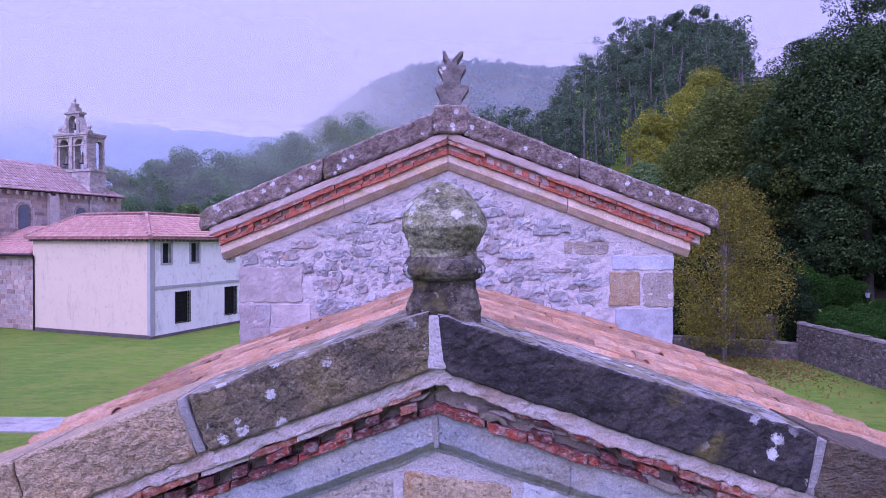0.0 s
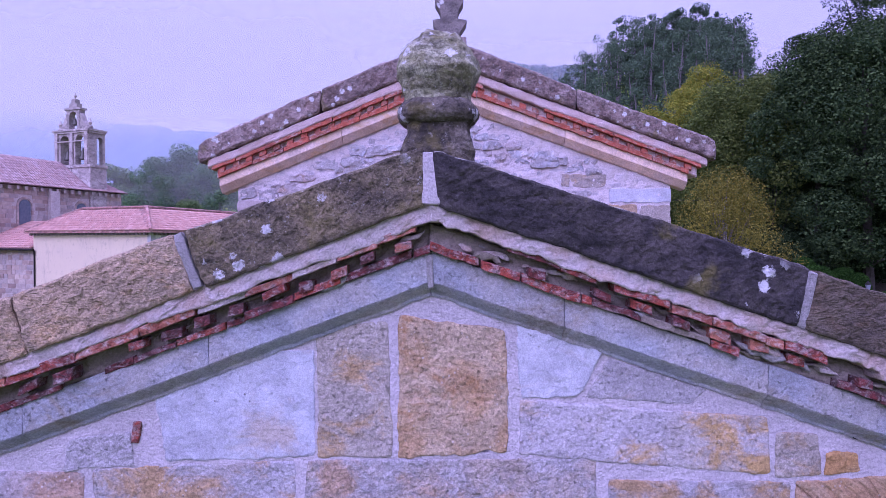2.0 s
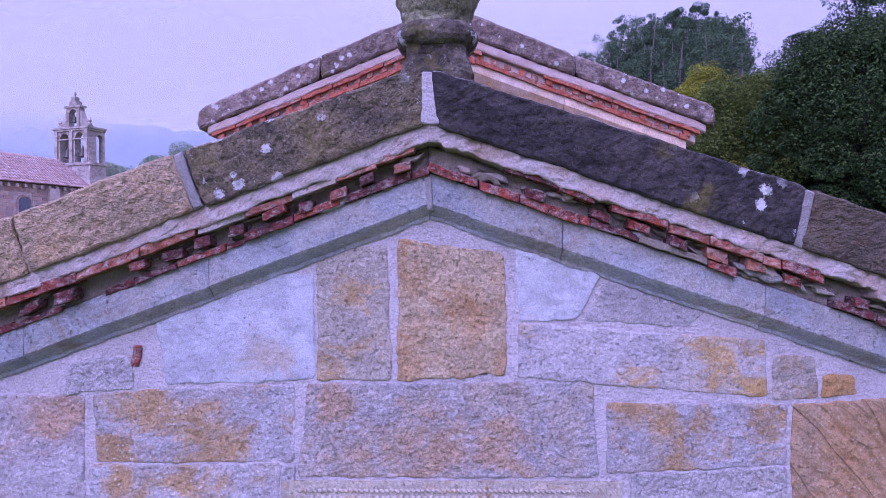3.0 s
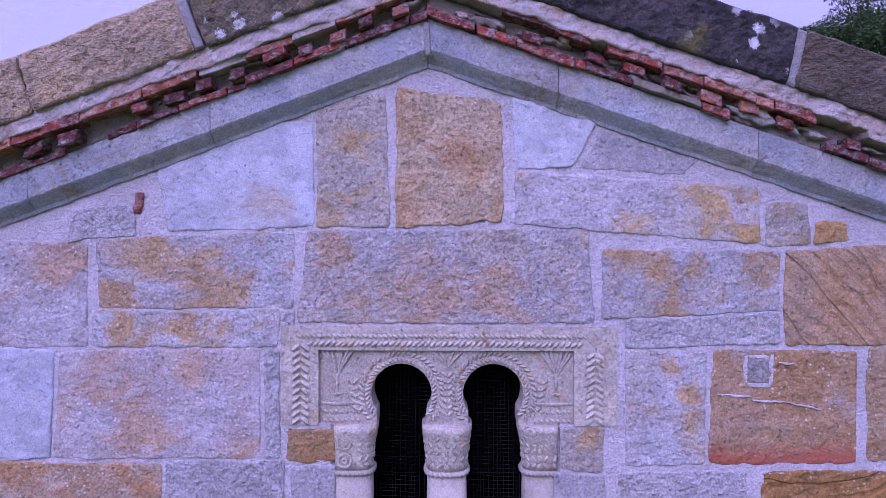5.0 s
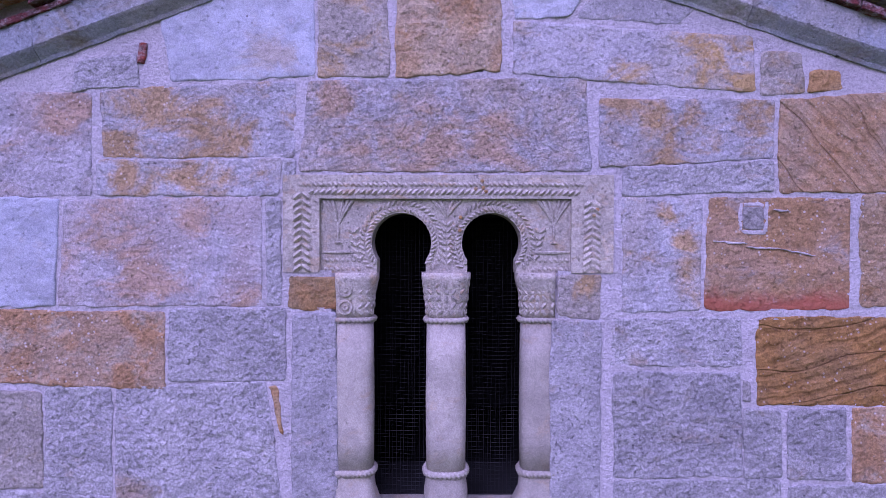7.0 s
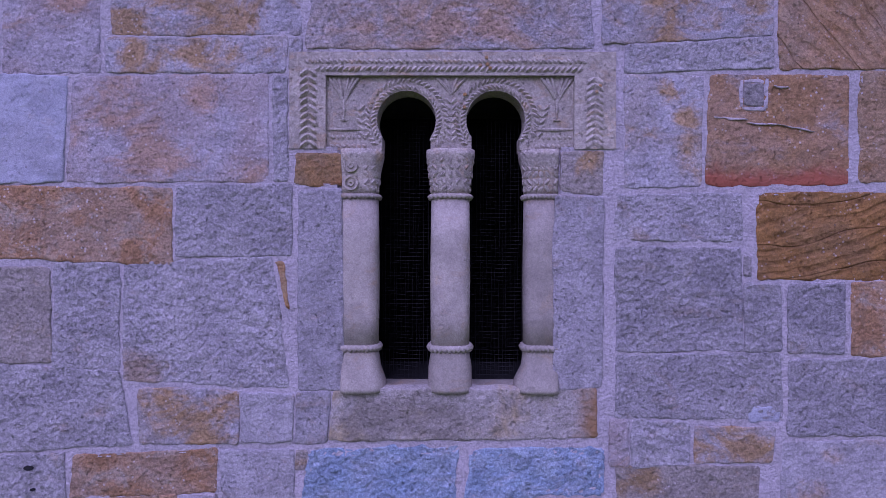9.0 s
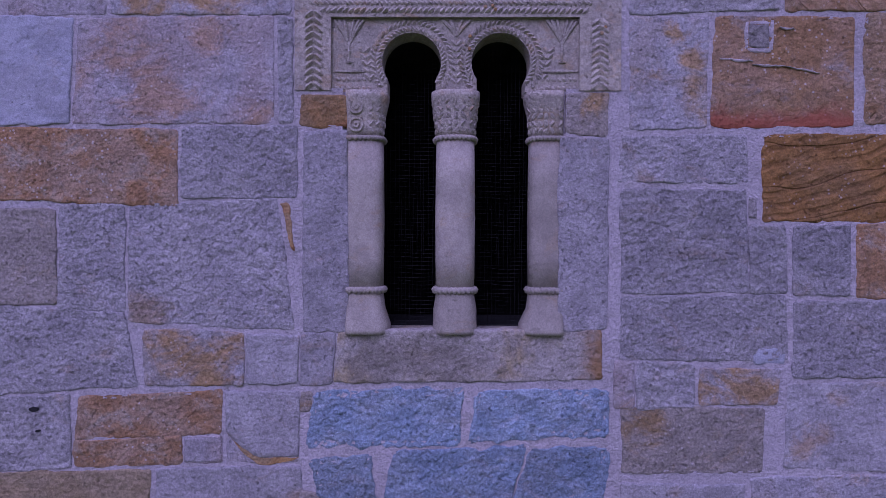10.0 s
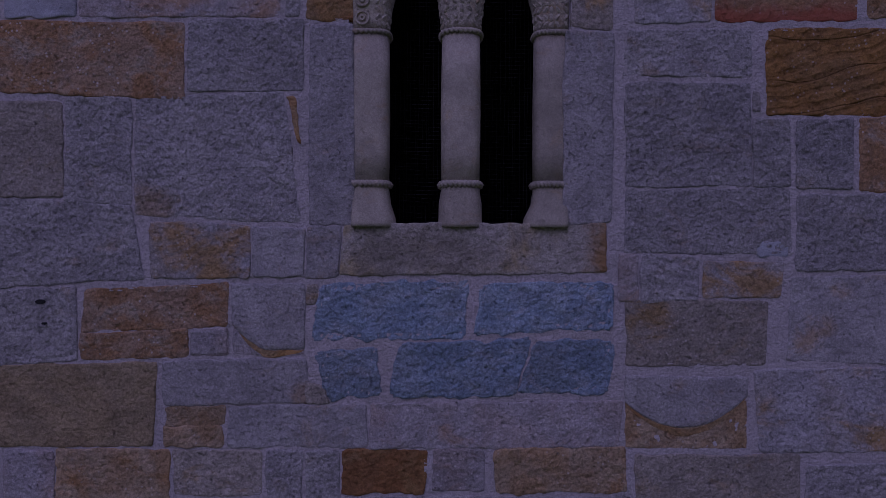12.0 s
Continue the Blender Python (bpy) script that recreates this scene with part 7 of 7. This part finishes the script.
stone("ochre", -1.290, -0.538, 5.857, 6.133, tilt=(-0.007, 0.005, 0.004, 0.037), stains=((-1.12, 6.02, 0.19), (-0.89, 5.96, 0.15), (-1.23, 5.89, 0.13), (-0.76, 5.91, 0.09),))
stone("ochre", -1.312, -0.599, 5.710, 5.848, tilt=(-0.002, 0.009, 0.004, 0.008), stains=((-1.19, 5.80, 0.11), (-0.93, 5.81, 0.11),))
stone("grey", -0.590, -0.536, 5.759, 5.848, tilt=(0.000, 0.000, 0.074, 0.000))
stone("lintel", -0.506, 0.591, 5.803, 6.155, tilt=(0.035, -0.023, 0.005, 0.010), stains=((-0.28, 5.90, 0.13), (-0.02, 5.92, 0.15), (0.24, 5.92, 0.13), (-0.39, 6.07, 0.09),))
stone("ochre", 0.635, 1.300, 5.836, 6.079, tilt=(-0.001, 0.003, 0.036, -0.003), stains=((0.71, 6.06, 0.10), (0.86, 5.98, 0.09), (1.03, 5.91, 0.11), (1.22, 5.99, 0.11), (0.90, 5.86, 0.09),))
stone("grey", 0.726, 1.304, 5.717, 5.829, tilt=(0.008, -0.001, 0.020, 0.031))
stone("veined", 1.324, 1.774, 5.725, 6.090, tilt=(-0.003, -0.003, 0.004, 0.022))
stone("pale", -1.760, -1.470, 5.277, 5.698, tilt=(0.002, 0.015, 0.008, -0.008))
stone("rose", -1.453, -0.671, 5.282, 5.694, tilt=(0.026, 0.001, 0.003, 0.013), stains=((-0.74, 5.32, 0.08), (-1.28, 5.59, 0.13), (-1.13, 5.40, 0.15), (-0.95, 5.63, 0.11),))
stone("grey", -0.651, -0.597, 5.285, 5.697)
stone("ochre", 0.726, 1.026, 5.264, 5.697, tilt=(0.003, 0.009, 0.001, -0.003), stains=((0.90, 5.63, 0.05), (0.96, 5.53, 0.05), (0.98, 5.45, 0.05),))
stone("red", 1.048, 1.595, 5.271, 5.702, tilt=(0.012, 0.001, 0.005, -0.003))
stone("tan", 1.636, 1.778, 5.282, 5.718)
stone("rusty", -1.785, -1.051, 4.967, 5.258, tilt=(0.003, 0.001, -0.022, -0.005))
stone("grey", -1.036, -0.577, 4.989, 5.268, tilt=(0.001, 0.007, 0.001, 0.001))
stone("grey", 0.682, 1.186, 5.054, 5.236, tilt=(0.002, -0.006, 0.000, 0.005))
stone("vein", 1.246, 1.845, 4.903, 5.241, tilt=(-0.007, -0.003, -0.006, 0.002))
stone("dark", 1.194, 1.220, 4.919, 4.990, tilt=(0.000, -0.005, 0.000, -0.018))
stone("grey", 0.692, 1.188, 4.620, 5.030, tilt=(-0.005, -0.017, 0.005, -0.003))
stone("grey", 1.200, 1.339, 4.623, 4.886, tilt=(-0.006, -0.007, 0.003, 0.005))
stone("grey", 0.692, 1.343, 4.357, 4.610, tilt=(0.001, -0.011, 0.003, 0.012))
stone("grey", 1.367, 1.586, 4.613, 4.889, tilt=(-0.003, -0.003, -0.002, 0.007))
stone("rusty", 1.612, 1.849, 4.604, 4.893)
stone("grey", 1.369, 1.852, 4.293, 4.591, tilt=(-0.005, -0.003, 0.007, 0.003))
stone("pale", 1.219, 1.337, 4.343, 4.399)
stone("buff", -1.825, -1.534, 4.568, 4.944, tilt=(0.002, -0.008, 0.006, 0.001))
stone("grey", -1.517, -1.261, 4.542, 4.957, tilt=(0.008, 0.001, -0.006, 0.001))
stone("grey", -1.242, -0.624, 4.485, 4.973, tilt=(0.001, -0.072, -0.032, 0.022), stains=((-1.20, 4.52, 0.08),))
stone("rust", -0.619, -0.598, 4.787, 4.966, tilt=(-0.049, -0.036, -0.022, 0.000))
stone("grey", -1.827, -1.232, 4.228, 4.546, tilt=(0.001, -0.049, 0.035, -0.029))
stone("ochre", -1.183, -0.788, 4.249, 4.466, tilt=(-0.007, -0.003, 0.009, -0.018), stains=((-1.06, 4.41, 0.11), (-0.84, 4.41, 0.09), (-0.93, 4.29, 0.11),))
stone("light", -0.775, -0.573, 4.257, 4.450, tilt=(0.000, 0.004, 0.006, -0.005))
stone("light", -0.562, -0.434, 4.253, 4.454, tilt=(0.007, 0.013, 0.001, 0.005), stains=((-0.53, 4.19, 0.05),))
stone("sill", -0.423, 0.622, 4.271, 4.468, tilt=(0.017, -0.006, 0.015, 0.010), stains=((-0.04, 4.35, 0.15), (-0.26, 4.33, 0.11),))
stone("rose", 0.673, 0.748, 4.165, 4.349)
stone("grey", 0.762, 0.988, 4.165, 4.344, tilt=(0.003, -0.001, 0.008, -0.007))
stone("ochre", 1.006, 1.313, 4.185, 4.324, tilt=(-0.001, 0.010, 0.004, 0.004), stains=((1.15, 4.25, 0.19),))
stone("light", 1.342, 1.792, 3.928, 4.272, tilt=(0.010, -0.004, -0.011, 0.007), stains=((1.50, 4.07, 0.05), (1.55, 4.20, 0.05), (1.42, 4.02, 0.05),))
stone("buff", 0.701, 1.256, 3.915, 4.168, tilt=(-0.004, 0.006, 0.008, 0.001), stains=((0.79, 4.11, 0.09),))
stone("ochre", 1.222, 1.796, 3.575, 3.904, tilt=(-0.025, -0.005, 0.003, 0.019), stains=((1.71, 3.62, 0.09),))
stone("buff", 0.745, 1.391, 3.328, 3.561, tilt=(-0.002, -0.002, 0.005, 0.007))
stone("grey", 1.418, 1.845, 3.332, 3.528, tilt=(-0.002, -0.003, 0.003, 0.012))
stone("blue", -0.527, 0.076, 4.011, 4.233, tilt=(0.026, 0.016, 0.001, 0.014))
stone("blue", 0.112, 0.651, 4.044, 4.235, tilt=(0.035, -0.001, 0.028, 0.016))
stone("blue", -0.503, -0.275, 3.782, 3.971, tilt=(-0.070, -0.027, 0.015, 0.019))
stone("blue", -0.209, 0.290, 3.783, 4.005, tilt=(0.026, 0.054, 0.014, 0.021))
stone("blue", 0.304, 0.641, 3.800, 4.011, tilt=(0.050, 0.020, 0.002, -0.003))
stone("buff", -0.569, -0.522, 4.145, 4.230, tilt=(0.005, 0.009, 0.000, 0.000))
stone("buff", -0.561, -0.481, 3.752, 3.827, tilt=(0.009, -0.028, 0.001, -0.009))
stone("grey", -1.822, -1.476, 3.907, 4.202, tilt=(0.000, -0.004, 0.018, 0.013))
stone("rusty", -1.449, -0.873, 4.045, 4.216, tilt=(0.018, 0.005, 0.026, 0.035))
stone("rusty", -1.461, -1.032, 3.929, 4.034, tilt=(0.000, 0.000, 0.013, 0.023))
stone("rose", -1.020, -0.873, 3.942, 4.046, tilt=(0.002, 0.000, 0.005, 0.009))
stone("brown", -1.845, -1.161, 3.577, 3.907, tilt=(0.001, 0.016, 0.005, 0.017))
stone("light", -1.130, -0.559, 3.748, 3.925, tilt=(-0.011, -0.009, 0.015, 0.014), stains=((-0.57, 3.79, 0.06),))
stone("tan", -1.123, -0.886, 3.661, 3.737, tilt=(-0.002, 0.004, 0.006, 0.010))
stone("tan", -1.119, -0.891, 3.577, 3.654, tilt=(-0.005, 0.005, 0.006, 0.006))
stone("light", -0.876, -0.322, 3.579, 3.745, tilt=(0.006, -0.005, 0.006, 0.010))
stone("rose", -0.308, 0.681, 3.582, 3.763, tilt=(-0.001, 0.016, 0.014, 0.015))
stone("rose", -1.762, -1.566, 3.330, 3.561, tilt=(0.005, -0.011, 0.002, 0.003))
stone("tan", -1.555, -1.111, 3.333, 3.565, tilt=(-0.005, -0.005, 0.003, 0.006))
stone("buff", -1.090, -0.738, 3.385, 3.567)
stone("grey", -0.722, -0.577, 3.338, 3.569)
stone("grey", -0.564, -0.435, 3.338, 3.569)
stone("rust", -0.419, -0.083, 3.396, 3.571, stains=((-0.25, 3.48, 0.26),))
stone("rose", -0.057, 0.148, 3.409, 3.575)
stone("tan", 0.189, 0.702, 3.406, 3.584, tilt=(-0.006, -0.006, 0.008, 0.010))
stone("grey", -0.417, 0.722, 3.276, 3.385, tilt=(0.000, -0.001, 0.009, 0.013))

# pointing: laid over the joints, left off where a stone lies bare
inside = np.zeros((400, 400), dtype=bool)
PX, PZ = np.meshgrid(np.linspace(LEFT, RIGHT, 400), np.linspace(3.25, 7.0, 400))
for quad, rim in LAID:
    bare = np.ones_like(inside)
    for (ax, az), (bx, bz) in zip(quad, quad[1:] + quad[:1]):
        ln = math.hypot(bx - ax, bz - az)
        bare &= ((bx - ax) * (PZ - az) - (bz - az) * (PX - ax)) / ln > rim
    inside |= bare


def joint_at(x, z):
    if z > rake(x) - 0.2 or (-0.575 < x < 0.678 and 5.42 < z < 5.78) or (HX0 - 0.01 < x < HX1 + 0.01 and HZ0 - 0.01 < z < HZ1):
        return False
    return not inside[min(399, int((z - 3.25) / 3.75 * 399 + 0.5)), min(399, int((x - LEFT) / (RIGHT - LEFT) * 399 + 0.5))]


mesh_part("pointing", *skin(LEFT, RIGHT, 3.26, 7.0, 0.0085, 0.0002, 0.0032, joint_at, 2.0), MORTAR, wall_front, "lime mortar pointing between the blocks", at=(0, 0, 5), smooth=True)

# small things on the front wall
# Near-black discs on the face stand in for the shade in holes
for x, z, r in ((-1.615, 4.152, 0.014), (-1.600, 4.066, 0.007), (1.545, 6.247, 0.012)):
    pts = [(x + r * 1.4 * math.cos(a), -0.011, z + r * 0.7 * math.sin(a)) for a in [2 * math.pi * i / 10 for i in range(10)]]
    mesh_part("hole", pts + [(p[0], 0.01, p[2]) for p in pts], [tuple(range(9, -1, -1))] + [(i, (i + 1) % 10, 10 + (i + 1) % 10, 10 + i) for i in range(10)], SHADE_BLACK, wall_front, "near-black disc painted as a hole in the stone")
d = block_data(lambda u, v: (-1.152 + 0.030 * u + 0.012 * v, 6.215 + 0.085 * v), 0.03, 0.085, -0.012, 0.03, edge=0.006, rough=0.004, wobble=0.006, step=0.012, seed=3)
mesh_part("brick", *d, BRICK, wall_front, "sliver of red brick in the joint")
ring = [block_data(lambda u, v, x0=x0, x1=x1, z0=z0, z1=z1: (x0 + (x1 - x0) * u, z0 + (z1 - z0) * v), x1 - x0, z1 - z0, -0.0045, 0.02, edge=0.004, rough=0.002, wobble=0.008, step=0.012, seed=x0)
        for x0, x1, z0, z1 in ((1.170, 1.184, 5.575, 5.682), (1.268, 1.284, 5.572, 5.69), (1.180, 1.275, 5.562, 5.578), (1.184, 1.27, 5.670, 5.684))]
mesh_part("pointing", *join(*ring), MORTAR, wall_front, "pale mortar round a small inset stone")
d = block_data(lambda u, v: (1.186 + 0.080 * u, 5.580 + 0.087 * v), 0.08, 0.087, -0.006, 0.02, edge=0.004, rough=0.003, wobble=0.005, step=0.015, seed=6)
mesh_part("stone", *d, ROCKS["dark"], wall_front, "small inset grey stone")


def smear(x0, z0, x1, z1, wide, y=-0.0082, seed=1.0):
    """A thin uneven line of pointing across a repaired crack."""
    r = random.Random(seed)
    n = 9
    vs, fs = [], []
    for i in range(n + 1):
        t = i / n
        x, z = x0 + (x1 - x0) * t, z0 + (z1 - z0) * t + 0.006 * noise.noise(Vector((t * 5, seed, 0)))
        h = wide * (0.35 + 0.65 * math.sin(math.pi * min(1, max(0.05, t)))) * r.uniform(0.6, 1.1)
        vs += [(x, y, z - h / 2), (x, y - 0.002, z), (x, y, z + h / 2), (x, 0.01, z + h / 2), (x, 0.01, z - h / 2)]
    for i in range(n):
        a = i * 5
        fs += [(a, a + 5, a + 6, a + 1), (a + 1, a + 6, a + 7, a + 2), (a + 2, a + 7, a + 8, a + 3), (a, a + 4, a + 9, a + 5)]
    mesh_part("pointing", vs, fs, MORTAR_PALE, wall_front, "old pointing in a crack")


smear(1.07, 5.535, 1.20, 5.525, 0.010, seed=2)
smear(1.20, 5.512, 1.33, 5.505, 0.009, seed=3)
smear(1.33, 5.505, 1.46, 5.480, 0.008, seed=4)
smear(1.30, 5.655, 1.36, 5.650, 0.008, seed=5)
# drill holes in the carved slab
for x, z in ((0.183, 5.765), (0.187, 5.738), (0.197, 5.724), (0.158, 5.734), (0.10, 5.625), (0.625, 5.655), (0.612, 5.632), (0.098, 5.575)):
    data = lathe_data(0, 0, [(0.006, 0.0), (0.0075, 0.002), (0.004, 0.004)], 10)
    vs = [(x + a, (-0.011 if z > 5.69 or x > 0.53 else 0.004) - c, z + b) for a, b, c in data[0]]
    mesh_part("plug", vs, data[1], ROCKS["rust"], window, "rusty plugged drill hole")


def lens_stone(k, x0, x1, z1, foot, seed):
    """A block split along a curved bed: a proud upper piece over a rusty lower one. foot(u) is the bed's height."""
    low = min(foot(i / 10) for i in range(11))
    d = block_data(lambda u, v: (x0 + (x1 - x0) * u, foot(u) + (z1 - foot(u)) * v), x1 - x0, z1 - low, -0.0055, 0.05, edge=0.005, rough=0.003, wobble=0.006, step=0.022, seed=seed, lap=0.0008)
    mesh_part("stone", *d, ROCKS[k], wall_front, smooth=True)


def lens_crack(x0, x1, foot, thick, seed):
    """The rusty curved bed between the two halves of a split block."""
    d = block_data(lambda u, v: (x0 + (x1 - x0) * u, foot(u) - thick * math.sin(math.pi * u) ** 0.7 * (1 - v)), x1 - x0, thick, -0.0035, 0.05, edge=0.003, rough=0.002, wobble=0.005, step=0.012, seed=seed)
    mesh_part("stone", *d, ROCKS["rust"], wall_front, "rusty bed in a split block")


for x0, x1, z1, zb, foot, k, low in ((0.697, 1.186, 3.874, 3.582, lambda u: 3.650 + 0.46 * (u - 0.5) ** 2 + 0.03 * u, "light", "tan"), (-0.858, -0.565, 4.230, 3.944, lambda u: 3.965 + 0.10 * max(0.0, 1 - 2.2 * u) ** 1.3, "light", "rose")):
    lens_stone(k, x0, x1, z1, foot, 3.0 + x0)
    lens_crack(x0 + 0.004, x1 - 0.004, foot, 0.030, 2.0 + x0)
    d = block_data(lambda u, v: (x0 + 0.002 + (x1 - x0 - 0.004) * u, zb + (0.20 if x0 > 0 else 0.12) * v), x1 - x0, 0.16, -0.0018, 0.05, edge=0.005, rough=0.002, wobble=0.006, step=0.025, seed=4 + x0, lap=0.0008)
    mesh_part("stone", *d, ROCKS[low], wall_front)
d = block_data(lambda u, v: (-1.021 + 0.150 * u, 3.944 + 0.098 * v), 0.15, 0.098, -0.0075, 0.05, edge=0.005, rough=0.002, wobble=0.006, step=0.025, seed=8, lap=0.0008)
mesh_part("stone", *d, ROCKS["rose"], wall_front)
